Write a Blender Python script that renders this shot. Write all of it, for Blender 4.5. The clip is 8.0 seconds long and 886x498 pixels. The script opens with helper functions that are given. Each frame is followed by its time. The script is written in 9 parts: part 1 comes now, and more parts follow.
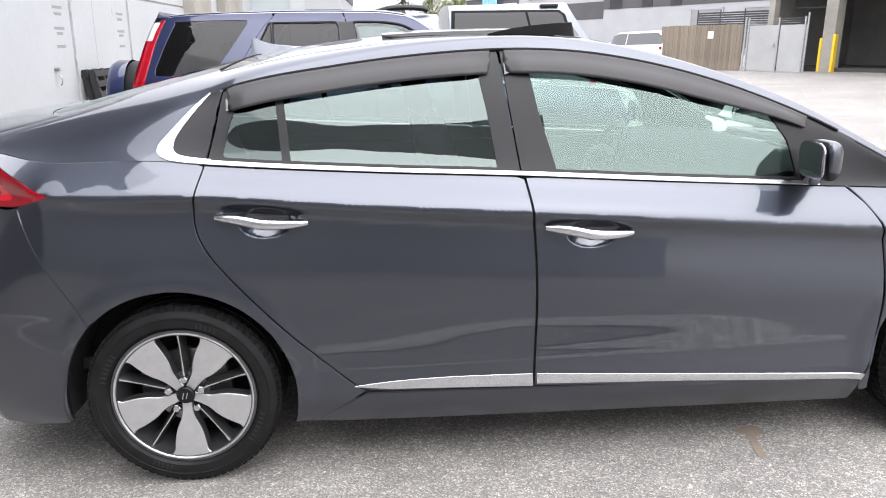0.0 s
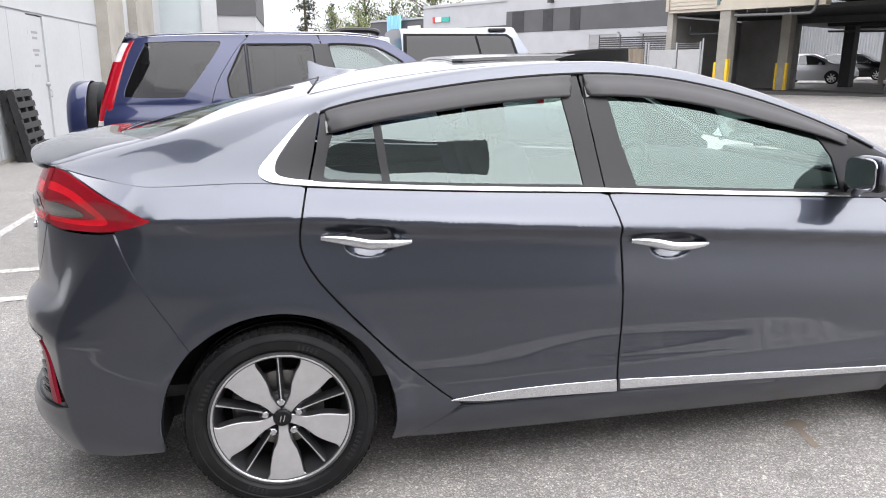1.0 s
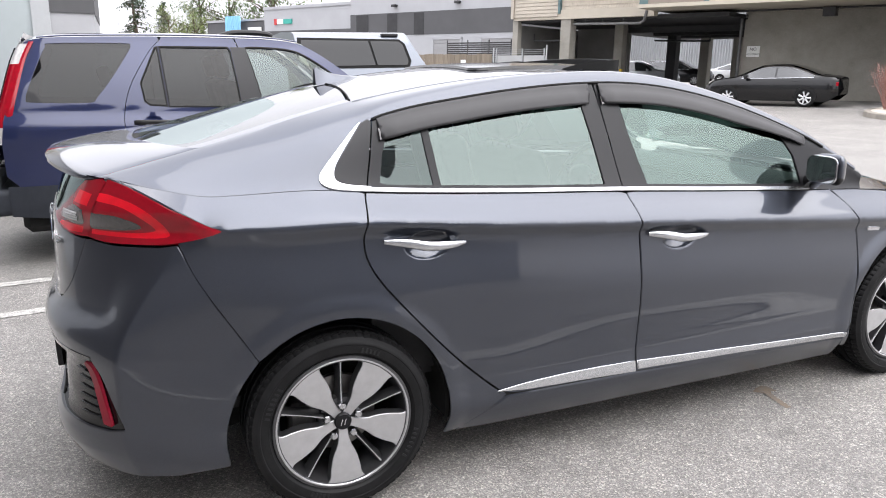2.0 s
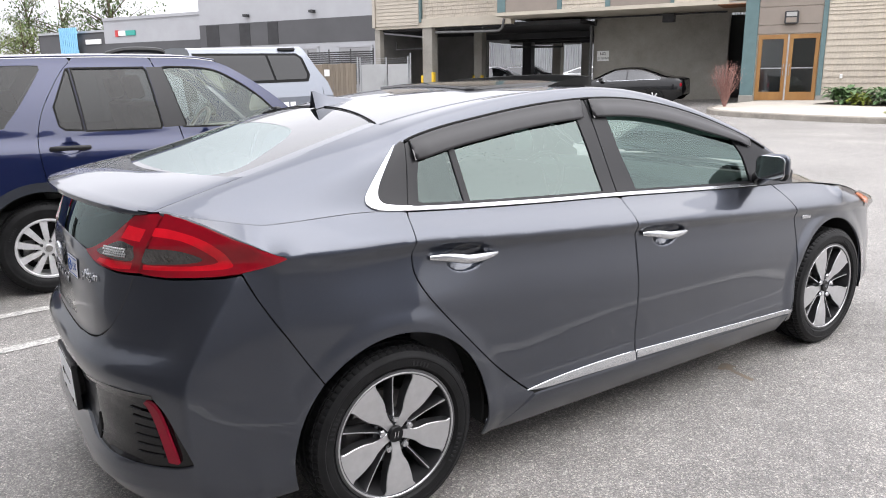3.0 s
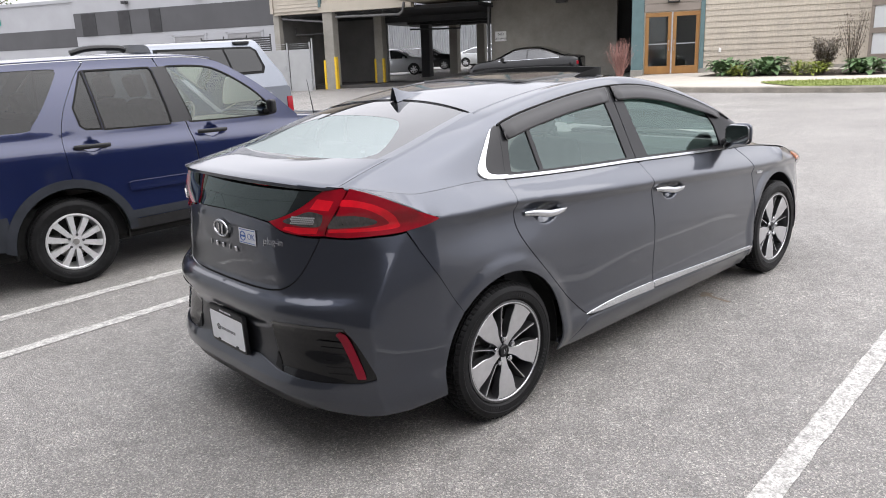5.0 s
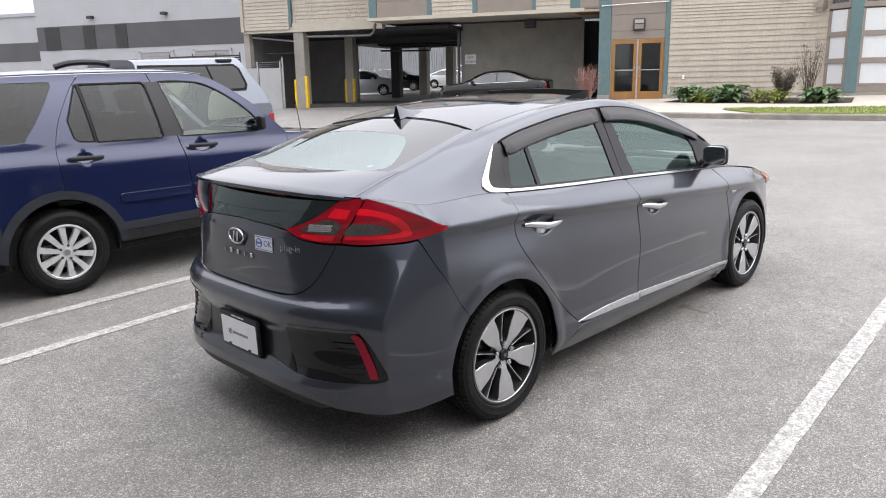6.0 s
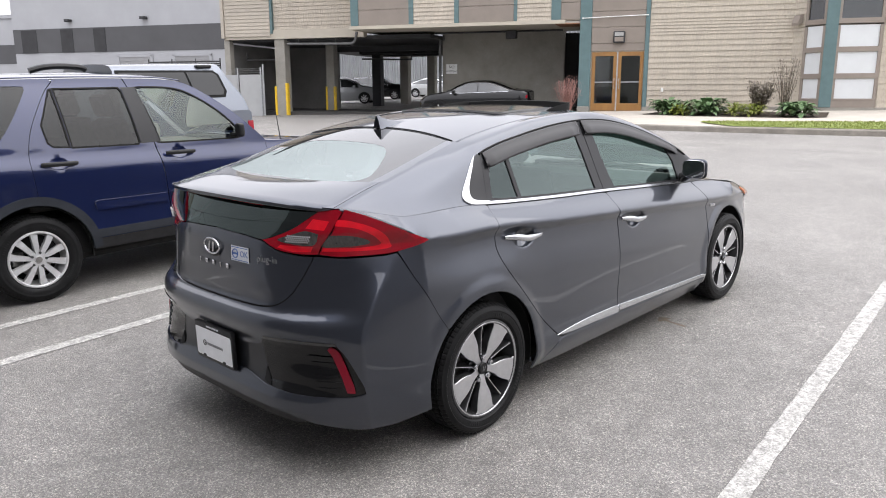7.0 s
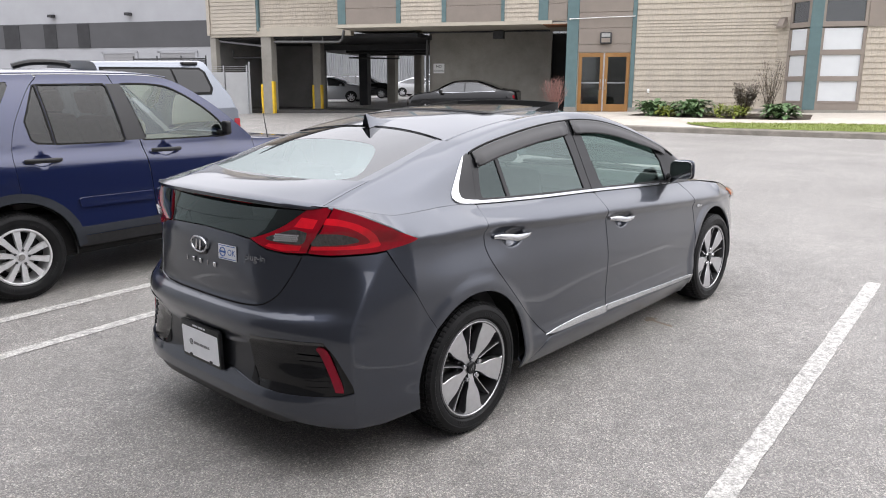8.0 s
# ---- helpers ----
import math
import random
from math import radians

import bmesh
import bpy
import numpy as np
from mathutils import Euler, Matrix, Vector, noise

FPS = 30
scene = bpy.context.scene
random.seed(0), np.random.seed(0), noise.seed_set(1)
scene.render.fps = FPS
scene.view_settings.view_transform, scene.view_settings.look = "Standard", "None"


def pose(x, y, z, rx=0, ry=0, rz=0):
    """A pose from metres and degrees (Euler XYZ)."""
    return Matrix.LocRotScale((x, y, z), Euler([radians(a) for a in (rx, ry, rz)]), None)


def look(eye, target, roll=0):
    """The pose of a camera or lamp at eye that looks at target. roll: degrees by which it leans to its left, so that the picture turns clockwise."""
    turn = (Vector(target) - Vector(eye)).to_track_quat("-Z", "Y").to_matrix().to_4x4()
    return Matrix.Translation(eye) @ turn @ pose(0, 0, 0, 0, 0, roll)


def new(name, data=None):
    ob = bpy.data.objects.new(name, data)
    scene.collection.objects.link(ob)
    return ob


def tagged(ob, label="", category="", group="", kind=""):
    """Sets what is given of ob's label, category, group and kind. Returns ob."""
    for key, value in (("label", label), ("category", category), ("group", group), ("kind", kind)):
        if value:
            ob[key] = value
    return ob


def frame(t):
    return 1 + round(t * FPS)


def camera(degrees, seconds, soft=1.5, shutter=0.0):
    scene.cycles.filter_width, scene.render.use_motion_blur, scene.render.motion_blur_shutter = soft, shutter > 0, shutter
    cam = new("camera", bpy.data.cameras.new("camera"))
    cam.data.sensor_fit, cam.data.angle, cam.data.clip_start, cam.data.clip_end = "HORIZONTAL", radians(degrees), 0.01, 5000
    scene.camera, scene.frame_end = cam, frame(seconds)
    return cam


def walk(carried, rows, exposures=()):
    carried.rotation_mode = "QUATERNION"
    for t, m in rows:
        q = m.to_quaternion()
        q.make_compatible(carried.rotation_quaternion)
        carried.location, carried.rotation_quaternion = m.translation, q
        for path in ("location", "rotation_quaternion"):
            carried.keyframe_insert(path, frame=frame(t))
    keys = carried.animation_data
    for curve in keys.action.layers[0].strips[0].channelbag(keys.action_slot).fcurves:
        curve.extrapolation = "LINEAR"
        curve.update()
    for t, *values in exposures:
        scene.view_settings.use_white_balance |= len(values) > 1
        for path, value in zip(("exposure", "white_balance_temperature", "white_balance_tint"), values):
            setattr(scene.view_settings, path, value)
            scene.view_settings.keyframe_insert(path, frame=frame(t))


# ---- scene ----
cam = camera(62.0, 8.0, soft=1.0)
PATH = [
    (0, (0.742, -3.142, 1.416), (0.85, -1.219, 0.879), -1.7),
    (0.5, (0.433, -3.22, 1.442), (0.617, -1.296, 0.929), -1.6),
    (1, (0.116, -3.149, 1.441), (0.479, -1.244, 0.95), -1.3),
    (1.5, (-0.212, -3.124, 1.464), (0.365, -1.27, 0.986), -1.0),
    (1.7, (-0.35, -3.107, 1.469), (0.295, -1.278, 0.983), -0.8),
    (2.8, (-1.047, -2.922, 1.512), (-0.015, -1.276, 1.038), -1.7),
    (3, (-1.132, -2.891, 1.537), (-0.054, -1.276, 1.058), -2.0),
    (3.5, (-1.45, -2.803, 1.559), (-0.22, -1.308, 1.057), -2.3),
    (4, (-1.813, -2.798, 1.59), (-0.49, -1.4, 1.046), -2.3),
    (4.5, (-2.115, -2.917, 1.618), (-0.808, -1.504, 1.073), -3.2),
    (4.7, (-2.15, -2.961, 1.657), (-0.873, -1.522, 1.109), -3.7),
    (6, (-2.49, -2.994, 1.669), (-1.125, -1.617, 1.18), -2.4),
    (6.5, (-2.478, -2.986, 1.678), (-1.089, -1.628, 1.203), -1.9),
    (7, (-2.464, -2.97, 1.676), (-1.056, -1.629, 1.208), -1.5),
    (7.5, (-2.463, -2.965, 1.677), (-1.042, -1.637, 1.209), -1.3),
    (8, (-2.467, -2.955, 1.673), (-1.034, -1.642, 1.203), -1.0),
]
walk(cam, [(t, look(eye, target, roll)) for t, eye, target, roll in PATH],
     exposures=[(0.0, 1.81), (1.0, 1.67), (1.7, 1.59), (3.0, 1.42), (4.5, 1.27), (6.0, 1.2), (8.0, 1.18)])
# ---------------------------------------------------------------- tools
from mathutils.geometry import delaunay_2d_cdt


def spline(*pairs):
    """A smooth function through (x, y) pairs, straight beyond its ends."""
    xs = [p[0] for p in pairs]
    ys = [p[1] for p in pairs]
    n = len(xs)
    sl = [(ys[i + 1] - ys[i]) / (xs[i + 1] - xs[i]) for i in range(n - 1)]
    m = [sl[0]] + [0 if sl[i - 1] * sl[i] < 0 else (sl[i - 1] + sl[i]) / 2 for i in range(1, n - 1)] + [sl[-1]]
    for i in range(n - 1):
        if sl[i] == 0:
            m[i] = m[i + 1] = 0
        else:
            a, b = m[i] / sl[i], m[i + 1] / sl[i]
            s = a * a + b * b
            if s > 9:
                m[i], m[i + 1] = 3 * a / s ** 0.5 * sl[i], 3 * b / s ** 0.5 * sl[i]

    def f(x):
        if x <= xs[0]:
            return ys[0] + m[0] * (x - xs[0])
        if x >= xs[-1]:
            return ys[-1] + m[-1] * (x - xs[-1])
        i = 0
        while x > xs[i + 1]:
            i += 1
        h = xs[i + 1] - xs[i]
        t = (x - xs[i]) / h
        return ((1 + 2 * t) * (1 - t) ** 2 * ys[i] + t * (1 - t) ** 2 * h * m[i]
                + t * t * (3 - 2 * t) * ys[i + 1] + t * t * (t - 1) * h * m[i + 1])
    return f


def lerp(a, b, t):
    return a + (b - a) * t


def ease(t):
    t = min(1.0, max(0.0, t))
    return t * t * (3 - 2 * t)


def curve(pts, n=8):
    """A Catmull-Rom line through points of any dimension."""
    out = []
    for i in range(len(pts) - 1):
        p0, p1, p2, p3 = pts[max(0, i - 1)], pts[i], pts[i + 1], pts[min(len(pts) - 1, i + 2)]
        for k in range(n):
            t = k / n
            out.append(tuple(0.5 * (2 * b + (c - a) * t + (2 * a - 5 * b + 4 * c - d) * t * t + (3 * b - a - 3 * c + d) * t ** 3)
                             for a, b, c, d in zip(p0, p1, p2, p3)))
    out.append(tuple(pts[-1]))
    return out


def resample(pts, h, closed=True):
    """Points about h apart along a line, keeping its corners."""
    out = []
    n = len(pts)
    for i in range(n if closed else n - 1):
        a, b = pts[i], pts[(i + 1) % n]
        d = math.dist(a, b)
        if d < 1e-7:
            continue
        k = max(1, round(d / h))
        out += [tuple(lerp(p, q, j / k) for p, q in zip(a, b)) for j in range(k)]
    if not closed:
        out.append(tuple(pts[-1]))
    return out


def thin_out(pts, d):
    out = [pts[0]]
    for p in pts[1:]:
        if math.dist(p, out[-1]) > d:
            out.append(p)
    if math.dist(out[0], out[-1]) < d and len(out) > 3:
        out.pop()
    return out


def inset(pts, d):
    """A closed 2D line moved inwards by d."""
    area = sum(a[0] * b[1] - b[0] * a[1] for a, b in zip(pts, pts[1:] + pts[:1]))
    s = 1 if area > 0 else -1
    out = []
    n = len(pts)
    for i in range(n):
        a, b, c = pts[i - 1], pts[i], pts[(i + 1) % n]
        t1, t2 = Vector((b[0] - a[0], b[1] - a[1])).normalized(), Vector((c[0] - b[0], c[1] - b[1])).normalized()
        n1, n2 = Vector((-t1.y, t1.x)) * s, Vector((-t2.y, t2.x)) * s
        nn = n1 + n2
        k = nn.length
        nn = nn / k if k > 1e-6 else n1
        out.append((b[0] + nn.x * d / max(0.4, k / 2), b[1] + nn.y * d / max(0.4, k / 2)))
    return out


def inside(px, py, poly):
    x = np.array([p[0] for p in poly])
    y = np.array([p[1] for p in poly])
    x2, y2 = np.roll(x, -1), np.roll(y, -1)
    c = ((y[None] > py[:, None]) != (y2[None] > py[:, None])) & (
        px[:, None] < (x2 - x)[None] * (py[:, None] - y[None]) / np.where(y2 == y, 1e-12, y2 - y)[None] + x[None])
    return c.sum(1) % 2 == 1


def sheet(outer, h, holes=(), lines=(), fine=()):
    """Triangles that fill a 2D outline exactly: points and index triples."""
    loops = [thin_out(resample(outer, h), h * 0.2)] + [thin_out(resample(o, h), h * 0.2) for o in holes]
    verts, edges = [], []
    for lo in loops:
        k = len(verts)
        verts += lo
        edges += [(k + i, k + (i + 1) % len(lo)) for i in range(len(lo))]
    rim = np.array(verts)
    for li in lines:
        k = len(verts)
        lo = resample(li, h, closed=False)
        verts += lo
        edges += [(k + i, k + i + 1) for i in range(len(lo) - 1)]
    lo, hi = rim.min(0), rim.max(0)
    cand = []
    gy, row = lo[1] + h * 0.5, 0
    while gy < hi[1]:
        gx = lo[0] + h * (0.5 if row % 2 else 0.25)
        while gx < hi[0]:
            cand.append((gx, gy))
            gx += h
        gy += h * 0.9
        row += 1
    for cx, cy, rx, ry, hf in fine:
        i = -int(rx / hf)
        cand = [c for c in cand if ((c[0] - cx) / rx) ** 2 + ((c[1] - cy) / ry) ** 2 > 1]
        for a in range(i, -i + 1):
            for b in range(-int(ry / hf), int(ry / hf) + 1):
                if (a * hf / rx) ** 2 + (b * hf / ry) ** 2 < 1:
                    cand.append((cx + a * hf, cy + b * hf))
    if cand:
        c = np.array(cand)
        ok = inside(c[:, 0], c[:, 1], loops[0])
        for o in loops[1:]:
            ok &= ~inside(c[:, 0], c[:, 1], o)
        c = c[ok]
        every = np.array(verts)
        if len(c):
            keep = []
            for s in range(0, len(c), 400):
                d = ((c[s:s + 400, None] - every[None]) ** 2).sum(2).min(1)
                keep.append(d > (0.45 * h) ** 2 if not fine else d > (0.3 * h) ** 2)
            c = c[np.concatenate(keep)]
            verts = verts + [tuple(p) for p in c]
    vs, _, fs, *_ = delaunay_2d_cdt([Vector(v) for v in verts], edges, [], 0, 1e-7)
    fs = [f for f in fs if len(f) == 3]
    mid = np.array([[(vs[f[0]][k] + vs[f[1]][k] + vs[f[2]][k]) / 3 for k in (0, 1)] for f in fs])
    ok = inside(mid[:, 0], mid[:, 1], loops[0])
    for o in loops[1:]:
        ok &= ~inside(mid[:, 0], mid[:, 1], o)
    return [tuple(v) for v in vs], [f for f, o in zip(fs, ok) if o]


def slope(mapf, p, e=0.004):
    a = Vector(mapf(p[0] + e, p[1])) - Vector(mapf(p[0] - e, p[1]))
    b = Vector(mapf(p[0], p[1] + e)) - Vector(mapf(p[0], p[1] - e))
    n = a.cross(b)
    return n.normalized() if n.length > 1e-12 else Vector((0, -1, 0))


def link(name, me, material, parent=None, label=""):
    ob = new(name, me)
    for m in material if isinstance(material, (list, tuple)) else (material,):
        me.materials.append(m)
    if parent:
        ob.parent = parent
    if label:
        ob["label"] = label
    return ob


def shell(name, material, parent, pieces, mapf, h=0.02, lift=0.0, edge=0.012, gap=0.0, flip=False, mirrored=False,
          label="", fine=(), back=False):
    """A panel that lies on the surface mapf. pieces: (outline, holes, lines) in mapf's two coordinates, or with a map of its own.
    lift: how far proud; edge: depth of the turned-in rim; gap: how far the outline is drawn in; back: a closed back."""
    verts, faces, norms = [], [], []
    key = {}
    for piece in pieces:
        outer, holes, lines, *own = piece
        m = own[0] if own else mapf
        o = outer
        if gap:
            raw = thin_out(resample(outer, h), h * 0.2)
            # ends on the car's middle line stay there
            o = [(r[0], p[1]) if abs(m(*r)[1]) < 0.0005 else p for p, r in zip(inset(raw, gap), raw)]
        vs, fs = sheet(o, h, holes, lines, fine)
        idx = []
        for v in vs:
            n = slope(m, v)
            if flip:
                n = -n
            p = Vector(m(*v)) + n * lift
            k = (round(p.x, 4), round(p.y, 4), round(p.z, 4))
            if k not in key:
                key[k] = len(verts)
                verts.append(p)
                norms.append(n)
            idx.append(key[k])
        for f in fs:
            t = [idx[i] for i in f]
            if len(set(t)) == 3:
                faces.append(t[::-1] if flip else t)
    for i, f in enumerate(faces):
        a, b, c = (verts[k] for k in f)
        if (b - a).cross(c - a).dot(norms[f[0]]) < 0:
            faces[i] = f[::-1]
    count = {}
    for f in faces:
        for a, b in zip(f, f[1:] + f[:1]):
            count[(a, b)] = 1
    rimedges = [e for e in count if (e[1], e[0]) not in count and (abs(verts[e[0]].y) > 0.001 or abs(verts[e[1]].y) > 0.001)]
    if edge:
        down = {}
        for a, b in rimedges:
            for k in (a, b):
                if k not in down:
                    down[k] = len(verts)
                    verts.append(verts[k] - norms[k] * edge)
                    norms.append(Vector((0, 0, 0)))
        faces += [[b, a, down[a], down[b]] for a, b in rimedges]
    if back:
        base = len(verts)
        top = [f for f in faces if len(f) == 3]
        used = sorted({k for f in top for k in f})
        rep = {}
        for k in used:
            if edge and k in down:
                rep[k] = down[k]
            else:
                rep[k] = len(verts)
                verts.append(verts[k] - norms[k] * (edge or 0.004))
                norms.append(Vector((0, 0, 0)))
        faces += [[rep[k] for k in f[::-1]] for f in top]
    if mirrored:
        verts = [Vector((v.x, -v.y, v.z)) for v in verts]
        norms = [Vector((v.x, -v.y, v.z)) for v in norms]
        faces = [f[::-1] for f in faces]
    me = bpy.data.meshes.new(name)
    me.from_pydata(verts, [], faces)
    me.polygons.foreach_set("use_smooth", [True] * len(faces))
    me.normals_split_custom_set_from_vertices([tuple(n) for n in norms])
    return link(name, me, material, parent, label)


def part(name, bm, material, parent=None, label="", smooth=False):
    """Links a bmesh as one mesh object."""
    me = bpy.data.meshes.new(name)
    bm.to_mesh(me)
    bm.free()
    if smooth:
        me.polygons.foreach_set("use_smooth", [True] * len(me.polygons))
        me.set_sharp_from_angle(angle=radians(smooth if smooth is not True else 40))
    return link(name, me, material, parent, label)


def box(bm, x0, x1, y0, y1, z0, z1, bevel=0.0, m=None, mat=0, seg=1):
    r = bmesh.ops.create_cube(bm, size=1.0)
    vs = r["verts"]
    for v in vs:
        v.co = Vector((lerp(x0, x1, v.co.x + 0.5), lerp(y0, y1, v.co.y + 0.5), lerp(z0, z1, v.co.z + 0.5)))
    fs = {f for v in vs for f in v.link_faces}
    if bevel:
        es = list({e for f in fs for e in f.edges})
        out = bmesh.ops.bevel(bm, geom=es, offset=bevel, segments=seg, affect="EDGES", profile=0.6)
        fs = set(out["faces"]) | {f for f in fs if f.is_valid}
        vs = list({v for f in fs for v in f.verts})
    for f in fs:
        f.material_index = mat
    if m is not None:
        for v in vs:
            v.co = m @ v.co
    return vs


def tube(bm, pts, r, sides=8, caps=True, mat=0, up=Vector((0, 0, 1)), flat=1.0):
    """A tube along points; r is a number or one for each point; flat squashes it across up."""
    pts = [Vector(p) for p in pts]
    rings = []
    for i, p in enumerate(pts):
        t = (pts[min(i + 1, len(pts) - 1)] - pts[max(i - 1, 0)]).normalized()
        a = t.cross(up)
        if a.length < 1e-4:
            a = t.cross(Vector((1, 0, 0)))
        a.normalize()
        b = a.cross(t)
        q = r[i] if isinstance(r, (list, tuple)) else r
        rings.append([bm.verts.new(p + (a * math.cos(k * math.tau / sides) * flat + b * math.sin(k * math.tau / sides)) * q) for k in range(sides)])
    for x, y in zip(rings, rings[1:]):
        for k in range(sides):
            f = bm.faces.new((x[k], x[(k + 1) % sides], y[(k + 1) % sides], y[k]))
            f.material_index = mat
    if caps:
        for ring in (rings[0][::-1], rings[-1]):
            f = bm.faces.new(ring)
            f.material_index = mat
    return rings


def lathe(bm, prof, sides=48, axis="y", mat=0, a0=0.0, a1=math.tau):
    """Turns (radius, along) pairs round an axis through the origin."""
    full = abs(a1 - a0 - math.tau) < 1e-6
    n = sides if full else sides + 1
    rings = []
    for i in range(n):
        a = a0 + (a1 - a0) * i / sides
        c, s = math.cos(a), math.sin(a)
        rings.append([bm.verts.new((r * c, y, r * s) if axis == "y" else ((r * c, r * s, y) if axis == "z" else (y, r * c, r * s))) for r, y in prof])
    out = []
    for i in range(n if full else n - 1):
        x, y = rings[i], rings[(i + 1) % n]
        for k in range(len(prof) - 1):
            f = bm.faces.new((x[k], x[k + 1], y[k + 1], y[k]))
            f.material_index = mat
            out.append(f)
    return rings


def prism(bm, outline, d0, d1, put, mat=0, bevel=0.0):
    """A flat outline with depth: put(a, b, d) gives the place."""
    lo = [bm.verts.new(put(a, b, d0)) for a, b in outline]
    hi = [bm.verts.new(put(a, b, d1)) for a, b in outline]
    n = len(outline)
    fs = [bm.faces.new(lo[::-1]), bm.faces.new(hi)]
    for i in range(n):
        fs.append(bm.faces.new((lo[i], lo[(i + 1) % n], hi[(i + 1) % n], hi[i])))
    for f in fs:
        f.material_index = mat
    bmesh.ops.recalc_face_normals(bm, faces=fs)
    if bevel:
        es = list(fs[1].edges)
        bmesh.ops.bevel(bm, geom=es, offset=bevel, segments=2, affect="EDGES", profile=0.6)
    return fs


def rounded(w, h, r, n=5, cx=0.0, cy=0.0):
    out = []
    for sx, sy, a0 in ((1, 1, 0), (-1, 1, 90), (-1, -1, 180), (1, -1, 270)):
        for k in range(n + 1):
            a = radians(a0 + 90 * k / n)
            out.append((cx + sx * (w / 2 - r) + r * math.cos(a), cy + sy * (h / 2 - r) + r * math.sin(a)))
    return out


def thing(name, m, label, category, group="", kind=""):
    ob = new(name)
    ob.empty_display_size = 0.2
    ob.matrix_basis = m
    return tagged(ob, label, category, group, kind)


def lettering(name, body, size, m, material, parent=None, depth=0.001):
    cu = bpy.data.curves.new(name, "FONT")
    cu.body, cu.size, cu.extrude, cu.align_x, cu.align_y, cu.resolution_u = body, size, depth, "CENTER", "CENTER", 3
    tmp = new(name, cu)
    me = bpy.data.meshes.new_from_object(tmp.evaluated_get(bpy.context.evaluated_depsgraph_get()))
    bpy.data.objects.remove(tmp)
    ob = link(name, me, material, parent)
    ob.matrix_basis = m
    return ob

# ---------------------------------------------------------------- sky and sun: an overcast day
world = bpy.data.worlds.new("sky")
scene.world = world
world.use_nodes = True
wn, wl = world.node_tree.nodes, world.node_tree.links
wn.clear()
sky = wn.new("ShaderNodeTexSky")
sky.sky_type = "NISHITA"
sky.sun_disc = False
sky.sun_elevation, sky.sun_rotation = radians(58), radians(144)
sky.air_density, sky.dust_density, sky.ozone_density = 1.0, 4.0, 1.0
pale = wn.new("ShaderNodeHueSaturation")
pale.inputs["Saturation"].default_value = 0.22
wl.new(sky.outputs[0], pale.inputs["Color"])
# a layer of cloud that evens the sky out
geo = wn.new("ShaderNodeTexCoord")
cl = wn.new("ShaderNodeTexNoise")
cl.inputs["Scale"].default_value, cl.inputs["Detail"].default_value, cl.inputs["Roughness"].default_value = 2.2, 6, 0.55
wl.new(geo.outputs["Generated"], cl.inputs["Vector"])
clr = wn.new("ShaderNodeValToRGB")
clr.color_ramp.elements[0].position, clr.color_ramp.elements[0].color = 0.3, (0.870, 0.872, 0.945, 1)
clr.color_ramp.elements[1].position, clr.color_ramp.elements[1].color = 0.7, (1.108, 1.10, 1.170, 1)
wl.new(cl.outputs["Fac"], clr.inputs[0])
# an overcast sky is three times as bright overhead as at the horizon
sep = wn.new("ShaderNodeSeparateXYZ")
wl.new(geo.outputs["Generated"], sep.inputs[0])
rise = wn.new("ShaderNodeMapRange")
rise.inputs[1].default_value, rise.inputs[2].default_value, rise.inputs[3].default_value, rise.inputs[4].default_value = 0.0, 1.0, 4.2, 10.6
wl.new(sep.outputs[2], rise.inputs[0])
dome = wn.new("ShaderNodeMix")
dome.data_type, dome.blend_type = "RGBA", "MULTIPLY"
dome.inputs[0].default_value = 1.0
wl.new(clr.outputs[0], dome.inputs[6])
wl.new(rise.outputs[0], dome.inputs[7])
toward = wn.new("ShaderNodeVectorMath")
toward.operation = "DOT_PRODUCT"
toward.inputs[1].default_value = Vector((5, -7, 14)).normalized()
wl.new(geo.outputs["Generated"], toward.inputs[0])
glow = wn.new("ShaderNodeMapRange")
glow.inputs[1].default_value, glow.inputs[2].default_value, glow.inputs[3].default_value, glow.inputs[4].default_value = -0.6, 1.0, 0.82, 1.12
wl.new(toward.outputs["Value"], glow.inputs[0])
lit = wn.new("ShaderNodeMix")
lit.data_type, lit.blend_type = "RGBA", "MULTIPLY"
lit.inputs[0].default_value = 1.0
wl.new(dome.outputs[2], lit.inputs[6])
wl.new(glow.outputs[0], lit.inputs[7])
mixs = wn.new("ShaderNodeMix")
mixs.data_type = "RGBA"
mixs.inputs[0].default_value = 0.88
wl.new(pale.outputs[0], mixs.inputs[6])
wl.new(lit.outputs[2], mixs.inputs[7])
bgn = wn.new("ShaderNodeBackground")
bgn.inputs["Strength"].default_value = 0.128
wl.new(mixs.outputs[2], bgn.inputs["Color"])
wo = wn.new("ShaderNodeOutputWorld")
wl.new(bgn.outputs[0], wo.inputs["Surface"])

sun_data = bpy.data.lights.new("sun", "SUN")
sun_data.energy, sun_data.angle, sun_data.color = 0.8, radians(80), (1.0, 0.97, 0.93)
sun = new("sun", sun_data)
sun.matrix_basis = look((5, -7, 14), (0, 0, 0))
scene.view_settings.exposure = 1.0

# ---------------------------------------------------------------- materials


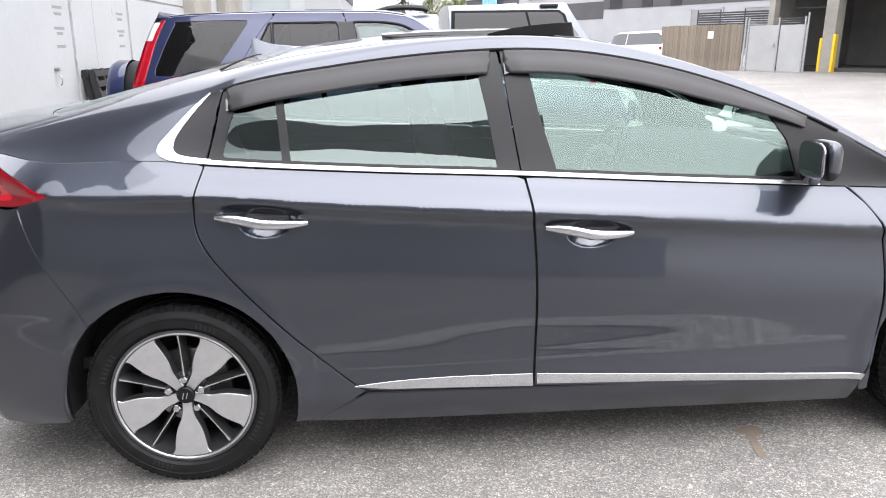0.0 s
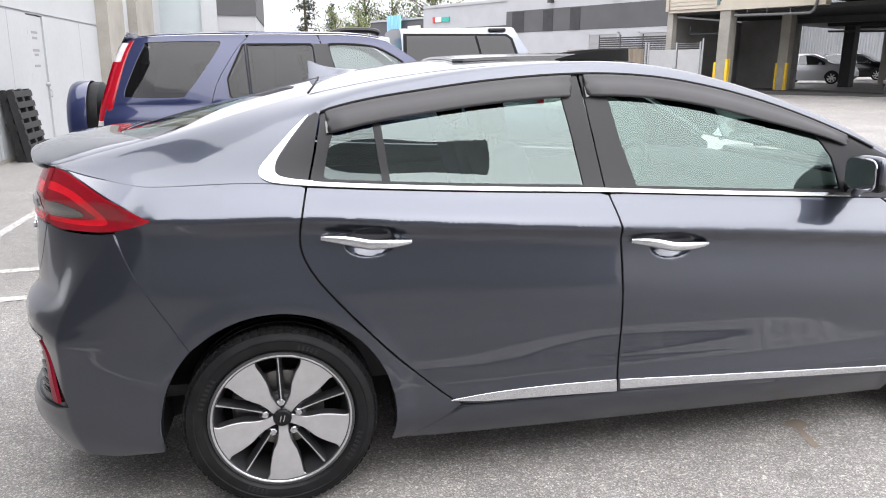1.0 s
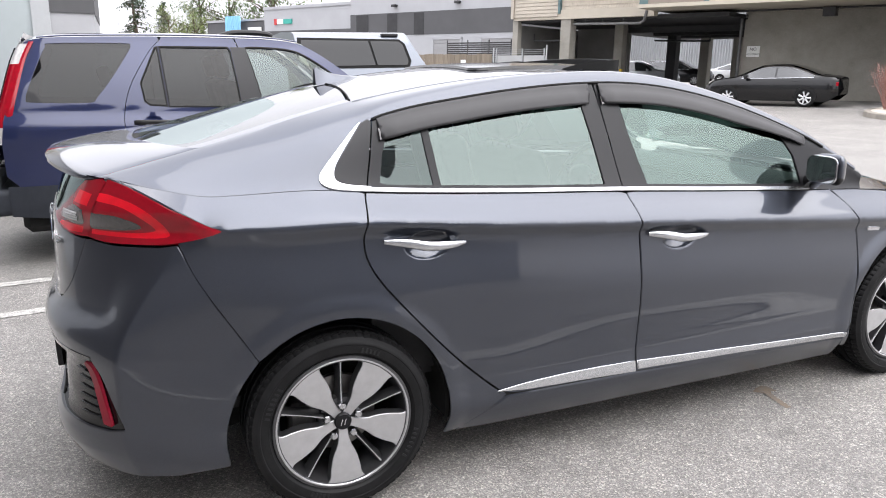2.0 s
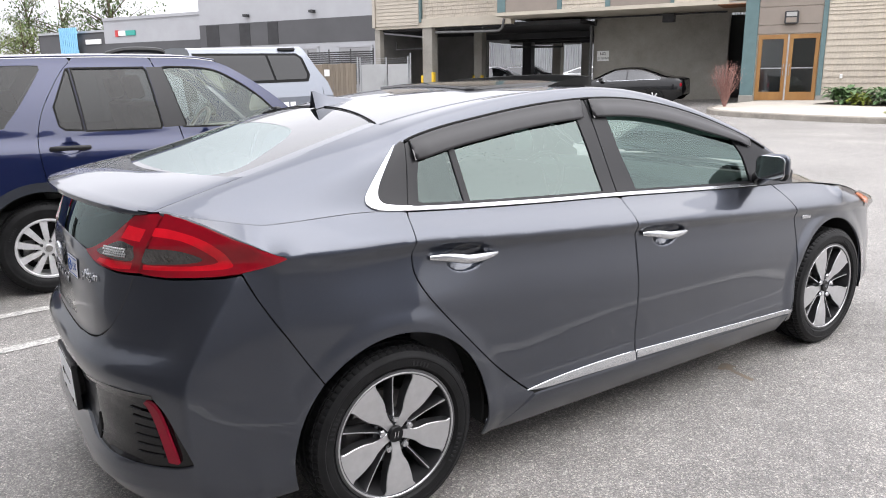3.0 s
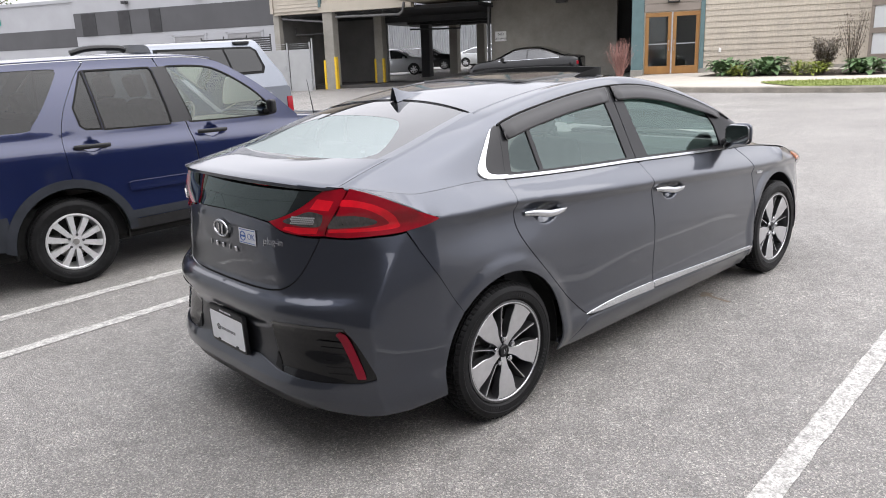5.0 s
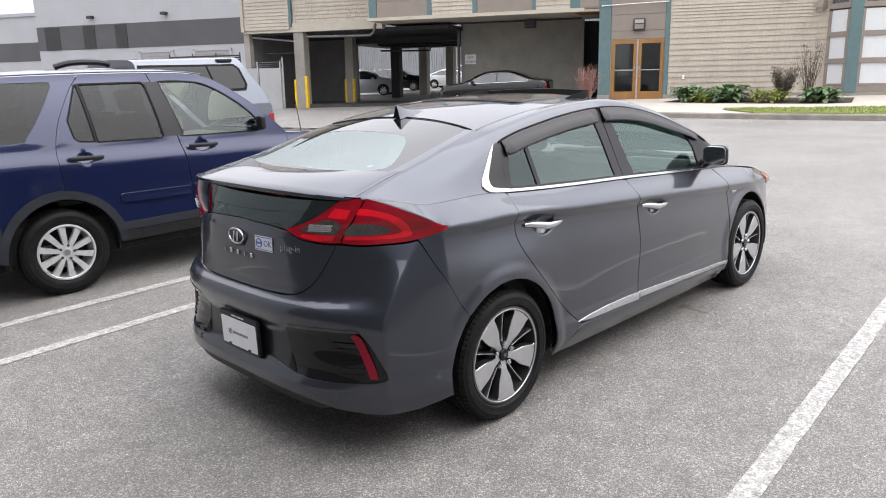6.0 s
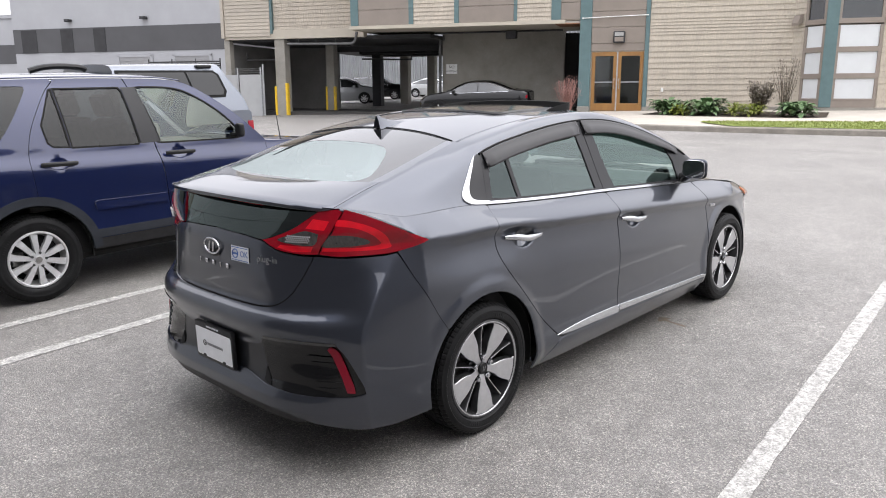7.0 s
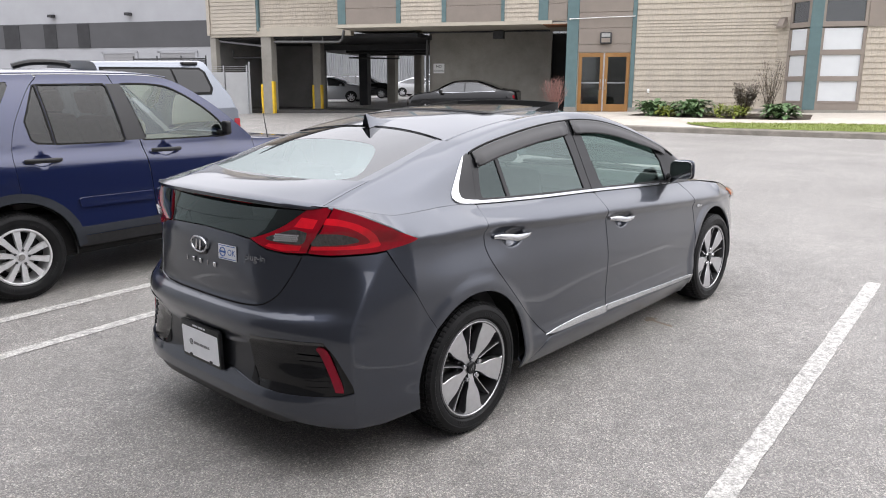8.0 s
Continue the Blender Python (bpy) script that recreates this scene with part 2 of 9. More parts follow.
def material(name, base, rough=0.5, metal=0.0, coat=0.0, coat_rough=0.03, spec=0.5, var=0.0, scale=8.0, bump=0.0, bscale=60.0, rvar=0.0,
             base2=None, detail=6.0, island=0.0, stretch=(1, 1, 1), emit=0.0, trans=0.0, grain=None):
    """A surface with stains at one scale (var, scale) and relief at another (bump, bscale)."""
    ma = bpy.data.materials.new(name)
    ma.use_nodes = True
    nd, ln = ma.node_tree.nodes, ma.node_tree.links
    b = nd["Principled BSDF"]
    b.inputs["Base Color"].default_value = (*base, 1)
    b.inputs["Roughness"].default_value, b.inputs["Metallic"].default_value = rough, metal
    b.inputs["Coat Weight"].default_value, b.inputs["Coat Roughness"].default_value = coat, coat_rough
    b.inputs["Specular IOR Level"].default_value = spec
    b.inputs["Transmission Weight"].default_value = trans
    if emit:
        b.inputs["Emission Color"].default_value, b.inputs["Emission Strength"].default_value = (*base, 1), emit
    if var or bump or rvar or base2:
        tc = nd.new("ShaderNodeTexCoord")
        mp = nd.new("ShaderNodeMapping")
        mp.inputs["Scale"].default_value = stretch
        ln.new(tc.outputs["Object"], mp.inputs[0])
        no = nd.new("ShaderNodeTexNoise")
        no.inputs["Scale"].default_value, no.inputs["Detail"].default_value, no.inputs["Roughness"].default_value = scale, detail, 0.6
        ln.new(mp.outputs[0], no.inputs["Vector"])
        if var or base2:
            rp = nd.new("ShaderNodeValToRGB")
            rp.color_ramp.elements[0].position, rp.color_ramp.elements[1].position = 0.3, 0.7
            lo = base2 if base2 else tuple(c * (1 - var) for c in base)
            hi = base if base2 else tuple(min(1, c * (1 + var)) for c in base)
            rp.color_ramp.elements[0].color, rp.color_ramp.elements[1].color = (*lo, 1), (*hi, 1)
            ln.new(no.outputs["Fac"], rp.inputs[0])
            last = rp.outputs[0]
            if grain:
                g = nd.new("ShaderNodeTexNoise")
                g.inputs["Scale"].default_value, g.inputs["Detail"].default_value = grain[0], 3
                ln.new(mp.outputs[0], g.inputs["Vector"])
                gm = nd.new("ShaderNodeMapRange")
                gm.inputs[1].default_value, gm.inputs[2].default_value = 0.3, 0.7
                gm.inputs[3].default_value, gm.inputs[4].default_value = 1 - grain[1], 1 + grain[1]
                ln.new(g.outputs["Fac"], gm.inputs[0])
                mu = nd.new("ShaderNodeMix")
                mu.data_type, mu.blend_type = "RGBA", "MULTIPLY"
                mu.inputs[0].default_value = 1.0
                ln.new(last, mu.inputs[6])
                ln.new(gm.outputs[0], mu.inputs[7])
                last = mu.outputs[2]
            if island:
                gi = nd.new("ShaderNodeObjectInfo")
                mr = nd.new("ShaderNodeMapRange")
                mr.inputs[3].default_value, mr.inputs[4].default_value = 1 - island, 1 + island
                ln.new(gi.outputs["Random"], mr.inputs[0])
                mu = nd.new("ShaderNodeMix")
                mu.data_type, mu.blend_type = "RGBA", "MULTIPLY"
                mu.inputs[0].default_value = 1.0
                ln.new(last, mu.inputs[6])
                ln.new(mr.outputs[0], mu.inputs[7])
                last = mu.outputs[2]
            ln.new(last, b.inputs["Base Color"])
        if rvar:
            mr = nd.new("ShaderNodeMapRange")
            mr.inputs[3].default_value, mr.inputs[4].default_value = max(0, rough - rvar), min(1, rough + rvar)
            ln.new(no.outputs["Fac"], mr.inputs[0])
            ln.new(mr.outputs[0], b.inputs["Roughness"])
        if bump:
            nb = nd.new("ShaderNodeTexNoise")
            nb.inputs["Scale"].default_value, nb.inputs["Detail"].default_value = bscale, 4
            ln.new(mp.outputs[0], nb.inputs["Vector"])
            bu = nd.new("ShaderNodeBump")
            bu.inputs["Strength"].default_value, bu.inputs["Distance"].default_value = 1.0, bump
            ln.new(nb.outputs["Fac"], bu.inputs["Height"])
            ln.new(bu.outputs[0], b.inputs["Normal"])
    return ma


def glass(name, tint, gloss=(1, 1, 1), rough=0.0, ior=1.5):
    """A thin tinted pane: it lets tinted light through and mirrors more at a slant."""
    ma = bpy.data.materials.new(name)
    ma.use_nodes = True
    nd, ln = ma.node_tree.nodes, ma.node_tree.links
    nd.clear()
    tr, gl, mx, fr, out = (nd.new(k) for k in ("ShaderNodeBsdfTransparent", "ShaderNodeBsdfGlossy", "ShaderNodeMixShader", "ShaderNodeFresnel", "ShaderNodeOutputMaterial"))
    tr.inputs["Color"].default_value = (*tint, 1)
    gl.inputs["Roughness"].default_value = rough
    gl.inputs["Color"].default_value = (*gloss, 1)
    fr.inputs["IOR"].default_value = ior
    ln.new(fr.outputs[0], mx.inputs[0])
    ln.new(tr.outputs[0], mx.inputs[1])
    ln.new(gl.outputs[0], mx.inputs[2])
    ln.new(mx.outputs[0], out.inputs[0])
    return ma


def paint(name, base, metal=0.55, rough=0.32, flake=0.12, coat_ior=1.6, coat=1.0, spec=0.5):
    """Metallic car paint under clear lacquer."""
    ma = material(name, base, rough, metal, coat=coat, coat_rough=0.015, spec=spec)
    nd, ln = ma.node_tree.nodes, ma.node_tree.links
    b = nd["Principled BSDF"]
    b.inputs["Coat IOR"].default_value = coat_ior
    tc = nd.new("ShaderNodeTexCoord")
    vo = nd.new("ShaderNodeTexVoronoi")
    vo.inputs["Scale"].default_value = 900
    ln.new(tc.outputs["Object"], vo.inputs["Vector"])
    du = nd.new("ShaderNodeTexNoise")
    du.inputs["Scale"].default_value, du.inputs["Detail"].default_value = 3, 5
    ln.new(tc.outputs["Object"], du.inputs["Vector"])
    mr = nd.new("ShaderNodeMapRange")
    mr.inputs[3].default_value, mr.inputs[4].default_value = 1 - flake, 1 + flake
    ln.new(vo.outputs["Color"], mr.inputs[0])
    m2 = nd.new("ShaderNodeMix")
    m2.data_type, m2.blend_type = "RGBA", "MULTIPLY"
    m2.inputs[0].default_value, m2.inputs[6].default_value = 1.0, (*base, 1)
    ln.new(mr.outputs[0], m2.inputs[7])
    ln.new(m2.outputs[2], b.inputs["Base Color"])
    m3 = nd.new("ShaderNodeMapRange")
    m3.inputs[3].default_value, m3.inputs[4].default_value = 0.01, 0.05
    ln.new(du.outputs["Fac"], m3.inputs[0])
    ln.new(m3.outputs[0], b.inputs["Coat Roughness"])
    return ma


M_PAINT = paint("gray_car_paint", (0.042, 0.048, 0.065), 0.90, 0.31, coat_ior=1.61)
M_RECESSSHADE = paint("shaded_recess_paint", (0.022, 0.024, 0.029), 0.5, 0.45, coat=0.5, coat_ior=1.45)
M_BLUE = paint("blue_car_paint", (0.008, 0.014, 0.058), 0.28, 0.30, coat_ior=1.50, spec=0.25)
M_SILVER = paint("silver_car_paint", (0.14, 0.155, 0.185), 0.6, 0.35, coat_ior=1.45)
M_BLACKCAR = paint("black_car_paint", (0.003, 0.003, 0.0035), 0.0, 0.14, coat=0.08)
M_WHITECAR = paint("white_car_paint", (0.62, 0.63, 0.64), 0.0, 0.4, 0.02)
M_GREYCAR = paint("shade_grayed_car_paint", (0.30, 0.31, 0.32), 0.4, 0.35)
M_BLACK = material("black_plastic", (0.010, 0.010, 0.011), 0.42, spec=0.35, var=0.3, scale=20, bump=0.0004, bscale=400)
M_GLOSSBLACK = material("gloss_black_plastic", (0.006, 0.006, 0.007), 0.08, coat=1.0)
M_PILLAR = material("black_pillar_film", (0.014, 0.014, 0.016), 0.34, spec=0.28, coat=0.06, coat_rough=0.2)
M_VISOR = material("smoked_acrylic", (0.030, 0.029, 0.031), 0.38, spec=0.35, var=0.1, scale=6)
M_RUBBER = material("tyre_rubber", (0.009, 0.009, 0.0095), 0.5, spec=0.16, var=0.35, scale=14, bump=0.0006, bscale=300)
M_RUBBERMARK = material("worn_rubber_mark", (0.017, 0.017, 0.018), 0.55, spec=0.2)
M_SEAL = material("rubber_seal", (0.006, 0.006, 0.006), 0.7, spec=0.2)
M_SUNROOF = material("dark_sunroof_glass", (0.006, 0.006, 0.007), 0.10, spec=0.5)
M_HUBCAP = material("black_hub_plastic", (0.006, 0.006, 0.007), 0.3, spec=0.25)
M_CHROME = material("satin_chrome", (0.56, 0.57, 0.59), 0.22, 1.0, rvar=0.05, scale=12)
M_ALLOY = material("machined_alloy", (0.50, 0.50, 0.51), 0.30, 0.75, coat=0.6, var=0.06, scale=30)
M_ALLOYDARK = material("painted_gray_alloy", (0.085, 0.085, 0.09), 0.28, 0.7, coat=0.4, var=0.15, scale=25)
M_ALLOYSILVER = material("painted_silver_alloy", (0.60, 0.60, 0.61), 0.36, 0.5, coat=0.5, var=0.1, scale=25)
M_STEEL = material("brake_steel", (0.32, 0.31, 0.30), 0.4, 0.9, var=0.2, scale=40)
M_WELL = material("wheel_well_liner", (0.006, 0.006, 0.006), 0.9, var=0.4, scale=15)
M_INSERT = material("gloss_black_insert", (0.004, 0.004, 0.0045), 0.08, spec=0.4)
M_LAMPLOOP = material("bright_red_lens", (0.66, 0.006, 0.018), 0.10, spec=0.2, coat=0.35, var=0.1, scale=30)
M_REDLENS = material("red_lamp_lens", (0.255, 0.001, 0.009), 0.08, spec=0.2, coat=0.45, var=0.12, scale=25)
M_BEAD = material("clear_beads", (0.45, 0.45, 0.46), 0.12, 0.4, coat=1.0)
M_CLEARLENS = material("clear_lamp_lens", (0.060, 0.055, 0.055), 0.20, 0.35, coat=0.7, var=0.35, scale=30, stretch=(3, 3, 0.9), bump=0.0006, bscale=120)
M_REFLECTOR = material("red_reflector", (0.20, 0.003, 0.016), 0.3, spec=0.25, coat=0.15, var=0.2, scale=200)
M_GLASS = glass("tinted_car_glass", (0.32, 0.40, 0.38), (0.82, 0.97, 0.93), ior=2.0)
M_GLASSDARK = glass("dark_car_glass", (0.10, 0.112, 0.112), ior=1.42)
M_GLASSQUARTER = glass("quarter_window_glass", (0.24, 0.29, 0.28), (0.82, 0.97, 0.94), ior=1.72)
M_GLASSREAR = glass("rear_window_glass", (0.45, 0.52, 0.50), (0.90, 1.0, 0.98), ior=4.1)
M_FRIT = material("black_ceramic_border", (0.010, 0.010, 0.011), 0.03, spec=0.8, coat=0.4, coat_rough=0.02)
M_SMOKE = material("smoked_pale_acrylic", (0.12, 0.12, 0.125), 0.25, coat=0.5)
M_AMBER = material("amber_lens", (0.55, 0.16, 0.06), 0.1, coat=1.0)
M_GLASSCABIN = glass("clear_cabin_glass", (0.46, 0.50, 0.48), (0.92, 1.0, 0.97), ior=1.62)
M_GLASSWIND = glass("windscreen_glass", (0.54, 0.66, 0.61), (0.80, 1.0, 0.94), ior=1.88)
M_PANE = glass("window_pane", (0.55, 0.58, 0.58), ior=1.9)
M_BLACKPANE = glass("black_hatch_glass", (0.05, 0.056, 0.056), (0.85, 1.0, 0.97), ior=1.8)
M_SEAT = material("charcoal_seat_leather", (0.035, 0.035, 0.037), 0.55, var=0.25, scale=20, bump=0.0005, bscale=200)
M_DASH = material("dashboard_plastic", (0.03, 0.03, 0.032), 0.6, var=0.2, scale=20)
M_PALE = material("light_gray_trim", (0.34, 0.34, 0.33), 0.7, var=0.1, scale=15)
M_MIRROR = material("mirror_glass", (0.8, 0.82, 0.83), 0.02, 1.0)
M_WHITEPLATE = material("white_plate", (0.82, 0.83, 0.85), 0.4, var=0.05, scale=20)
M_SIGNBLACK = material("black_sign_print", (0.02, 0.02, 0.02), 0.6)
M_GREYPRINT = material("gray_print", (0.22, 0.22, 0.23), 0.6)
M_BLUEPRINT = material("blue_print", (0.05, 0.12, 0.35), 0.5)
M_STICKER = material("white_sticker", (0.66, 0.67, 0.70), 0.45)
M_CLAD = material("gray_plastic_cladding", (0.022, 0.025, 0.032), 0.6, spec=0.25, var=0.15, scale=12, bump=0.0006, bscale=250)
M_CLEARLENS2 = material("pale_lamp_lens", (0.55, 0.54, 0.53), 0.12, 0.2, coat=1.0, var=0.2, scale=60)
M_BEIGE = material("beige_cabin_plastic", (0.33, 0.30, 0.25), 0.7, var=0.08, scale=10)
M_SEATGREY = material("gray_cloth_seat", (0.15, 0.145, 0.135), 0.8, var=0.15, scale=20)
M_CANOPYPANE = material("tinted_canopy_glass", (0.010, 0.011, 0.013), 0.04, spec=0.35, coat=0.15)
M_PANEDARK = material("dark_reflecting_glass", (0.012, 0.014, 0.015), 0.03, spec=0.9, coat=1.0, coat_rough=0.0)

# ---------------------------------------------------------------- the gray hatchback: rear axle at x = 0, nose towards +x, wheelbase 2.70
WHEELBASE, TYRE_R = 2.70, 0.316
half_w = spline((-0.40, 0.854), (-0.2, 0.870), (0.0, 0.878), (0.3, 0.884), (0.7, 0.892), (1.15, 0.898), (1.7, 0.899), (2.2, 0.893), (2.6, 0.886),
                (2.9, 0.868), (3.15, 0.825), (3.35, 0.745), (3.48, 0.63), (3.56, 0.45), (3.59, 0.0))
z_crease = spline((-0.66, 1.146), (-0.5, 1.075), (-0.335, 1.003), (0.09, 0.982), (0.56, 0.938), (1.15, 0.890), (1.65, 0.850), (2.3, 0.792), (3.0, 0.74), (3.6, 0.66))
belt_y = spline((-0.66, 0.655), (-0.5, 0.705), (-0.36, 0.752), (-0.1, 0.782), (0.0, 0.788), (0.15, 0.792), (0.6, 0.802), (1.07, 0.808), (1.5, 0.812), (2.1, 0.806), (2.45, 0.79))
belt_z = spline((-0.70, 1.153), (-0.5, 1.115), (-0.338, 1.087), (-0.1, 1.089), (0.0, 1.085), (0.15, 1.068), (0.63, 1.03), (1.15, 0.997), (1.62, 0.962), (2.11, 0.928), (2.45, 0.905))
rail_y = spline((-0.66, 0.650), (-0.5, 0.655), (-0.338, 0.678), (-0.1, 0.698), (0.0, 0.700), (0.15, 0.694), (0.6, 0.668), (1.07, 0.654), (1.5, 0.662), (1.9, 0.705), (2.12, 0.750), (2.45, 0.788))
rail_z = spline((-0.66, 1.1525), (-0.5, 1.158), (-0.338, 1.170), (-0.1, 1.215), (0.0, 1.240), (0.14, 1.275), (0.23, 1.306), (0.57, 1.358), (0.85, 1.384), (1.09, 1.392), (1.32, 1.380),
                (1.51, 1.350), (1.71, 1.300), (1.91, 1.232), (2.12, 1.140), (2.33, 1.030), (2.45, 0.962))
edge_y = spline((-0.66, 0.645), (-0.5, 0.617), (-0.338, 0.606), (0.0, 0.585), (0.163, 0.567), (0.6, 0.560), (1.1, 0.556), (1.5, 0.565), (1.9, 0.62), (2.12, 0.68), (2.45, 0.75))
edge_z = spline((-0.66, 1.153), (-0.5, 1.193), (-0.338, 1.225), (0.0, 1.312), (0.163, 1.349), (0.5, 1.402), (0.85, 1.428), (1.1, 1.430), (1.32, 1.416), (1.5, 1.386), (1.9, 1.268), (2.12, 1.172), (2.45, 0.985))
top_z = spline((-0.8, 1.150), (-0.66, 1.187), (-0.5, 1.232), (-0.338, 1.272), (0.0, 1.352), (0.2, 1.392), (0.5, 1.436), (0.9, 1.458), (1.2, 1.455), (1.5, 1.420), (1.9, 1.290), (2.2, 1.150), (2.5, 1.000))
rear_x = spline((0.16, -0.80), (0.22, -0.845), (0.28, -0.878), (0.315, -0.892), (0.345, -0.892), (0.38, -0.878), (0.41, -0.862), (0.45, -0.856), (0.56, -0.860), (0.61, -0.882), (0.655, -0.894), (0.69, -0.884),
                (0.725, -0.850), (0.76, -0.842), (0.82, -0.842), (0.92, -0.837), (1.0, -0.830), (1.08, -0.806), (1.15, -0.775))
# the upright ridge at the tail's corner, where the side turns to the back
ridge_x = spline((0.16, -0.60), (0.30, -0.655), (0.39, -0.668), (0.60, -0.668), (0.67, -0.652), (0.80, -0.575), (0.90, -0.502), (0.96, -0.465), (1.003, -0.44))
ridge_y = spline((0.16, 0.775), (0.25, 0.792), (0.39, 0.800), (0.60, 0.803), (0.67, 0.799), (0.80, 0.802), (0.90, 0.802), (0.96, 0.797), (1.003, 0.790))
HANDLES = ((0.305, 0.897, 0.155), (1.342, 0.822, 0.150))


def flank_y(x, z):
    """Half width of the body side below the windows."""
    w, zc = half_w(x), z_crease(x)
    if z >= zc:
        zb, yb = belt_z(x), belt_y(x)
        hgt = max(0.004, zb - zc)
        t = (z - zc) / hgt
        m1 = (rail_y(x) - w) / max(0.02, rail_z(x) - zc) * hgt
        m0 = (yb - w) * 0.35
        if t > 1:
            return yb + m1 * (t - 1)
        return (1 + 2 * t) * (1 - t) ** 2 * w + t * (1 - t) ** 2 * m0 + t * t * (3 - 2 * t) * yb + t * t * (t - 1) * m1
    d = zc - z
    # under the crease the skin bellies out, then tucks in a little between the wheels and flares to the sill
    tuck = 0.0062 * ease((x - 0.45) / 0.75) * ease((2.55 - x) / 0.9)
    fade = lerp(0.3, 1.0, ease((x + 0.36) / 0.4))
    belly = lerp(0.037, 0.021, ease((x - 0.05) / 0.5)) * lerp(0.75, 1.0, ease((x + 0.36) / 0.30))
    y = w - 0.021 * fade * ease(d / 0.048) + belly * ease((d - 0.030) / 0.235) - tuck * ease((0.60 - z) / 0.17) + 0.008 * ease((0.40 - z) / 0.10)
    y -= 0.055 * max(0.0, (0.285 - z) / 0.12) ** 1.5
    for hx, hz, ln in HANDLES:
        r = ((x - hx - 0.01) / 0.085) ** 2 + ((z - hz + 0.008) / 0.047) ** 2
        if r < 1:
            y -= 0.024 * (1 - r) ** 1.2
    for ax in (0.0, WHEELBASE):
        r = math.hypot(x - ax, z - TYRE_R)
        if r < 0.46:
            y += 0.010 * ease((0.46 - r) / 0.07)
    return y


ARC = (0.0, 0.114, 0.25, 0.389, 0.50, 0.768, 1.07, 1.372)
LOW_DX, LOW_Y = (0.50, 0.36, 0.22, 0.105, 0.03, 0.006, 0.0, 0.006), (0.885, 0.845, 0.765, 0.67, 0.56, 0.30, 0.0, -0.30)
MID_DX, MID_Y = (0.50, 0.39, 0.27, 0.16, 0.095, 0.024, 0.0, 0.024), (0.83, 0.80, 0.735, 0.655, 0.565, 0.30, 0.0, -0.30)
wrap_ld, wrap_ly = spline(*zip(ARC, LOW_DX)), spline(*zip(ARC, LOW_Y))
wrap_md, wrap_my = spline(*zip(ARC, MID_DX)), spline(*zip(ARC, MID_Y))
A0 = -0.36
REAR = A0 - 1.07


lamp_top = spline((-1.43, 1.16), (-0.722, 1.150), (-0.60, 1.115), (-0.45, 1.050), (-0.36, 1.003), (-0.333, 0.998))


def seam_edge(t):
    """The hatch's side edge, from the rear window's foot down to the lamp."""
    return Vector((lerp(-0.36, -0.655, t), -lerp(0.607, 0.645, t ** 1.5), lerp(1.220, 1.153, t)))


def flank(a, z):
    """The right-hand body side; below a = -0.36 it wraps round the tail to the middle of the back at a = REAR."""
    if a >= A0:
        return (a, -flank_y(a, z), z)
    s = min(A0 - a, 1.09)
    k = ease((z - 0.62) / 0.36)
    full = A0 - rear_x(z)
    dx = lerp(wrap_ld(s) / 0.5, wrap_md(s) / 0.5, k) * full
    yl, ym = wrap_ly(s), wrap_my(s)
    y = lerp(yl, ym, k)
    y0 = lerp(0.885, 0.83, k)
    zt, ze = lamp_top(a), z
    if z > zt and s < 0.36:
        # above the lamp the skin is ruled between the lamp's top and the hatch's edge
        e = seam_edge(min(1.0, s / 0.34))
        f = (z - zt) / max(0.004, e.z - zt)
        q = Vector(flank(a, zt)).lerp(e, f)
        zf = 1.003 + 0.217 * f
        if zf < belt_z(A0):
            # keeps the shoulder's rounding near the rear pillar
            q.y -= (flank_y(A0, zf) - lerp(flank_y(A0, 1.003), 0.607, f)) * (1 - s / 0.36)
        return (q.x, q.y, z)
    if z > 0.93:
        ze = lerp(0.93, 1.003, min(1, (z - 0.93) / (zt - 0.93)))
    y *= lerp(flank_y(A0, min(ze, belt_z(A0))) / y0, 1.0, min(1, s / 0.5))
    x = rear_x(z) + dx
    f = 1 - ease((z - 0.97) / 0.09)
    if f > 0:
        # the skin is carried out to the creased corner and the shelf over the bumper
        p = tail_skin(x, y, z)
        x, y = lerp(x, p[0], f), lerp(y, p[1], f)
    return (x, -y, z)


def tail_skin(x, y, z):
    """The place on the tail's outline at height z that is seen from the rear axle's line in the same direction as (x, y)."""
    sg, y = (1, y) if y >= 0 else (-1, -y)
    zz = min(z, 1.003)
    ang = math.atan2(y, max(0.0, A0 - x))
    c, sn = math.cos(ang), math.sin(ang)
    xr, yr, y0, back = A0 - ridge_x(zz), ridge_y(zz), flank_y(A0, zz), A0 - rear_x(z)
    p = lerp(4.5, 3.4, ease((z - 0.42) / 0.12))
    scoop = 0.030 * ease((z - 0.675) / 0.07) * ease((0.975 - z) / 0.17)
    lo, hi = 0.25, 1.15
    for _ in range(17):
        r = (lo + hi) / 2
        px, py = r * c, r * sn
        if px < xr:
            out = py > lerp(y0, yr, (px / xr) ** 1.2)
        else:
            u = py / yr
            out = u > 1 or px > back - (back - xr) * u ** p - scoop * ease((u - 0.48) / 0.34) * ease((1.0 - u) / 0.16)
        if out:
            hi = r
        else:
            lo = r
    return (A0 - lo * c, sg * lo * sn)


def ridge_a(z):
    """Where the ridge lies in the flank's own coordinate."""
    goal = math.atan2(ridge_y(z), A0 - ridge_x(z))
    lo, hi = 0.0, 0.7
    for _ in range(24):
        m = (lo + hi) / 2
        p = flank(A0 - m, z)
        if math.atan2(-p[1], A0 - p[0]) > goal:
            lo = m
        else:
            hi = m
    return A0 - lo


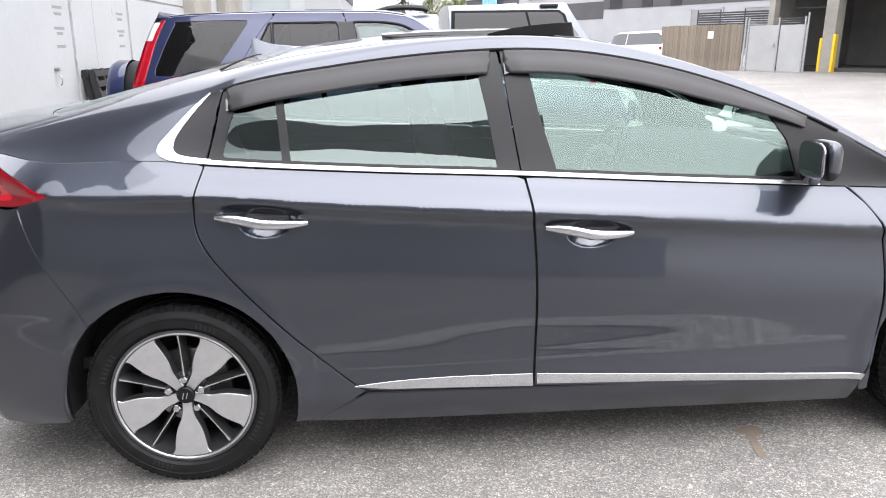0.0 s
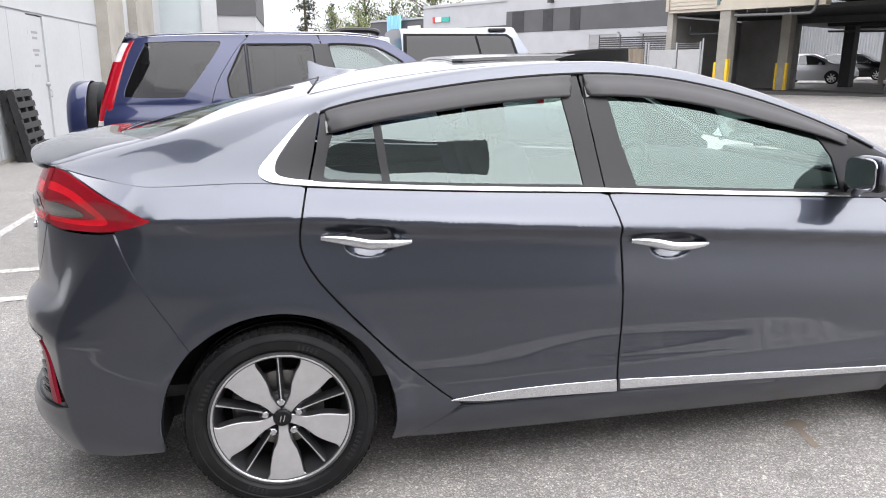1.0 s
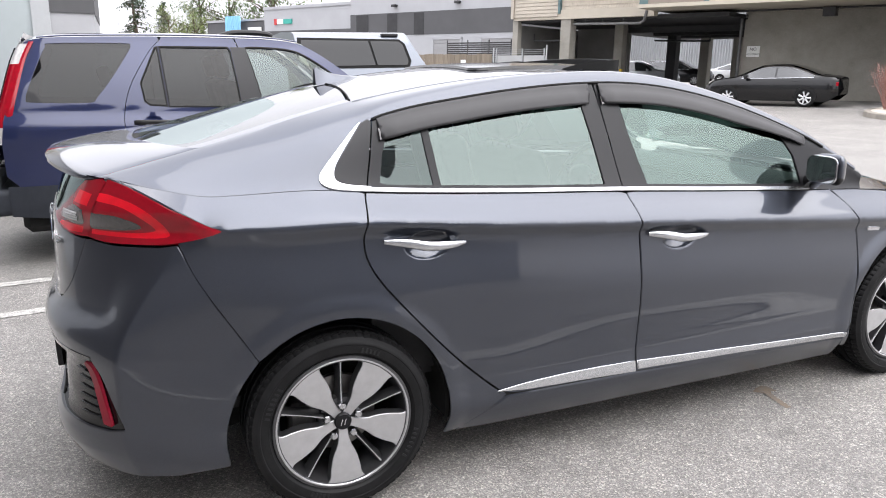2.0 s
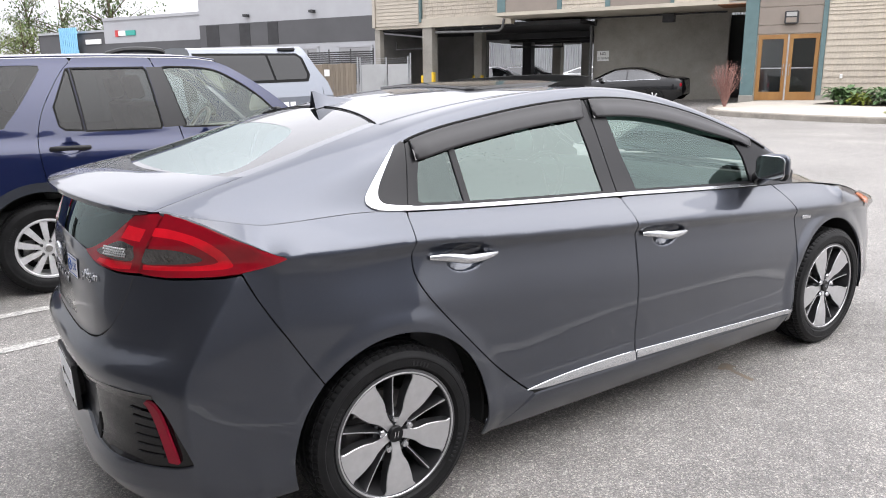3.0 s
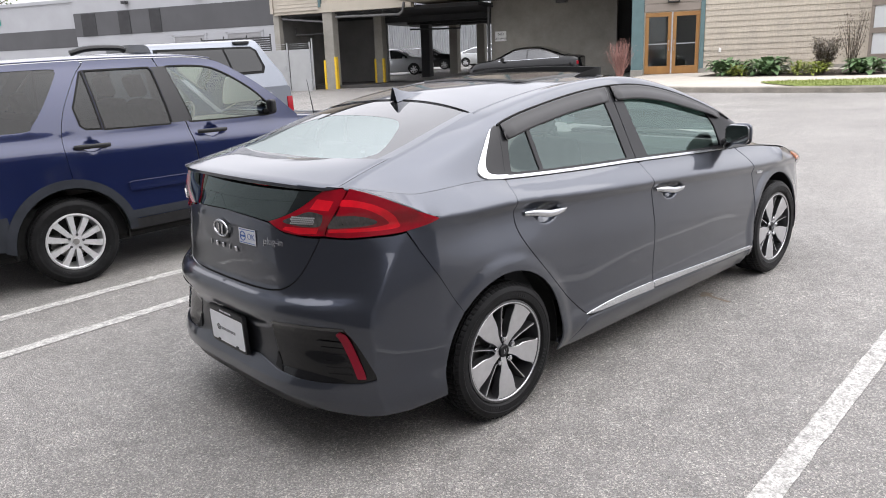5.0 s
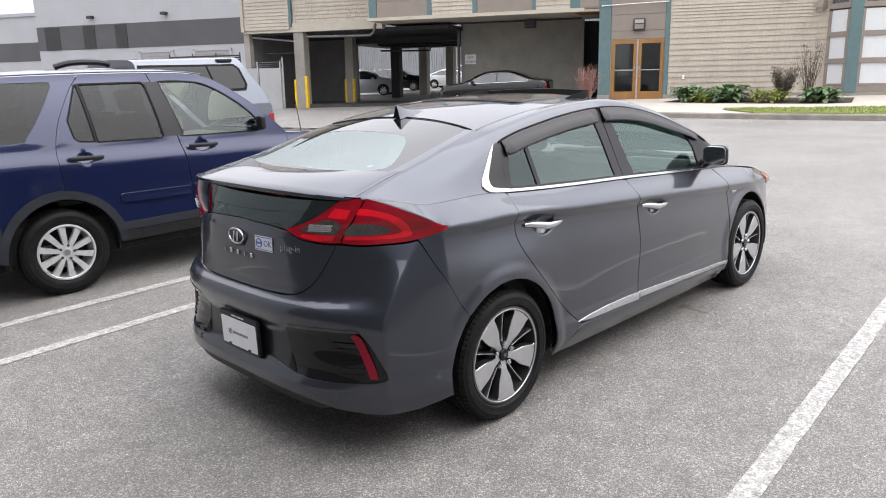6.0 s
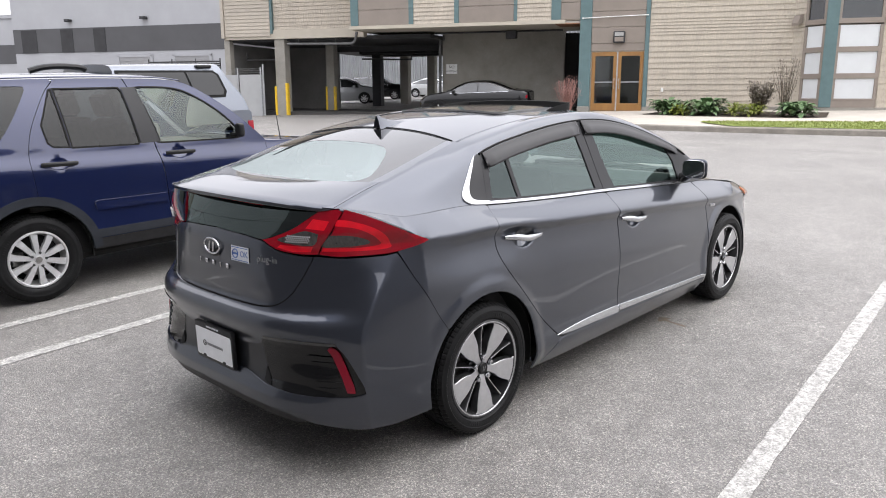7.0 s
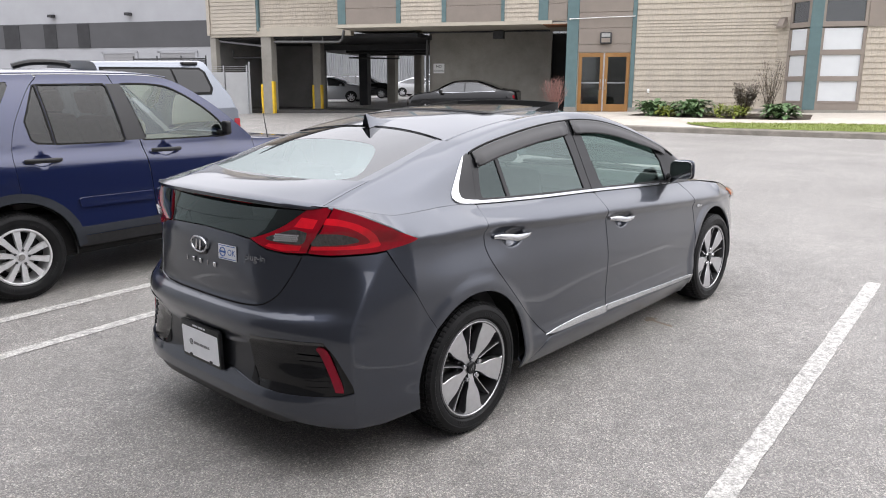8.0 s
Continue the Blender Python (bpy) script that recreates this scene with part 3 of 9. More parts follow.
def keys(x):
    """The section's key places (half width, height): crease, belt, roof rail, roof edge, and one inside it."""
    e = (edge_y(x), edge_z(x))
    return ((half_w(x), z_crease(x)), (belt_y(x), belt_z(x)), (rail_y(x), rail_z(x)), e, (e[0] * 0.80, e[1] + (top_z(x) - e[1]) * 0.39))


def bend(ks, v):
    """Catmull-Rom through the keys; v counts them."""
    i = min(2, max(1, int(v)))
    t = v - i
    p0, p1, p2, p3 = ks[i - 1], ks[i], ks[i + 1], ks[i + 2]
    return tuple(0.5 * (2 * b + (c - a) * t + (2 * a - 5 * b + 4 * c - d) * t * t + (3 * b - a - 3 * c + d) * t ** 3) for a, b, c, d in zip(p0, p1, p2, p3))


def house(x, v):
    """Above the belt: v = 1 belt, 2 roof rail, 3 roof edge, 4 middle of the roof."""
    if v <= 3:
        if x >= A0:
            y, z = bend(keys(x), v)
            return (x, -y, z)
        # behind the rear pillar the skin runs from the wrapped flank to the hatch's edge
        s = min(1.0, (A0 - x) / 0.34)
        p = Vector(flank(x, belt_z(x)))
        e = seam_edge(s)
        q = p.lerp(e, (v - 1) / 2)
        ks = keys(A0)
        y, z = bend(ks, v)
        ly, lz = lerp(ks[1][0], ks[3][0], (v - 1) / 2), lerp(ks[1][1], ks[3][1], (v - 1) / 2)
        return (q.x, q.y - (y - ly) * (1 - s), q.z + (z - lz) * (1 - s))
    t = v - 3
    y = edge_y(x) * (1 - t)
    return (x, -y, edge_z(x) + (top_z(x) - edge_z(x)) * (1 - abs(1 - t) ** 2.2))


def pane(x, z):
    """The side windows' surface, by height."""
    ks = keys(x)
    v = 1 + (z - ks[1][1]) / (ks[2][1] - ks[1][1])
    for _ in range(16):
        v += (z - bend(ks, v)[1]) / max(0.03, ks[2][1] - ks[1][1])
    v = min(2.1, max(0.9, v))
    return (x, -bend(ks, v)[0], z)


def seg(pts, n=8):
    return curve(pts, n)


def arch_line(cx, r, a0, a1, n=30):
    return [(cx + r * math.cos(radians(lerp(a0, a1, i / n))), TYRE_R + r * math.sin(radians(lerp(a0, a1, i / n)))) for i in range(n + 1)]


hatchback = thing("hatchback_car", Matrix.Identity(4), "dark gray metallic five-door hatchback car parked on the asphalt lot", "car")
SIDES = (False, True)

# lines between the panels, as (x, z)
B_LINE = seg([(1.144, 0.995), (1.152, 0.95), (1.160, 0.88), (1.168, 0.77), (1.170, 0.56), (1.160, 0.296)])
R_LINE = seg([(0.128, 1.070), (0.108, 0.99), (0.097, 0.92), (0.104, 0.86), (0.140, 0.79), (0.210, 0.70), (0.340, 0.55), (0.440, 0.445), (0.550, 0.345), (0.600, 0.315), (0.665, 0.306)])
F_LINE = seg([(2.225, 0.921), (2.285, 0.86), (2.330, 0.76), (2.350, 0.62), (2.342, 0.48), (2.322, 0.32), (2.292, 0.253)])
SILL = [(0.665, 0.306), (1.160, 0.296), (1.67, 0.276), (2.292, 0.253)]
SEAM = [(-0.470, 0.962), (-0.43, 0.88), (-0.35, 0.735), (-0.262, 0.585)]


def belt_run(x0, x1, n=24):
    return [(lerp(x0, x1, i / n), belt_z(lerp(x0, x1, i / n))) for i in range(n + 1)]


def crease_run(x0, x1, n=24):
    return [(lerp(x0, x1, i / n), z_crease(lerp(x0, x1, i / n))) for i in range(n + 1)]


def folds(x0, x1, n=24):
    """Lines along and beside the crease, which keep the mesh in step with it."""
    return [[(x, z + o) for x, z in crease_run(x0, x1, n)] for o in (-0.034, -0.016, 0.0, 0.014, 0.030)]


def dish(hx, hz):
    return ((hx + 0.01, hz - 0.008, 0.10, 0.06, 0.007),)


def fair(ob, rounds=60):
    """Evens out the shading of the rear pillar's foot, where the skin turns towards the lamp."""
    me = ob.data
    nv = len(me.vertices)
    norms = [Vector((0, 0, 0)) for _ in range(nv)]
    for p in me.polygons:
        for li, k in zip(p.loop_indices, p.vertices):
            norms[k] = me.corner_normals[li].vector.copy()
    key = [tuple(round(c, 4) for c in v.co) for v in me.vertices]
    free = {k for k in range(nv) if me.vertices[k].co.x < -0.12 and me.vertices[k].co.z > z_crease(max(me.vertices[k].co.x, -0.335)) + 0.016 and norms[k].z > 0.06}
    spot = {}
    for k in range(nv):
        if norms[k].z > 0.05:
            spot.setdefault(key[k], []).append(k)
    near = {q: set() for q in spot}
    for e in me.edges:
        a, b = (key[k] for k in e.vertices)
        if a in spot and b in spot and a != b:
            near[a].add(b)
            near[b].add(a)
    val = {q: sum((norms[k] for k in ks), Vector((0, 0, 0))).normalized() for q, ks in spot.items()}
    loose = {q for q, ks in spot.items() if any(k in free for k in ks)}
    for _ in range(rounds):
        val.update({q: (val[q] + sum((val[r] for r in near[q]), Vector((0, 0, 0)))).normalized() for q in loose if near[q]})
    for q in loose:
        for k in spot[q]:
            norms[k] = val[q]
    me.normals_split_custom_set_from_vertices([tuple(n) for n in norms])


for mir in SIDES:
    # doors
    outline = R_LINE + SILL[1:2] + B_LINE[::-1] + belt_run(1.144, 0.128)
    outline = thin_out(outline, 0.003)
    rdoor = shell("rear_door", M_PAINT, hatchback, [(outline, (), folds(0.13, 1.12))], flank, 0.02, gap=0.0046, mirrored=mir, fine=dish(HANDLES[0][0], HANDLES[0][1]))
    outline = thin_out(B_LINE + SILL[2:] + F_LINE[::-1] + belt_run(2.225, 1.144), 0.003)
    fdoor = shell("front_door", M_PAINT, hatchback, [(outline, (), folds(1.2, 2.26))], flank, 0.02, gap=0.0046, mirrored=mir, fine=dish(HANDLES[1][0], HANDLES[1][1]))
    # quarter panel with the rear pillar
    low = [p for p in arch_line(0, 0.372, 12, 133)]
    outline = (SEAM + low[::-1][1:] + arch_line(0, 0.374, 12, -18, 8)[1:] + [(0.43, 0.205), (0.60, 0.312)] + [p for p in R_LINE[::-1] if p[0] < 0.60 or p[1] > 0.33]
               + belt_run(0.128, -0.72, 42)[1:] + [(a, lamp_top(a) + 0.005) for a in np.linspace(-0.71, -0.34, 20)])
    outline = thin_out(outline, 0.004)
    upper = ([(x, 1.0) for x in np.linspace(-0.72, 0.128, 43)] + seg([(0.128, 1.0), (0.143, 1.35), (0.162, 1.75), (0.175, 2.0)], 6)[1:]
             + [(x, 2.0) for x in np.linspace(0.20, 2.40, 90)] + [(2.40, 2.9)]
             + [(x, 2.9) for x in np.linspace(2.36, 0.163, 90)] + [(x, 3.0) for x in np.linspace(0.163, -0.72, 42)])
    fair(shell("quarter_panel", M_PAINT, hatchback, [(outline, (), folds(-0.27, 0.07)), (upper, (), (), house)], flank, 0.022, gap=0.0022, mirrored=mir))
    # rocker
    outline = [(0.405, 0.20), (0.43, 0.208), (0.605, 0.300), (0.66, 0.300)] + [(1.16, 0.290), (1.67, 0.270), (2.30, 0.246), (2.30, 0.15), (1.4, 0.168), (0.9, 0.178), (0.5, 0.188)]
    shell("rocker_panel", M_PAINT, hatchback, [(outline, (), ())], flank, 0.03, mirrored=mir, edge=0.05)
    # front wing
    outline = F_LINE + [(2.31, 0.20)] + arch_line(WHEELBASE, 0.372, 197, 0, 40) + [(3.08, 0.25), (3.35, 0.22), (3.57, 0.25), (3.58, 0.45), (3.52, 0.62), (3.30, 0.70), (3.08, 0.775), (2.9, 0.835), (2.6, 0.885), (2.40, 0.908)]
    shell("front_wing", M_PAINT, hatchback, [(outline, (), folds(2.38, 2.85, 12))], flank, 0.025, gap=0.005, mirrored=mir)
    # chrome strips along the doors' foot
    a = [(0.560, 0.330), (0.70, 0.342), (0.90, 0.347), (1.155, 0.343)]
    outline = seg(a, 6) + [(1.157, 0.302), (0.9, 0.312), (0.68, 0.318)]
    shell("door_strip", M_CHROME, rdoor, [(outline, (), ())], flank, 0.02, lift=0.008, edge=0.012, mirrored=mir, label="satin chrome strip")
    outline = [(1.170, 0.342), (1.67, 0.315), (2.22, 0.284), (2.305, 0.281), (2.298, 0.262), (1.67, 0.292), (1.170, 0.310)]
    shell("door_strip", M_CHROME, fdoor, [(outline, (), ())], flank, 0.02, lift=0.008, edge=0.012, mirrored=mir, label="satin chrome strip")
    # belt strip of chrome and the hook round the rear pillar
    outline = belt_run(0.15, 2.13, 60) + [(x, belt_z(x) + 0.012) for x in np.linspace(2.13, 0.15, 60)]
    shell("belt_strip", M_CHROME, hatchback, [(outline, (), ())], pane, 0.012, lift=0.008, edge=0.01, mirrored=mir, label="satin chrome window strip")
    hook = (seg([(0.15, 1.068), (0.08, 1.076), (0.02, 1.086), (-0.012, 1.105), (-0.012, 1.128), (0.01, 1.155), (0.06, 1.205), (0.11, 1.252), (0.150, 1.283)], 6)
            + seg([(0.150, 1.283), (0.092, 1.218), (0.048, 1.162), (0.034, 1.130), (0.040, 1.107), (0.075, 1.094), (0.15, 1.083)], 6)[1:])
    shell("pillar_strip", M_CHROME, hatchback, [(thin_out(hook, 0.003), (), ())], pane, 0.010, lift=0.007, edge=0.01, mirrored=mir, label="satin chrome hook round the window end")
    # black fillet behind the rear door glass
    tri = seg([(0.150, 1.279), (0.095, 1.216), (0.051, 1.161), (0.037, 1.130), (0.043, 1.109), (0.078, 1.096), (0.135, 1.087)], 5) + [(0.155, 1.16), (0.185, 1.285), (0.175, 1.292)]
    shell("pillar_trim", M_PILLAR, hatchback, [(thin_out(tri, 0.003), (), ())], pane, 0.015, lift=0.004, edge=0.01, mirrored=mir)
    # window frames
    outer = [(0.142, 1.087)] + [(x, belt_z(x) + 0.016) for x in np.linspace(0.16, 1.130, 40)] + [(1.105, 1.20), (1.075, 1.388)] + [(x, rail_z(x) - 0.001) for x in np.linspace(1.07, 0.20, 40)] + [(0.190, 1.285), (0.165, 1.17)]
    hole1 = [(0.185, 1.095)] + [(x, belt_z(x) + 0.024) for x in np.linspace(0.20, 0.372, 8)] + [(0.365, 1.14), (0.352, 1.285), (0.30, 1.28), (0.235, 1.255), (0.205, 1.18)]
    hole2 = [(0.398, belt_z(0.398) + 0.024)] + [(x, belt_z(x) + 0.024) for x in np.linspace(0.42, 1.058, 20)] + [(1.035, 1.19), (1.005, 1.350)] + [(x, rail_z(x) - 0.035) for x in np.linspace(0.99, 0.40, 20)] + [(0.377, 1.29), (0.389, 1.17)]
    shell("window_surround", M_PILLAR, rdoor, [(outer, (hole1, hole2), ())], pane, 0.02, lift=-0.001, edge=0.012, mirrored=mir, label="black window surround")
    shell("rear_quarter_glass", M_GLASSQUARTER, rdoor, [(inset(hole1, -0.004), (), ())], pane, 0.016, lift=-0.006, edge=0, mirrored=mir, label="dark tinted glass")
    shell("rear_door_glass", M_GLASS, rdoor, [(inset(hole2, -0.004), (), ())], pane, 0.016, lift=-0.006, edge=0, mirrored=mir, label="tinted glass")
    outer = [(1.136, belt_z(1.136) + 0.016)] + [(x, belt_z(x) + 0.016) for x in np.linspace(1.16, 2.20, 40)] + [(2.24, 1.00), (2.27, 1.045)] + [(x, rail_z(x) - 0.001) for x in np.linspace(2.26, 1.085, 50)] + [(1.110, 1.20)]
    hole = [(1.250, belt_z(1.25) + 0.024)] + [(x, belt_z(x) + 0.024) for x in np.linspace(1.28, 2.06, 20)] + [(2.045, 1.02), (2.03, 1.075)] + [(x, rail_z(x) - 0.035) for x in np.linspace(1.96, 1.20, 24)] + [(1.175, 1.33), (1.205, 1.18)]
    shell("window_surround", M_PILLAR, fdoor, [(outer, (hole,), ())], pane, 0.02, lift=-0.001, edge=0.012, mirrored=mir, label="black window surround")
    shell("front_door_glass", M_GLASSWIND, fdoor, [(inset(hole, -0.004), (), ())], pane, 0.016, lift=-0.006, edge=0, mirrored=mir, label="greenish clear glass")
    foot_of = [(x, belt_z(x) + 0.001) for x in np.linspace(2.13, 2.44, 10)] + [(x, rail_z(x) - 0.002) for x in np.linspace(2.44, 2.13, 10)]
    shell("pillar_foot", M_PILLAR, hatchback, [(foot_of, (), ())], pane, 0.02, lift=-0.006, edge=0.004, mirrored=mir, label="black panel at the windscreen pillar's foot")
    # wind deflectors: bowed strips of smoked plastic that stand off the door tops
    for x0, x1, own, tail in ((0.205, 1.052, rdoor, 0.055), (1.098, 2.095, fdoor, 0.03)):
        def bow(x, t, x0=x0, x1=x1):
            e = min(1, (x - x0) / 0.05, (x1 - x) / 0.08)
            d = 0.072 * (1 - 0.45 * ease((x - 1.7) / 0.45))
            z = rail_z(x) - 0.004 - d * t
            p = pane(x, z)
            return (p[0], p[1] - 0.013 * ease((t - 0.12) / 0.5) * max(0.1, e) - 0.004, p[2])
        n = 44
        outline = [(x, 0) for x in np.linspace(x0, x1, n)] + [(x1, 0.5), (x1 - 0.012, 1)] + [(x, 1) for x in np.linspace(x1 - 0.03, x0 + 0.02, n)] + [(x0 + 0.004, 0.9), (x0, 0.6)]
        scaled = [(x, t * 0.08) for x, t in outline]
        shell("wind_deflector", M_VISOR, own, [(scaled, (), ())], lambda x, t: bow(x, t / 0.08), 0.014, edge=0.004, mirrored=mir, back=True, label="smoked plastic wind deflector")
        for xa, xb in ((x0 - 0.004, x0 + 0.030),):
            clip = [(x, t * 0.08) for x, t in ((xa, 0.55), (xa + 0.012, 0.30), (xb - 0.004, 0.42), (xb, 0.62), (xb - 0.012, 0.95), (xa + 0.002, 1.04))]
            shell("visor_clip", M_GLOSSBLACK, own, [(clip, (), ())], lambda x, t: (x,) + tuple(bow(max(x, x0 + 0.03), t / 0.08))[1:], 0.012, lift=0.003, edge=0.004, mirrored=mir, label="black end clip")
    # handles
    for (hx, hz, ln), own in zip(HANDLES, (rdoor, fdoor)):
        bm = bmesh.new()
        sg = 1 if mir else -1
        pts, rad = [], []
        for i in range(17):
            t = i / 16
            x = lerp(hx - 0.142, hx + 0.142, t)
            z = hz + lerp(0.018, -0.010, t) - 0.010 * math.sin(math.pi * t) + 0.006 * math.sin(math.pi * min(1, t * 2))
            y = half_w(x) - 0.013 + 0.022 * math.sin(math.pi * t) ** 0.7
            pts.append((x, sg * y, z))
            rad.append(0.003 + 0.0135 * math.sin(math.pi * min(1, 0.06 + t * 0.9)) ** 0.55)
        tube(bm, pts, rad, 12, flat=0.62, up=Vector((0, 0, 1)))
        part("door_handle", bm, M_CHROME, own, "satin chrome pull handle", smooth=True)
    # mirror
    sg = 1 if mir else -1
    mirror_ob = new("door_mirror")
    mirror_ob.parent = fdoor
    mirror_ob["label"] = "gray and chrome door mirror"
    bm = bmesh.new()
    bmesh.ops.create_uvsphere(bm, u_segments=28, v_segments=16, radius=1)
    for v in bm.verts:
        x, y, z = v.co
        f = 1 if x > 0 else 0.30
        sq = lambda q: math.copysign(abs(q) ** 0.55, q)
        v.co = Vector((2.062 + x * (0.046 if x > 0 else 0.066) * f + 0.015 * (1 - abs(y)), sg * (0.906 + sq(y) * 0.080), 1.030 + sq(z) * (0.062 - 0.008 * y * sg)))
    bm2 = bm.copy()
    part("mirror_shell", bm, M_PAINT, mirror_ob, smooth=60)
    for v in bm2.verts:
        c = Vector((2.064, sg * 0.910, 1.030))
        v.co = c + (v.co - c) * 1.012
    bmesh.ops.bisect_plane(bm2, geom=bm2.verts[:] + bm2.edges[:] + bm2.faces[:], plane_co=(2.064, sg * 0.92, 1.000), plane_no=(0.25, 0, 1), clear_outer=True)
    part("mirror_base", bm2, M_BLACK, mirror_ob, "black lower shell", smooth=60)
    bm = bmesh.new()
    prism(bm, [(a * 0.070, b * 0.052) for a, b in rounded(2, 2, 0.5, 5)], 0, 0.0015, lambda a, b, d: (2.0365 - d - 0.02 * a, sg * (0.906 + a), 1.030 + b))
    part("mirror_glass", bm, M_MIRROR, mirror_ob, "mirror glass")
    bm = bmesh.new()
    tube(bm, [(2.11, sg * 0.80, 0.960), (2.095, sg * 0.86, 0.985), (2.075, sg * 0.90, 1.000)], [0.035, 0.026, 0.03], 10, flat=1.2)
    part("mirror_arm", bm, M_GLOSSBLACK, mirror_ob, smooth=True)
    bm = bmesh.new()
    tube(bm, [(2.112, sg * 0.88, 1.024), (2.104, sg * 0.935, 1.026), (2.076, sg * 0.979, 1.034)], [0.005, 0.008, 0.006], 6)
    part("turn_lamp", bm, M_CHROME, mirror_ob, "chrome turn signal strip", smooth=True)
    bm = bmesh.new()
    rim_pts = [(2.040 - 0.02 * a * 0.072, sg * (0.906 + a * 0.072), 1.030 + b * 0.054) for a, b in rounded(2, 2, 0.5, 5)]
    tube(bm, rim_pts + rim_pts[:1], 0.0034, 6, caps=False)
    part("mirror_rim", bm, M_CHROME, mirror_ob, "bright rim round the mirror glass", smooth=True)
    # the tail lamp in two halves
    outer_l = [(-0.722, 1.140), (-0.80, 0.962)] + seg([(-0.80, 0.962), (-0.70, 0.952), (-0.52, 0.956), (-0.42, 0.970), (-0.333, 0.998)], 6)[1:] + seg([(-0.333, 0.998), (-0.45, 1.050), (-0.60, 1.115), (-0.722, 1.150)], 6)[1:]
    lamp = shell("tail_lamp", M_REDLENS, hatchback, [(thin_out(outer_l, 0.003), (), ())], flank, 0.016, lift=0.006, edge=0.03, gap=0.0015, mirrored=mir, label="wraparound red tail lamp")
    loop = seg([(-0.742, 1.108), (-0.69, 1.103), (-0.60, 1.078), (-0.53, 1.040), (-0.495, 1.000), (-0.50, 0.978), (-0.60, 0.972), (-0.785, 0.975)], 5)
    inner = seg([(-0.782, 0.992), (-0.62, 0.988), (-0.545, 0.996), (-0.54, 1.010), (-0.585, 1.043), (-0.66, 1.072), (-0.75, 1.084)], 5)
    shell("lamp_band", M_LAMPLOOP, lamp, [(thin_out(loop + inner, 0.003), (), ())], flank, 0.012, lift=0.0066, edge=0.003, mirrored=mir, label="bright red light guide loop")
    band = [(-0.766, 1.048), (-0.785, 1.000), (-0.72, 0.996), (-0.63, 0.998), (-0.585, 1.010), (-0.61, 1.028), (-0.68, 1.045)]
    shell("lamp_reflector", M_CLEARLENS, lamp, [(seg(band + band[:1], 5)[:-1], (), ())], flank, 0.012, lift=0.0075, edge=0.004, mirrored=mir, label="clear reversing lens")
    inner_l = [(-0.806, 0.962), (-0.728, 1.140), (-0.75, 1.150), (-0.83, 1.140)] + seg([(-0.83, 1.140), (-0.92, 1.075), (-1.02, 1.030), (-1.085, 1.012)], 6)[1:] + seg([(-1.085, 1.012), (-1.0, 0.978), (-0.90, 0.964), (-0.806, 0.962)], 6)[1:-1]
    lamp = shell("hatch_lamp", M_REDLENS, hatchback, [(thin_out(inner_l, 0.003), (), ())], flank, 0.016, lift=0.006, edge=0.03, gap=0.0015, mirrored=mir, label="red tail lamp on the hatch")
    shell("lamp_band", M_LAMPLOOP, lamp, [([(-0.825, 0.997), (-0.835, 0.973), (-0.92, 0.972), (-1.0, 0.987), (-0.985, 0.998)], (), ())], flank, 0.012, lift=0.0066, edge=0.003, mirrored=mir, label="bright red light guide")
    shell("lamp_band", M_LAMPLOOP, lamp, [([(-0.775, 1.102), (-0.790, 1.066), (-0.87, 1.072), (-0.845, 1.110)], (), ())], flank, 0.012, lift=0.0066, edge=0.003, mirrored=mir, label="bright red light guide")
    band = [(-0.812, 1.052), (-0.828, 1.005), (-0.95, 1.008), (-1.0, 1.020), (-0.93, 1.045), (-0.87, 1.062)]
    shell("lamp_reflector", M_CLEARLENS, lamp, [(seg(band + band[:1], 5)[:-1], (), ())], flank, 0.012, lift=0.0075, edge=0.004, mirrored=mir, label="clear lens")
    for lens, x0, x1, z0, z1 in ((lamp, -0.955, -0.845, 1.016, 1.040),):
        bm = bmesh.new()
        for r in range(4):
            for c in range(11):
                x, z = lerp(x0, x1, (c + 0.5 * (r % 2)) / 10.5), lerp(z0, z1, r / 3)
                p = Vector(flank(x, z))
                p.x -= 0.009
                p.y -= 0.004
                if mir:
                    p.y = -p.y
                bmesh.ops.create_icosphere(bm, subdivisions=1, radius=0.0042, matrix=Matrix.Translation(p))
        part("lens_beads", bm, M_BEAD, lens, "clear beads in the lens", smooth=True)
    # rear reflectors in the bumper
    outline = [(-0.655, 0.405), (-0.683, 0.408), (-0.735, 0.590), (-0.722, 0.600), (-0.705, 0.585)]
    ref_poly = outline
    # headlamp, seen from behind
    outline = [(2.98, 0.79), (3.10, 0.70), (3.30, 0.655), (3.42, 0.66), (3.40, 0.69), (3.22, 0.745), (3.08, 0.785)]
    shell("headlamp", M_CLEARLENS, hatchback, [(outline, (), ())], flank, 0.03, lift=0.005, edge=0.03, mirrored=mir, label="clear headlamp")
    shell("side_marker", M_AMBER, hatchback, [([(2.985, 0.785), (3.05, 0.73), (3.12, 0.715), (3.10, 0.745), (3.02, 0.782)], (), ())], flank, 0.02, lift=0.009, edge=0.01, mirrored=mir, label="amber side marker")
    outline = [(2.405, 0.748), (2.480, 0.742), (2.480, 0.725), (2.405, 0.731)]
    shell("wing_badge", M_CHROME, hatchback, [(outline, (), ())], flank, 0.02, lift=0.004, edge=0.004, mirrored=mir, label="small chrome wing badge")

    back_poly = [(REAR, 0.70), (REAR, 1.01), (-1.06, 1.00), (-0.82, 0.945), (-0.5, 0.94), (-0.30, 0.98), (-0.18, 0.72), (-0.30, 0.60), (-0.5, 0.70)]
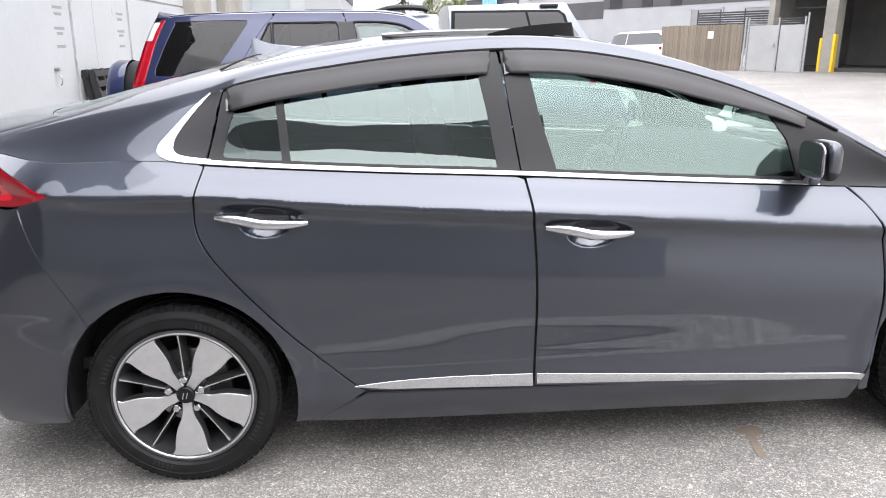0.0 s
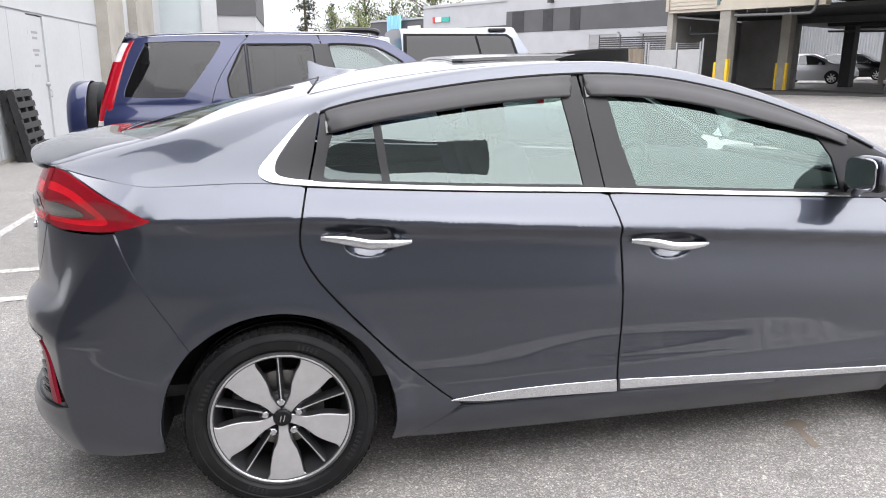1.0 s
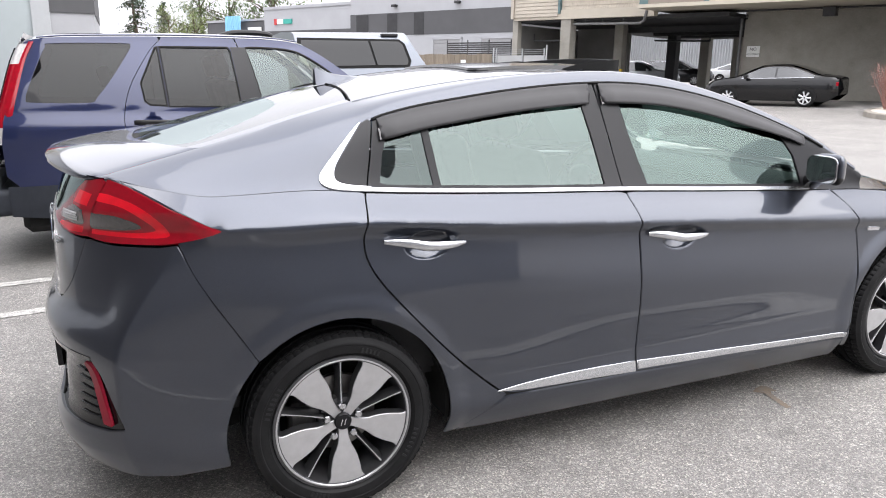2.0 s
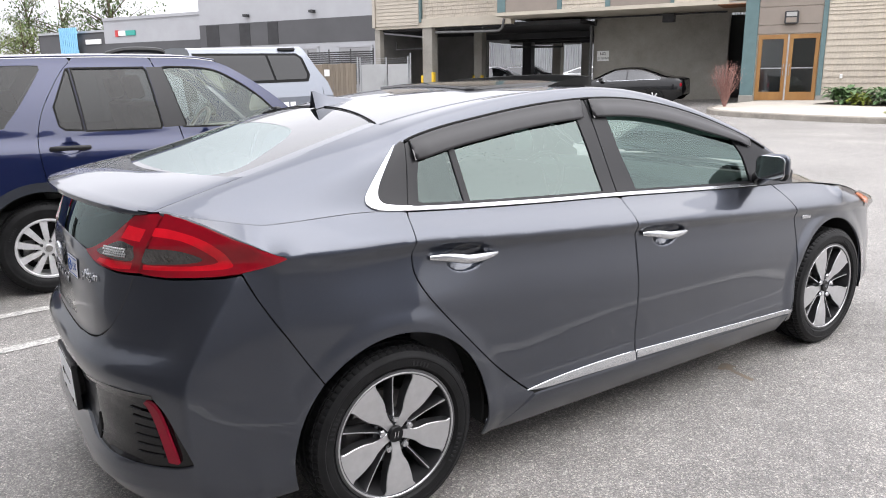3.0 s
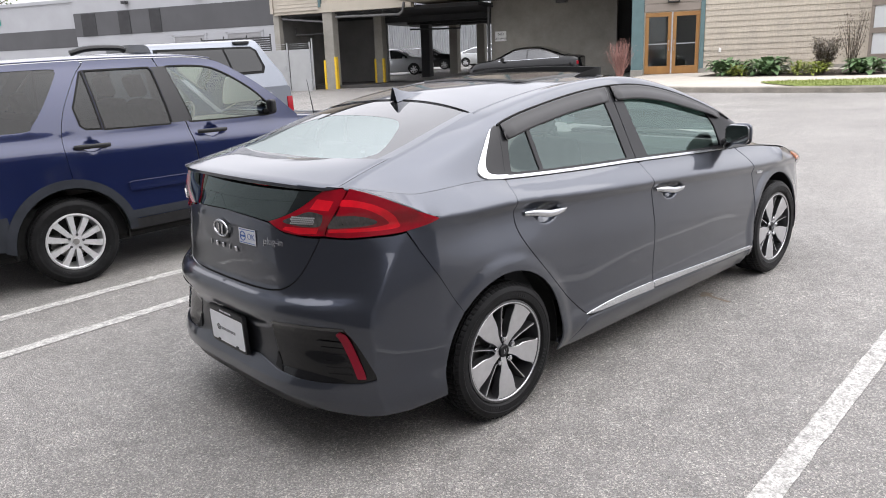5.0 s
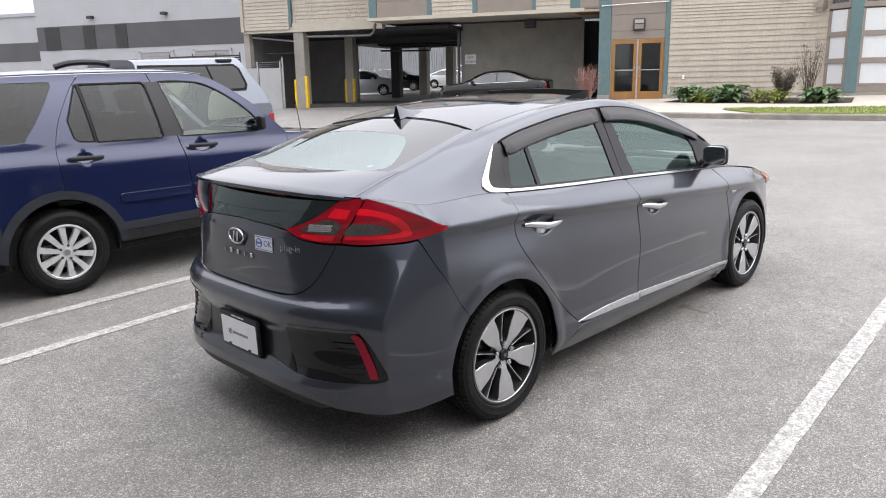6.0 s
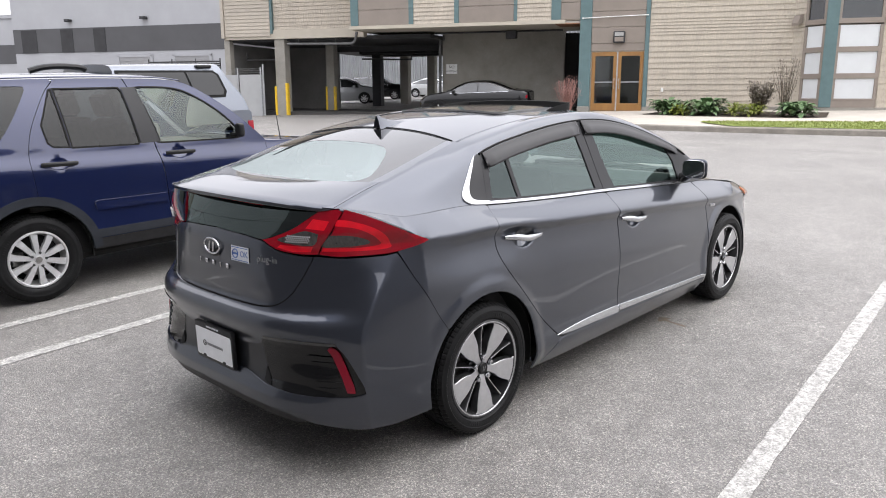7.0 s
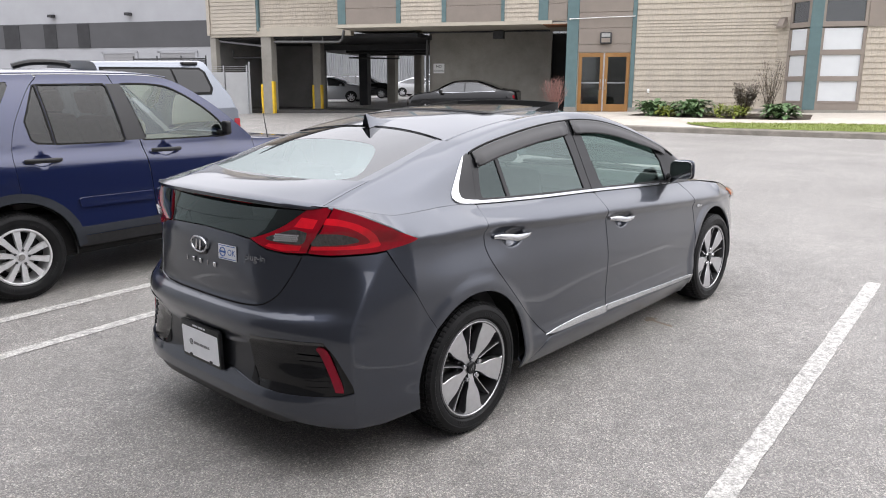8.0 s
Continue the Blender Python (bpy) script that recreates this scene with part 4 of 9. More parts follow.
    shell("inner_tail", M_WELL, hatchback, [(back_poly, (), ())], flank, 0.05, lift=-0.016, edge=0, mirrored=mir)
# fuel flap line is hidden on the far side; bumper, hatch and glass are built as right half and mirrored half in one part each


def both(name, material, pieces, mapf, label="", **kw):
    """One part made of the right half and its mirror image, welded in the middle."""
    r = shell(name, material, hatchback, pieces, mapf, label=label, **kw)
    l = shell(name, material, None, pieces, mapf, mirrored=True, **kw)
    me1, me2 = r.data, l.data
    n1 = len(me1.vertices)
    verts = [v.co[:] for v in me1.vertices] + [v.co[:] for v in me2.vertices]
    faces = [tuple(p.vertices) for p in me1.polygons] + [tuple(k + n1 for k in p.vertices) for p in me2.polygons]
    norms = [Vector((0, 0, 0))] * len(verts)
    for me, off in ((me1, 0), (me2, n1)):
        for p in me.polygons:
            for li, k in zip(p.loop_indices, p.vertices):
                norms[k + off] = me.corner_normals[li].vector.copy() if len(p.vertices) == 3 else norms[k + off]
    me = bpy.data.meshes.new(name)
    me.from_pydata(verts, [], faces)
    me.polygons.foreach_set("use_smooth", [True] * len(faces))
    me.normals_split_custom_set_from_vertices([tuple(n) for n in norms])
    me.materials.append(material)
    r.data = me
    bpy.data.objects.remove(l)
    return r


HATCH_EDGE = seg([(REAR, 0.722), (-1.20, 0.724), (-1.06, 0.730), (-0.98, 0.748), (-0.915, 0.790), (-0.875, 0.845), (-0.845, 0.905), (-0.822, 0.956)], 6)
INSERT = [(REAR, 0.420), (-1.23, 0.418), (-1.06, 0.392), (-0.90, 0.385), (-0.66, 0.385), (-0.612, 0.395), (-0.70, 0.610), (-0.86, 0.612), (-1.03, 0.605), (-1.10, 0.560), (-1.2, 0.548), (REAR, 0.545)]
low_arch = arch_line(0, 0.374, 134, 190, 14)
outline = HATCH_EDGE + [(-0.70, 0.946), (-0.52, 0.950), (-0.472, 0.957)] + SEAM[1:] + low_arch[1:] + [(-0.50, 0.222), (-0.66, 0.225), (-0.80, 0.255), (-0.90, 0.290), (-1.05, 0.306), (-1.25, 0.308), (REAR, 0.308)]
outline = thin_out(outline, 0.004)
outline = outline[:-1] + [(REAR, 0.308)]
RIDGES = [[(ridge_a(z) + o, z) for z in np.linspace(0.26, 0.935, 26)] for o in (-0.011, 0.0, 0.011)]
SHELF = [[(a, z) for a in np.linspace(-1.41, -0.75, 24)] for z in (0.662, 0.690, 0.712)]
bumper = both("rear_bumper", M_PAINT, [(outline, (INSERT[1:-1] + [(REAR + 0.02, 0.545), (REAR + 0.02, 0.42)],), RIDGES + SHELF)], flank, h=0.018, edge=0.026, gap=0.002)
CORNER = [(-1.030, 0.392), (-0.90, 0.385), (-0.66, 0.385), (-0.612, 0.395), (-0.70, 0.610), (-0.86, 0.612), (-1.04, 0.603), (-1.085, 0.590), (-1.080, 0.52), (-1.060, 0.45)]
# darker than the body paint, to stand in for the recess's shade
both("bumper_recess", M_RECESSSHADE, [(INSERT, (), ())], flank, h=0.03, lift=-0.012, edge=0.006, label="recessed middle of the bumper").parent = bumper
for mir in SIDES:
    shell("bumper_insert", M_INSERT, bumper, [(CORNER, (), ())], flank, 0.02, lift=-0.010, edge=0.02, mirrored=mir, label="gloss black bumper corner insert")
    # no hole is cut: a black sheet gives the look of its shade
    shell("insert_hole_sheet", M_WELL, bumper, [([(-1.078, 0.405), (-1.022, 0.392), (-1.066, 0.462)], (), ())], flank, 0.02, lift=-0.006, edge=0.01, mirrored=mir, label="black three-cornered sheet standing in for an opening")
    shell("bumper_reflector", M_REFLECTOR, bumper, [(ref_poly, (), ())], flank, 0.012, lift=0.004, edge=0.012, mirrored=mir, label="red reflector strip")
    for k in range(6):
        z = 0.415 + k * 0.026
        x = -0.705 - 0.004 * k
        outline = [(x, z), (x - 0.085 - 0.01 * (k % 2), z + 0.001), (x - 0.085, z + 0.008), (x - 0.003, z + 0.009)]
        shell("vent_fin", M_INSERT, bumper, [(outline, (), ())], flank, 0.02, lift=-0.003, edge=0.008, mirrored=mir)
    outline = [(-0.70, 0.618), (-0.86, 0.620), (-1.03, 0.613), (-1.05, 0.600), (-0.86, 0.606), (-0.70, 0.606)]
    shell("insert_lip", M_GLOSSBLACK, bumper, [(outline, (), ())], flank, 0.02, lift=0.003, edge=0.012, mirrored=mir)
outline = [(REAR, 0.310), (-1.25, 0.310), (-1.05, 0.308), (-0.90, 0.292), (-0.82, 0.262), (-0.88, 0.235), (-1.05, 0.24), (REAR, 0.245)]
both("bumper_skirt", M_BLACK, [(outline, (), ())], flank, h=0.03, lift=-0.008, edge=0.02, label="black lower skirt").parent = bumper
# hatch: painted lower panel, black glass, spoiler, sloping rear window
outline = thin_out([(p[0], p[1]) for p in HATCH_EDGE] + [(-0.90, 0.960), (-1.0, 0.974), (-1.085, 1.008), (-1.20, 1.022), (REAR, 1.030)], 0.004)
hatch = both("hatch_panel", M_PAINT, [(outline, (), ())], flank, h=0.02, edge=0.012, gap=0.0045)
outline = [(REAR, 1.030), (-1.20, 1.022), (-1.085, 1.012), (-0.95, 1.058), (-0.84, 1.140), (-1.1, 1.162), (REAR, 1.170)]
both("hatch_window", M_BLACKPANE, [(outline, (), ())], flank, h=0.03, lift=-0.004, edge=0.01, label="black lower rear window").parent = hatch


def spoiler_top(s, t):
    """s 0 at the middle to 1 at the side; t 0 at the window's foot to 1 at the lip."""
    x0 = lerp(-0.545, -0.36, s ** 2.2)
    a = Vector(house(x0, 4 - s))
    b = Vector((lerp(-0.828, -0.655, s ** 2.6), -0.645 * s, lerp(1.190, 1.153, s ** 2.6)))
    p = a.lerp(b, t) + Vector((0, 0, 0.012 * math.sin(math.pi * t) * (1 - s ** 3)))
    k = s ** 8
    e = seam_edge(t)
    p = p.lerp(Vector((p.x if s < 1 else e.x, e.y, e.z)), k)
    return (p.x, p.y + 0.004 * k, p.z)


bm = bmesh.new()
rows = []
for i in range(25):
    s = i / 24
    row = [spoiler_top(s, k / 8) for k in range(9)]
    lip = Vector(row[-1])
    k = 1 - 0.97 * s ** 8
    row += [tuple(lip + Vector(d) * k) for d in ((-0.007, 0, -0.006), (-0.006, 0, -0.019), (0.002, 0, -0.024), (0.05, 0, -0.030), (0.10, 0, -0.020))]
    rows.append(row)
full = [[(x, -y, z) for x, y, z in r] for r in rows[:0:-1]] + rows
vs = [[bm.verts.new(p) for p in r] for r in full]
for a, b in zip(vs, vs[1:]):
    for k in range(len(a) - 1):
        # faces under the lip are black, imitating the shadow beneath it
        bm.faces.new((a[k], a[k + 1], b[k + 1], b[k])).material_index = 1 if k > 10 else 0
bmesh.ops.recalc_face_normals(bm, faces=bm.faces)
part("spoiler", bm, [M_PAINT, M_SEAL], hatch, "painted rear spoiler", smooth=50)
for side in (-1, 1):
    bm = bmesh.new()
    tube(bm, [(p.x, -side * p.y, p.z - 0.006) for p in (seam_edge(t) for t in np.linspace(0, 0.86, 14))], 0.0042, 6)
    part("hatch_seal", bm, M_SEAL, hatch, smooth=True)
bm = bmesh.new()
tube(bm, [(-0.770 + 0.012 * abs(y) / 0.3, y, 1.158 - 0.012 * abs(y)) for y in np.linspace(-0.30, 0.30, 15)], 0.010, 6)
part("brake_lamp", bm, M_REDLENS, hatch, "red high brake lamp", smooth=True)


def slope_glass(x, w):
    """The sloping rear window; w runs from 0 at the middle to 1 at its side."""
    return house(x, 4 - w)


n = 24
foot = [(-0.545 + 0.165 * w ** 2.2, w) for w in np.linspace(0, 0.93, n)]
outline = foot + [(x, 0.93) for x in np.linspace(-0.36, 0.150, 14)] + [(0.150 + 0.055 * (1 - (w / 0.93) ** 2), w) for w in np.linspace(0.93, 0, n)]
clear = seg([(-0.522, 0.0), (-0.515, 0.30), (-0.485, 0.60), (-0.43, 0.79), (-0.36, 0.85), (-0.28, 0.81), (-0.15, 0.68), (-0.075, 0.56), (-0.042, 0.40), (-0.035, 0.0)], 6)
frit = both("rear_window", M_FRIT, [(thin_out(outline + clear[::-1], 0.003), (), ())], slope_glass, h=0.03, flip=True, lift=-0.002, edge=0.008, label="sloping rear window with a black border")
frit.parent = hatch
both("clear_glass", M_GLASSREAR, [(clear, (), ())], slope_glass, h=0.03, flip=True, lift=-0.003, edge=0, label="greenish clear middle of the rear window").parent = frit
side = [(x, 0.93) for x in np.linspace(-0.404, 0.150, 14)] + [(x, 1.0) for x in np.linspace(0.155, -0.356, 24)] + [(-0.382, 0.965)]
for mir in SIDES:
    shell("hatch_frame", M_PAINT, hatch, [(thin_out(side, 0.003), (), ())], slope_glass, 0.03, edge=0.01, mirrored=mir, flip=True)
# rubber seal between roof and rear window
bm = bmesh.new()
pts = []
for w in np.linspace(-0.97, 0.97, 60):
    q = slope_glass(0.154 + 0.055 * (1 - w * w), abs(w))
    pts.append((q[0], q[1] if w > 0 else -q[1], q[2] + 0.001))
tube(bm, pts, 0.0032, 6)
part("roof_joint", bm, M_SEAL, hatchback, "black seal across the roof end", smooth=True)
# roof with the raised glass sunroof
outline = [(0.158 + 0.055 * (1 - w ** 2), w) for w in np.linspace(0, 1, 16)] + [(x, 1.0) for x in np.linspace(0.20, 1.52, 40)] + [(1.50 + 0.06 * (1 - w ** 2), w) for w in np.linspace(1, 0, 16)]
both("roof", M_PAINT, [(thin_out(outline, 0.003), (), ())], slope_glass, h=0.035, flip=True, edge=0.012)
outline = [(0.86, 0.0), (0.86, 0.66), (0.90, 0.74), (1.36, 0.76), (1.42, 0.70), (1.44, 0.0)]
both("sunroof_well", M_SUNROOF, [(outline, (), ())], slope_glass, h=0.05, flip=True, lift=0.003, edge=0.004, label="dark sunroof panel")
outline = [(0.70, 0.0), (0.70, 0.64), (0.74, 0.70), (1.27, 0.70), (1.32, 0.66), (1.34, 0.0)]
both("sunroof_glass", M_SUNROOF, [(outline, (), ())], slope_glass, h=0.04, flip=True, lift=0.012, edge=0.014, label="raised sunroof panel")
for side in (-1, 1):
    bm = bmesh.new()
    tube(bm, [(q[0], -side * (q[1] - 0.002), q[2]) for q in (house(x, 2.0) for x in np.linspace(0.19, 2.20, 60))], 0.0055, 6)
    part("roof_seal", bm, M_SEAL, hatchback, "black seal along the door tops", smooth=True)
rows = []
bm = bmesh.new()
for i in range(41):
    u = lerp(-1, 1, i / 40)
    sgn = 1 if u > 0 else -1
    if abs(u) < 0.65:
        y, x, hgt, fr = 0.40 * u / 0.65, 1.42 - 0.04 * (u / 0.65) ** 2, 0.046, 0.05 * (1 - (u / 0.65) ** 4) + 0.002
    else:
        k = (abs(u) - 0.65) / 0.35
        y, x, hgt, fr = sgn * (0.40 + 0.05 * k ** 0.5), 1.38 - 0.30 * k, 0.046 * (1 - k) ** 0.8 + 0.004, 0.002
    base = lerp(top_z(x), edge_z(x), (abs(y) / 0.56) ** 2)
    rows.append([bm.verts.new(p) for p in ((x - 0.02, y, base - 0.01), (x - 0.006, y, base + hgt), (x + 0.004, y, base + hgt + 0.002), (x + fr, y, base + 0.002 - 0.1 * fr))])
for r, s_ in zip(rows, rows[1:]):
    for k in range(3):
        f = bm.faces.new((r[k], r[k + 1], s_[k + 1], s_[k]))
        f.material_index = 1 if k == 2 and abs(f.calc_center_median().y) < 0.36 else 0
bmesh.ops.recalc_face_normals(bm, faces=bm.faces)
part("sunroof_deflector", bm, [M_SEAL, M_SMOKE], hatchback, "black mesh sunroof deflector with a pale front", smooth=50)
# fin aerial
bm = bmesh.new()
prof = [(0.196, 0.000), (0.190, 0.024), (0.178, 0.054), (0.170, 0.072), (0.182, 0.072), (0.205, 0.056), (0.235, 0.041), (0.275, 0.026), (0.325, 0.012), (0.37, 0.000)]
rows = []
for x, hgt in curve(prof, 5):
    w = 0.034 * max(0.25, 1 - ((x - 0.235) / 0.18) ** 2 * 0.8)
    base = top_z(x)
    rows.append([bm.verts.new((x, yy * w, base + hgt * zz)) for yy, zz in ((-1, 0), (-0.78, 0.22), (-0.48, 0.62), (-0.16, 0.97), (0.16, 0.97), (0.48, 0.62), (0.78, 0.22), (1, 0))])
for a, b in zip(rows, rows[1:]):
    for k in range(7):
        bm.faces.new((a[k], a[k + 1], b[k + 1], b[k]))
bmesh.ops.recalc_face_normals(bm, faces=bm.faces)
part("fin_aerial", bm, M_PAINT, hatchback, "gray shark-fin aerial", smooth=50)
# windscreen, bonnet, scuttle
outline = [(1.515 + 0.06 * (1 - w ** 2), w) for w in np.linspace(0, 1.0, 12)] + [(x, 1.0) for x in np.linspace(1.56, 2.38, 20)] + [(2.40 + 0.14 * (1 - w ** 2), w) for w in np.linspace(1.0, 0, 12)]
both("windscreen", M_GLASSWIND, [(thin_out(outline, 0.004), (), ())], slope_glass, h=0.05, flip=True, lift=-0.002, edge=0.006, label="greenish windscreen")
bm = bmesh.new()
rows = []
for i in range(19):
    x = lerp(2.40, 3.50, i / 18)
    e = half_w(x) - 0.10 - 0.04 * ease((x - 2.5) / 0.6)
    ze = z_crease(x) + lerp(0.118, 0.015, ease((x - 2.4) / 1.1))
    zc = ze + lerp(0.075, 0.05, i / 18) - 0.10 * ease((x - 3.2) / 0.3)
    rows.append([bm.verts.new((x + 0.09 * (1 - abs(t) ** 2) * (1 if i else 1.6) * (1 - i / 30), t * e, lerp(zc, ze, abs(t) ** 2.2) + 0.012 * math.exp(-((abs(t) - 0.72) / 0.08) ** 2))) for t in np.linspace(-1, 1, 29)])
for a, b in zip(rows, rows[1:]):
    for k in range(28):
        bm.faces.new((a[k], a[k + 1], b[k + 1], b[k]))
bmesh.ops.recalc_face_normals(bm, faces=bm.faces)
part("bonnet", bm, M_PAINT, hatchback, smooth=60)
for mir in SIDES:
    sg = 1 if mir else -1
    bm = bmesh.new()
    r = []
    for x in np.linspace(2.34, 3.42, 20):
        zt = spline((2.34, 0.912), (2.6, 0.887), (2.9, 0.835), (3.08, 0.775), (3.3, 0.70), (3.45, 0.655))(x)
        y1 = flank_y(x, zt)
        e = half_w(x) - 0.10 - 0.04 * ease((x - 2.5) / 0.6)
        ze = z_crease(x) + lerp(0.118, 0.015, ease((x - 2.4) / 1.1))
        r.append([bm.verts.new((x, sg * lerp(y1, e, t), lerp(zt, ze, 1 - (1 - t) ** 1.7))) for t in (0, 0.25, 0.5, 0.75, 1)])
    for p, q in zip(r, r[1:]):
        for k in range(4):
            bm.faces.new((p[k], p[k + 1], q[k + 1], q[k]))
    bmesh.ops.recalc_face_normals(bm, faces=bm.faces)
    if bm.faces[0].normal.z < 0:
        bmesh.ops.reverse_faces(bm, faces=bm.faces[:])
    part("wing_top", bm, M_PAINT, hatchback, smooth=60)
bm = bmesh.new()
for y in (-0.25, 0.30):
    tube(bm, [(2.50, y, 1.005), (2.52, y + 0.3, 1.005), (2.47, y + 0.62 if y < 0 else y + 0.40, 0.985)], 0.008, 6)
box(bm, 2.46, 2.60, -0.66, 0.66, 0.93, 0.955, 0.01)
part("wiper_cowl", bm, M_BLACK, hatchback, "black wiper cowl", smooth=True)

# inner shell: floor pan, wheel wells, sills in black, so that gaps read dark
bm = bmesh.new()
box(bm, -0.74, -0.40, -0.66, 0.66, 0.205, 0.70, 0.04)
box(bm, 0.42, 2.28, -0.80, 0.80, 0.17, 0.30, 0.03)
box(bm, 3.10, 3.44, -0.55, 0.55, 0.20, 0.62, 0.05)
box(bm, -0.42, 0.42, -0.60, 0.60, 0.45, 0.72, 0.04)
box(bm, 2.28, 3.12, -0.55, 0.55, 0.26, 0.74, 0.04)
part("floor_pan", bm, M_WELL, hatchback)
for ax in (0.0, WHEELBASE):
    for sg in (-1, 1):
        bm = bmesh.new()
        lathe(bm, [(0.372, sg * 0.862), (0.392, sg * 0.85), (0.39, sg * 0.62), (0.05, sg * 0.60)], 40, a0=radians(-12), a1=radians(190))
        for v in bm.verts:
            v.co += Vector((ax, 0, TYRE_R))
        part("wheel_well", bm, M_WELL, hatchback)
for mir in SIDES:
    inner = [(0.50, 0.30), (1.15, 0.29), (2.30, 0.25), (2.33, 0.62), (2.2, 0.91), (1.15, 0.985), (0.12, 1.06), (-0.3, 1.06), (-0.3, 0.80), (-0.1, 0.74), (0.25, 0.64), (0.40, 0.48), (0.46, 0.36)]
    shell("inner_side", M_WELL, hatchback, [(inner, (), ())], flank, 0.05, lift=-0.014, edge=0, mirrored=mir)

# cabin
bm = bmesh.new()
box(bm, 0.0, 0.62, -0.62, 0.62, 0.42, 0.60, 0.06, seg=3)
part("rear_bench", bm, M_SEAT, hatchback, smooth=True)
tilt = pose(0, 0, 0, 0, -18, 0)
bm = bmesh.new()
box(bm, -0.08, 0.08, -0.62, 0.62, 0.0, 0.56, 0.05, m=Matrix.Translation((0.02, 0, 0.56)) @ tilt, seg=3)
for y in (-0.36, 0.0, 0.36):
    box(bm, -0.04, 0.04, y - 0.12, y + 0.12, 0.57, 0.70, 0.03, m=Matrix.Translation((0.02, 0, 0.56)) @ tilt, seg=3)
part("rear_backrest", bm, M_SEAT, hatchback, smooth=True)
for y in (-0.36, 0.36):
    bm = bmesh.new()
    box(bm, 1.00, 1.52, y - 0.25, y + 0.25, 0.40, 0.57, 0.06, seg=3)
    mm = Matrix.Translation((1.02, 0, 0.54)) @ pose(0, 0, 0, 0, -16, 0)
    box(bm, -0.07, 0.07, y - 0.25, y + 0.25, 0.0, 0.62, 0.06, m=mm, seg=3)
    box(bm, -0.045, 0.045, y - 0.13, y + 0.13, 0.66, 0.84, 0.04, m=mm, seg=3)
    for yy in (y - 0.06, y + 0.06):
        tube(bm, [mm @ Vector((0, yy, 0.6)), mm @ Vector((0, yy, 0.7))], 0.008, 6)
    part("front_seat", bm, M_SEAT, hatchback, "dark front seat with headrest", smooth=True)
bm = bmesh.new()
prism(bm, [(1.88, 0.60), (1.84, 0.86), (1.90, 0.945), (2.05, 0.965), (2.42, 0.93), (2.45, 0.60)], -0.74, 0.74, lambda a, b, d: (a, d, b))
part("dashboard", bm, M_DASH, hatchback, smooth=True)
bm = bmesh.new()
wheel_m = Matrix.Translation((1.72, 0.36, 0.86)) @ pose(0, 0, 0, 0, -62, 0)
ring = [wheel_m @ Vector((0.185 * math.cos(a), 0.185 * math.sin(a), 0)) for a in np.linspace(0, math.tau, 33)]
tube(bm, ring, 0.017, 8, caps=False)
for a in (0.2, math.pi - 0.2, -math.pi / 2):
    tube(bm, [wheel_m @ Vector((0, 0, -0.03)), wheel_m @ Vector((0.185 * math.sin(a), 0.185 * math.cos(a), 0))], 0.016, 6)
bmesh.ops.create_icosphere(bm, subdivisions=2, radius=0.07, matrix=wheel_m)
part("steering_wheel", bm, M_DASH, hatchback, smooth=True)
bm = bmesh.new()
box(bm, -0.42, 2.2, -0.70, 0.70, 0.36, 0.40)
box(bm, -0.62, -0.12, -0.56, 0.56, 0.86, 0.90)
part("cabin_floor", bm, M_DASH, hatchback)
for sg in (-1, 1):
    bm = bmesh.new()
    box(bm, 0.15, 2.1, sg * 0.72 - 0.02, sg * 0.72 + 0.02, 0.40, 0.93)
    part("door_lining", bm, M_DASH, hatchback)
bm = bmesh.new()
rows = [[bm.verts.new((x, y, lerp(top_z(x), edge_z(x), (abs(y) / 0.56) ** 2) - 0.045)) for y in np.linspace(-0.56, 0.56, 9)] for x in np.linspace(0.2, 1.55, 10)]
for a, b in zip(rows, rows[1:]):
    for k in range(8):
        bm.faces.new((a[k], a[k + 1], b[k + 1], b[k]))
part("headliner", bm, M_PALE, hatchback, smooth=True)


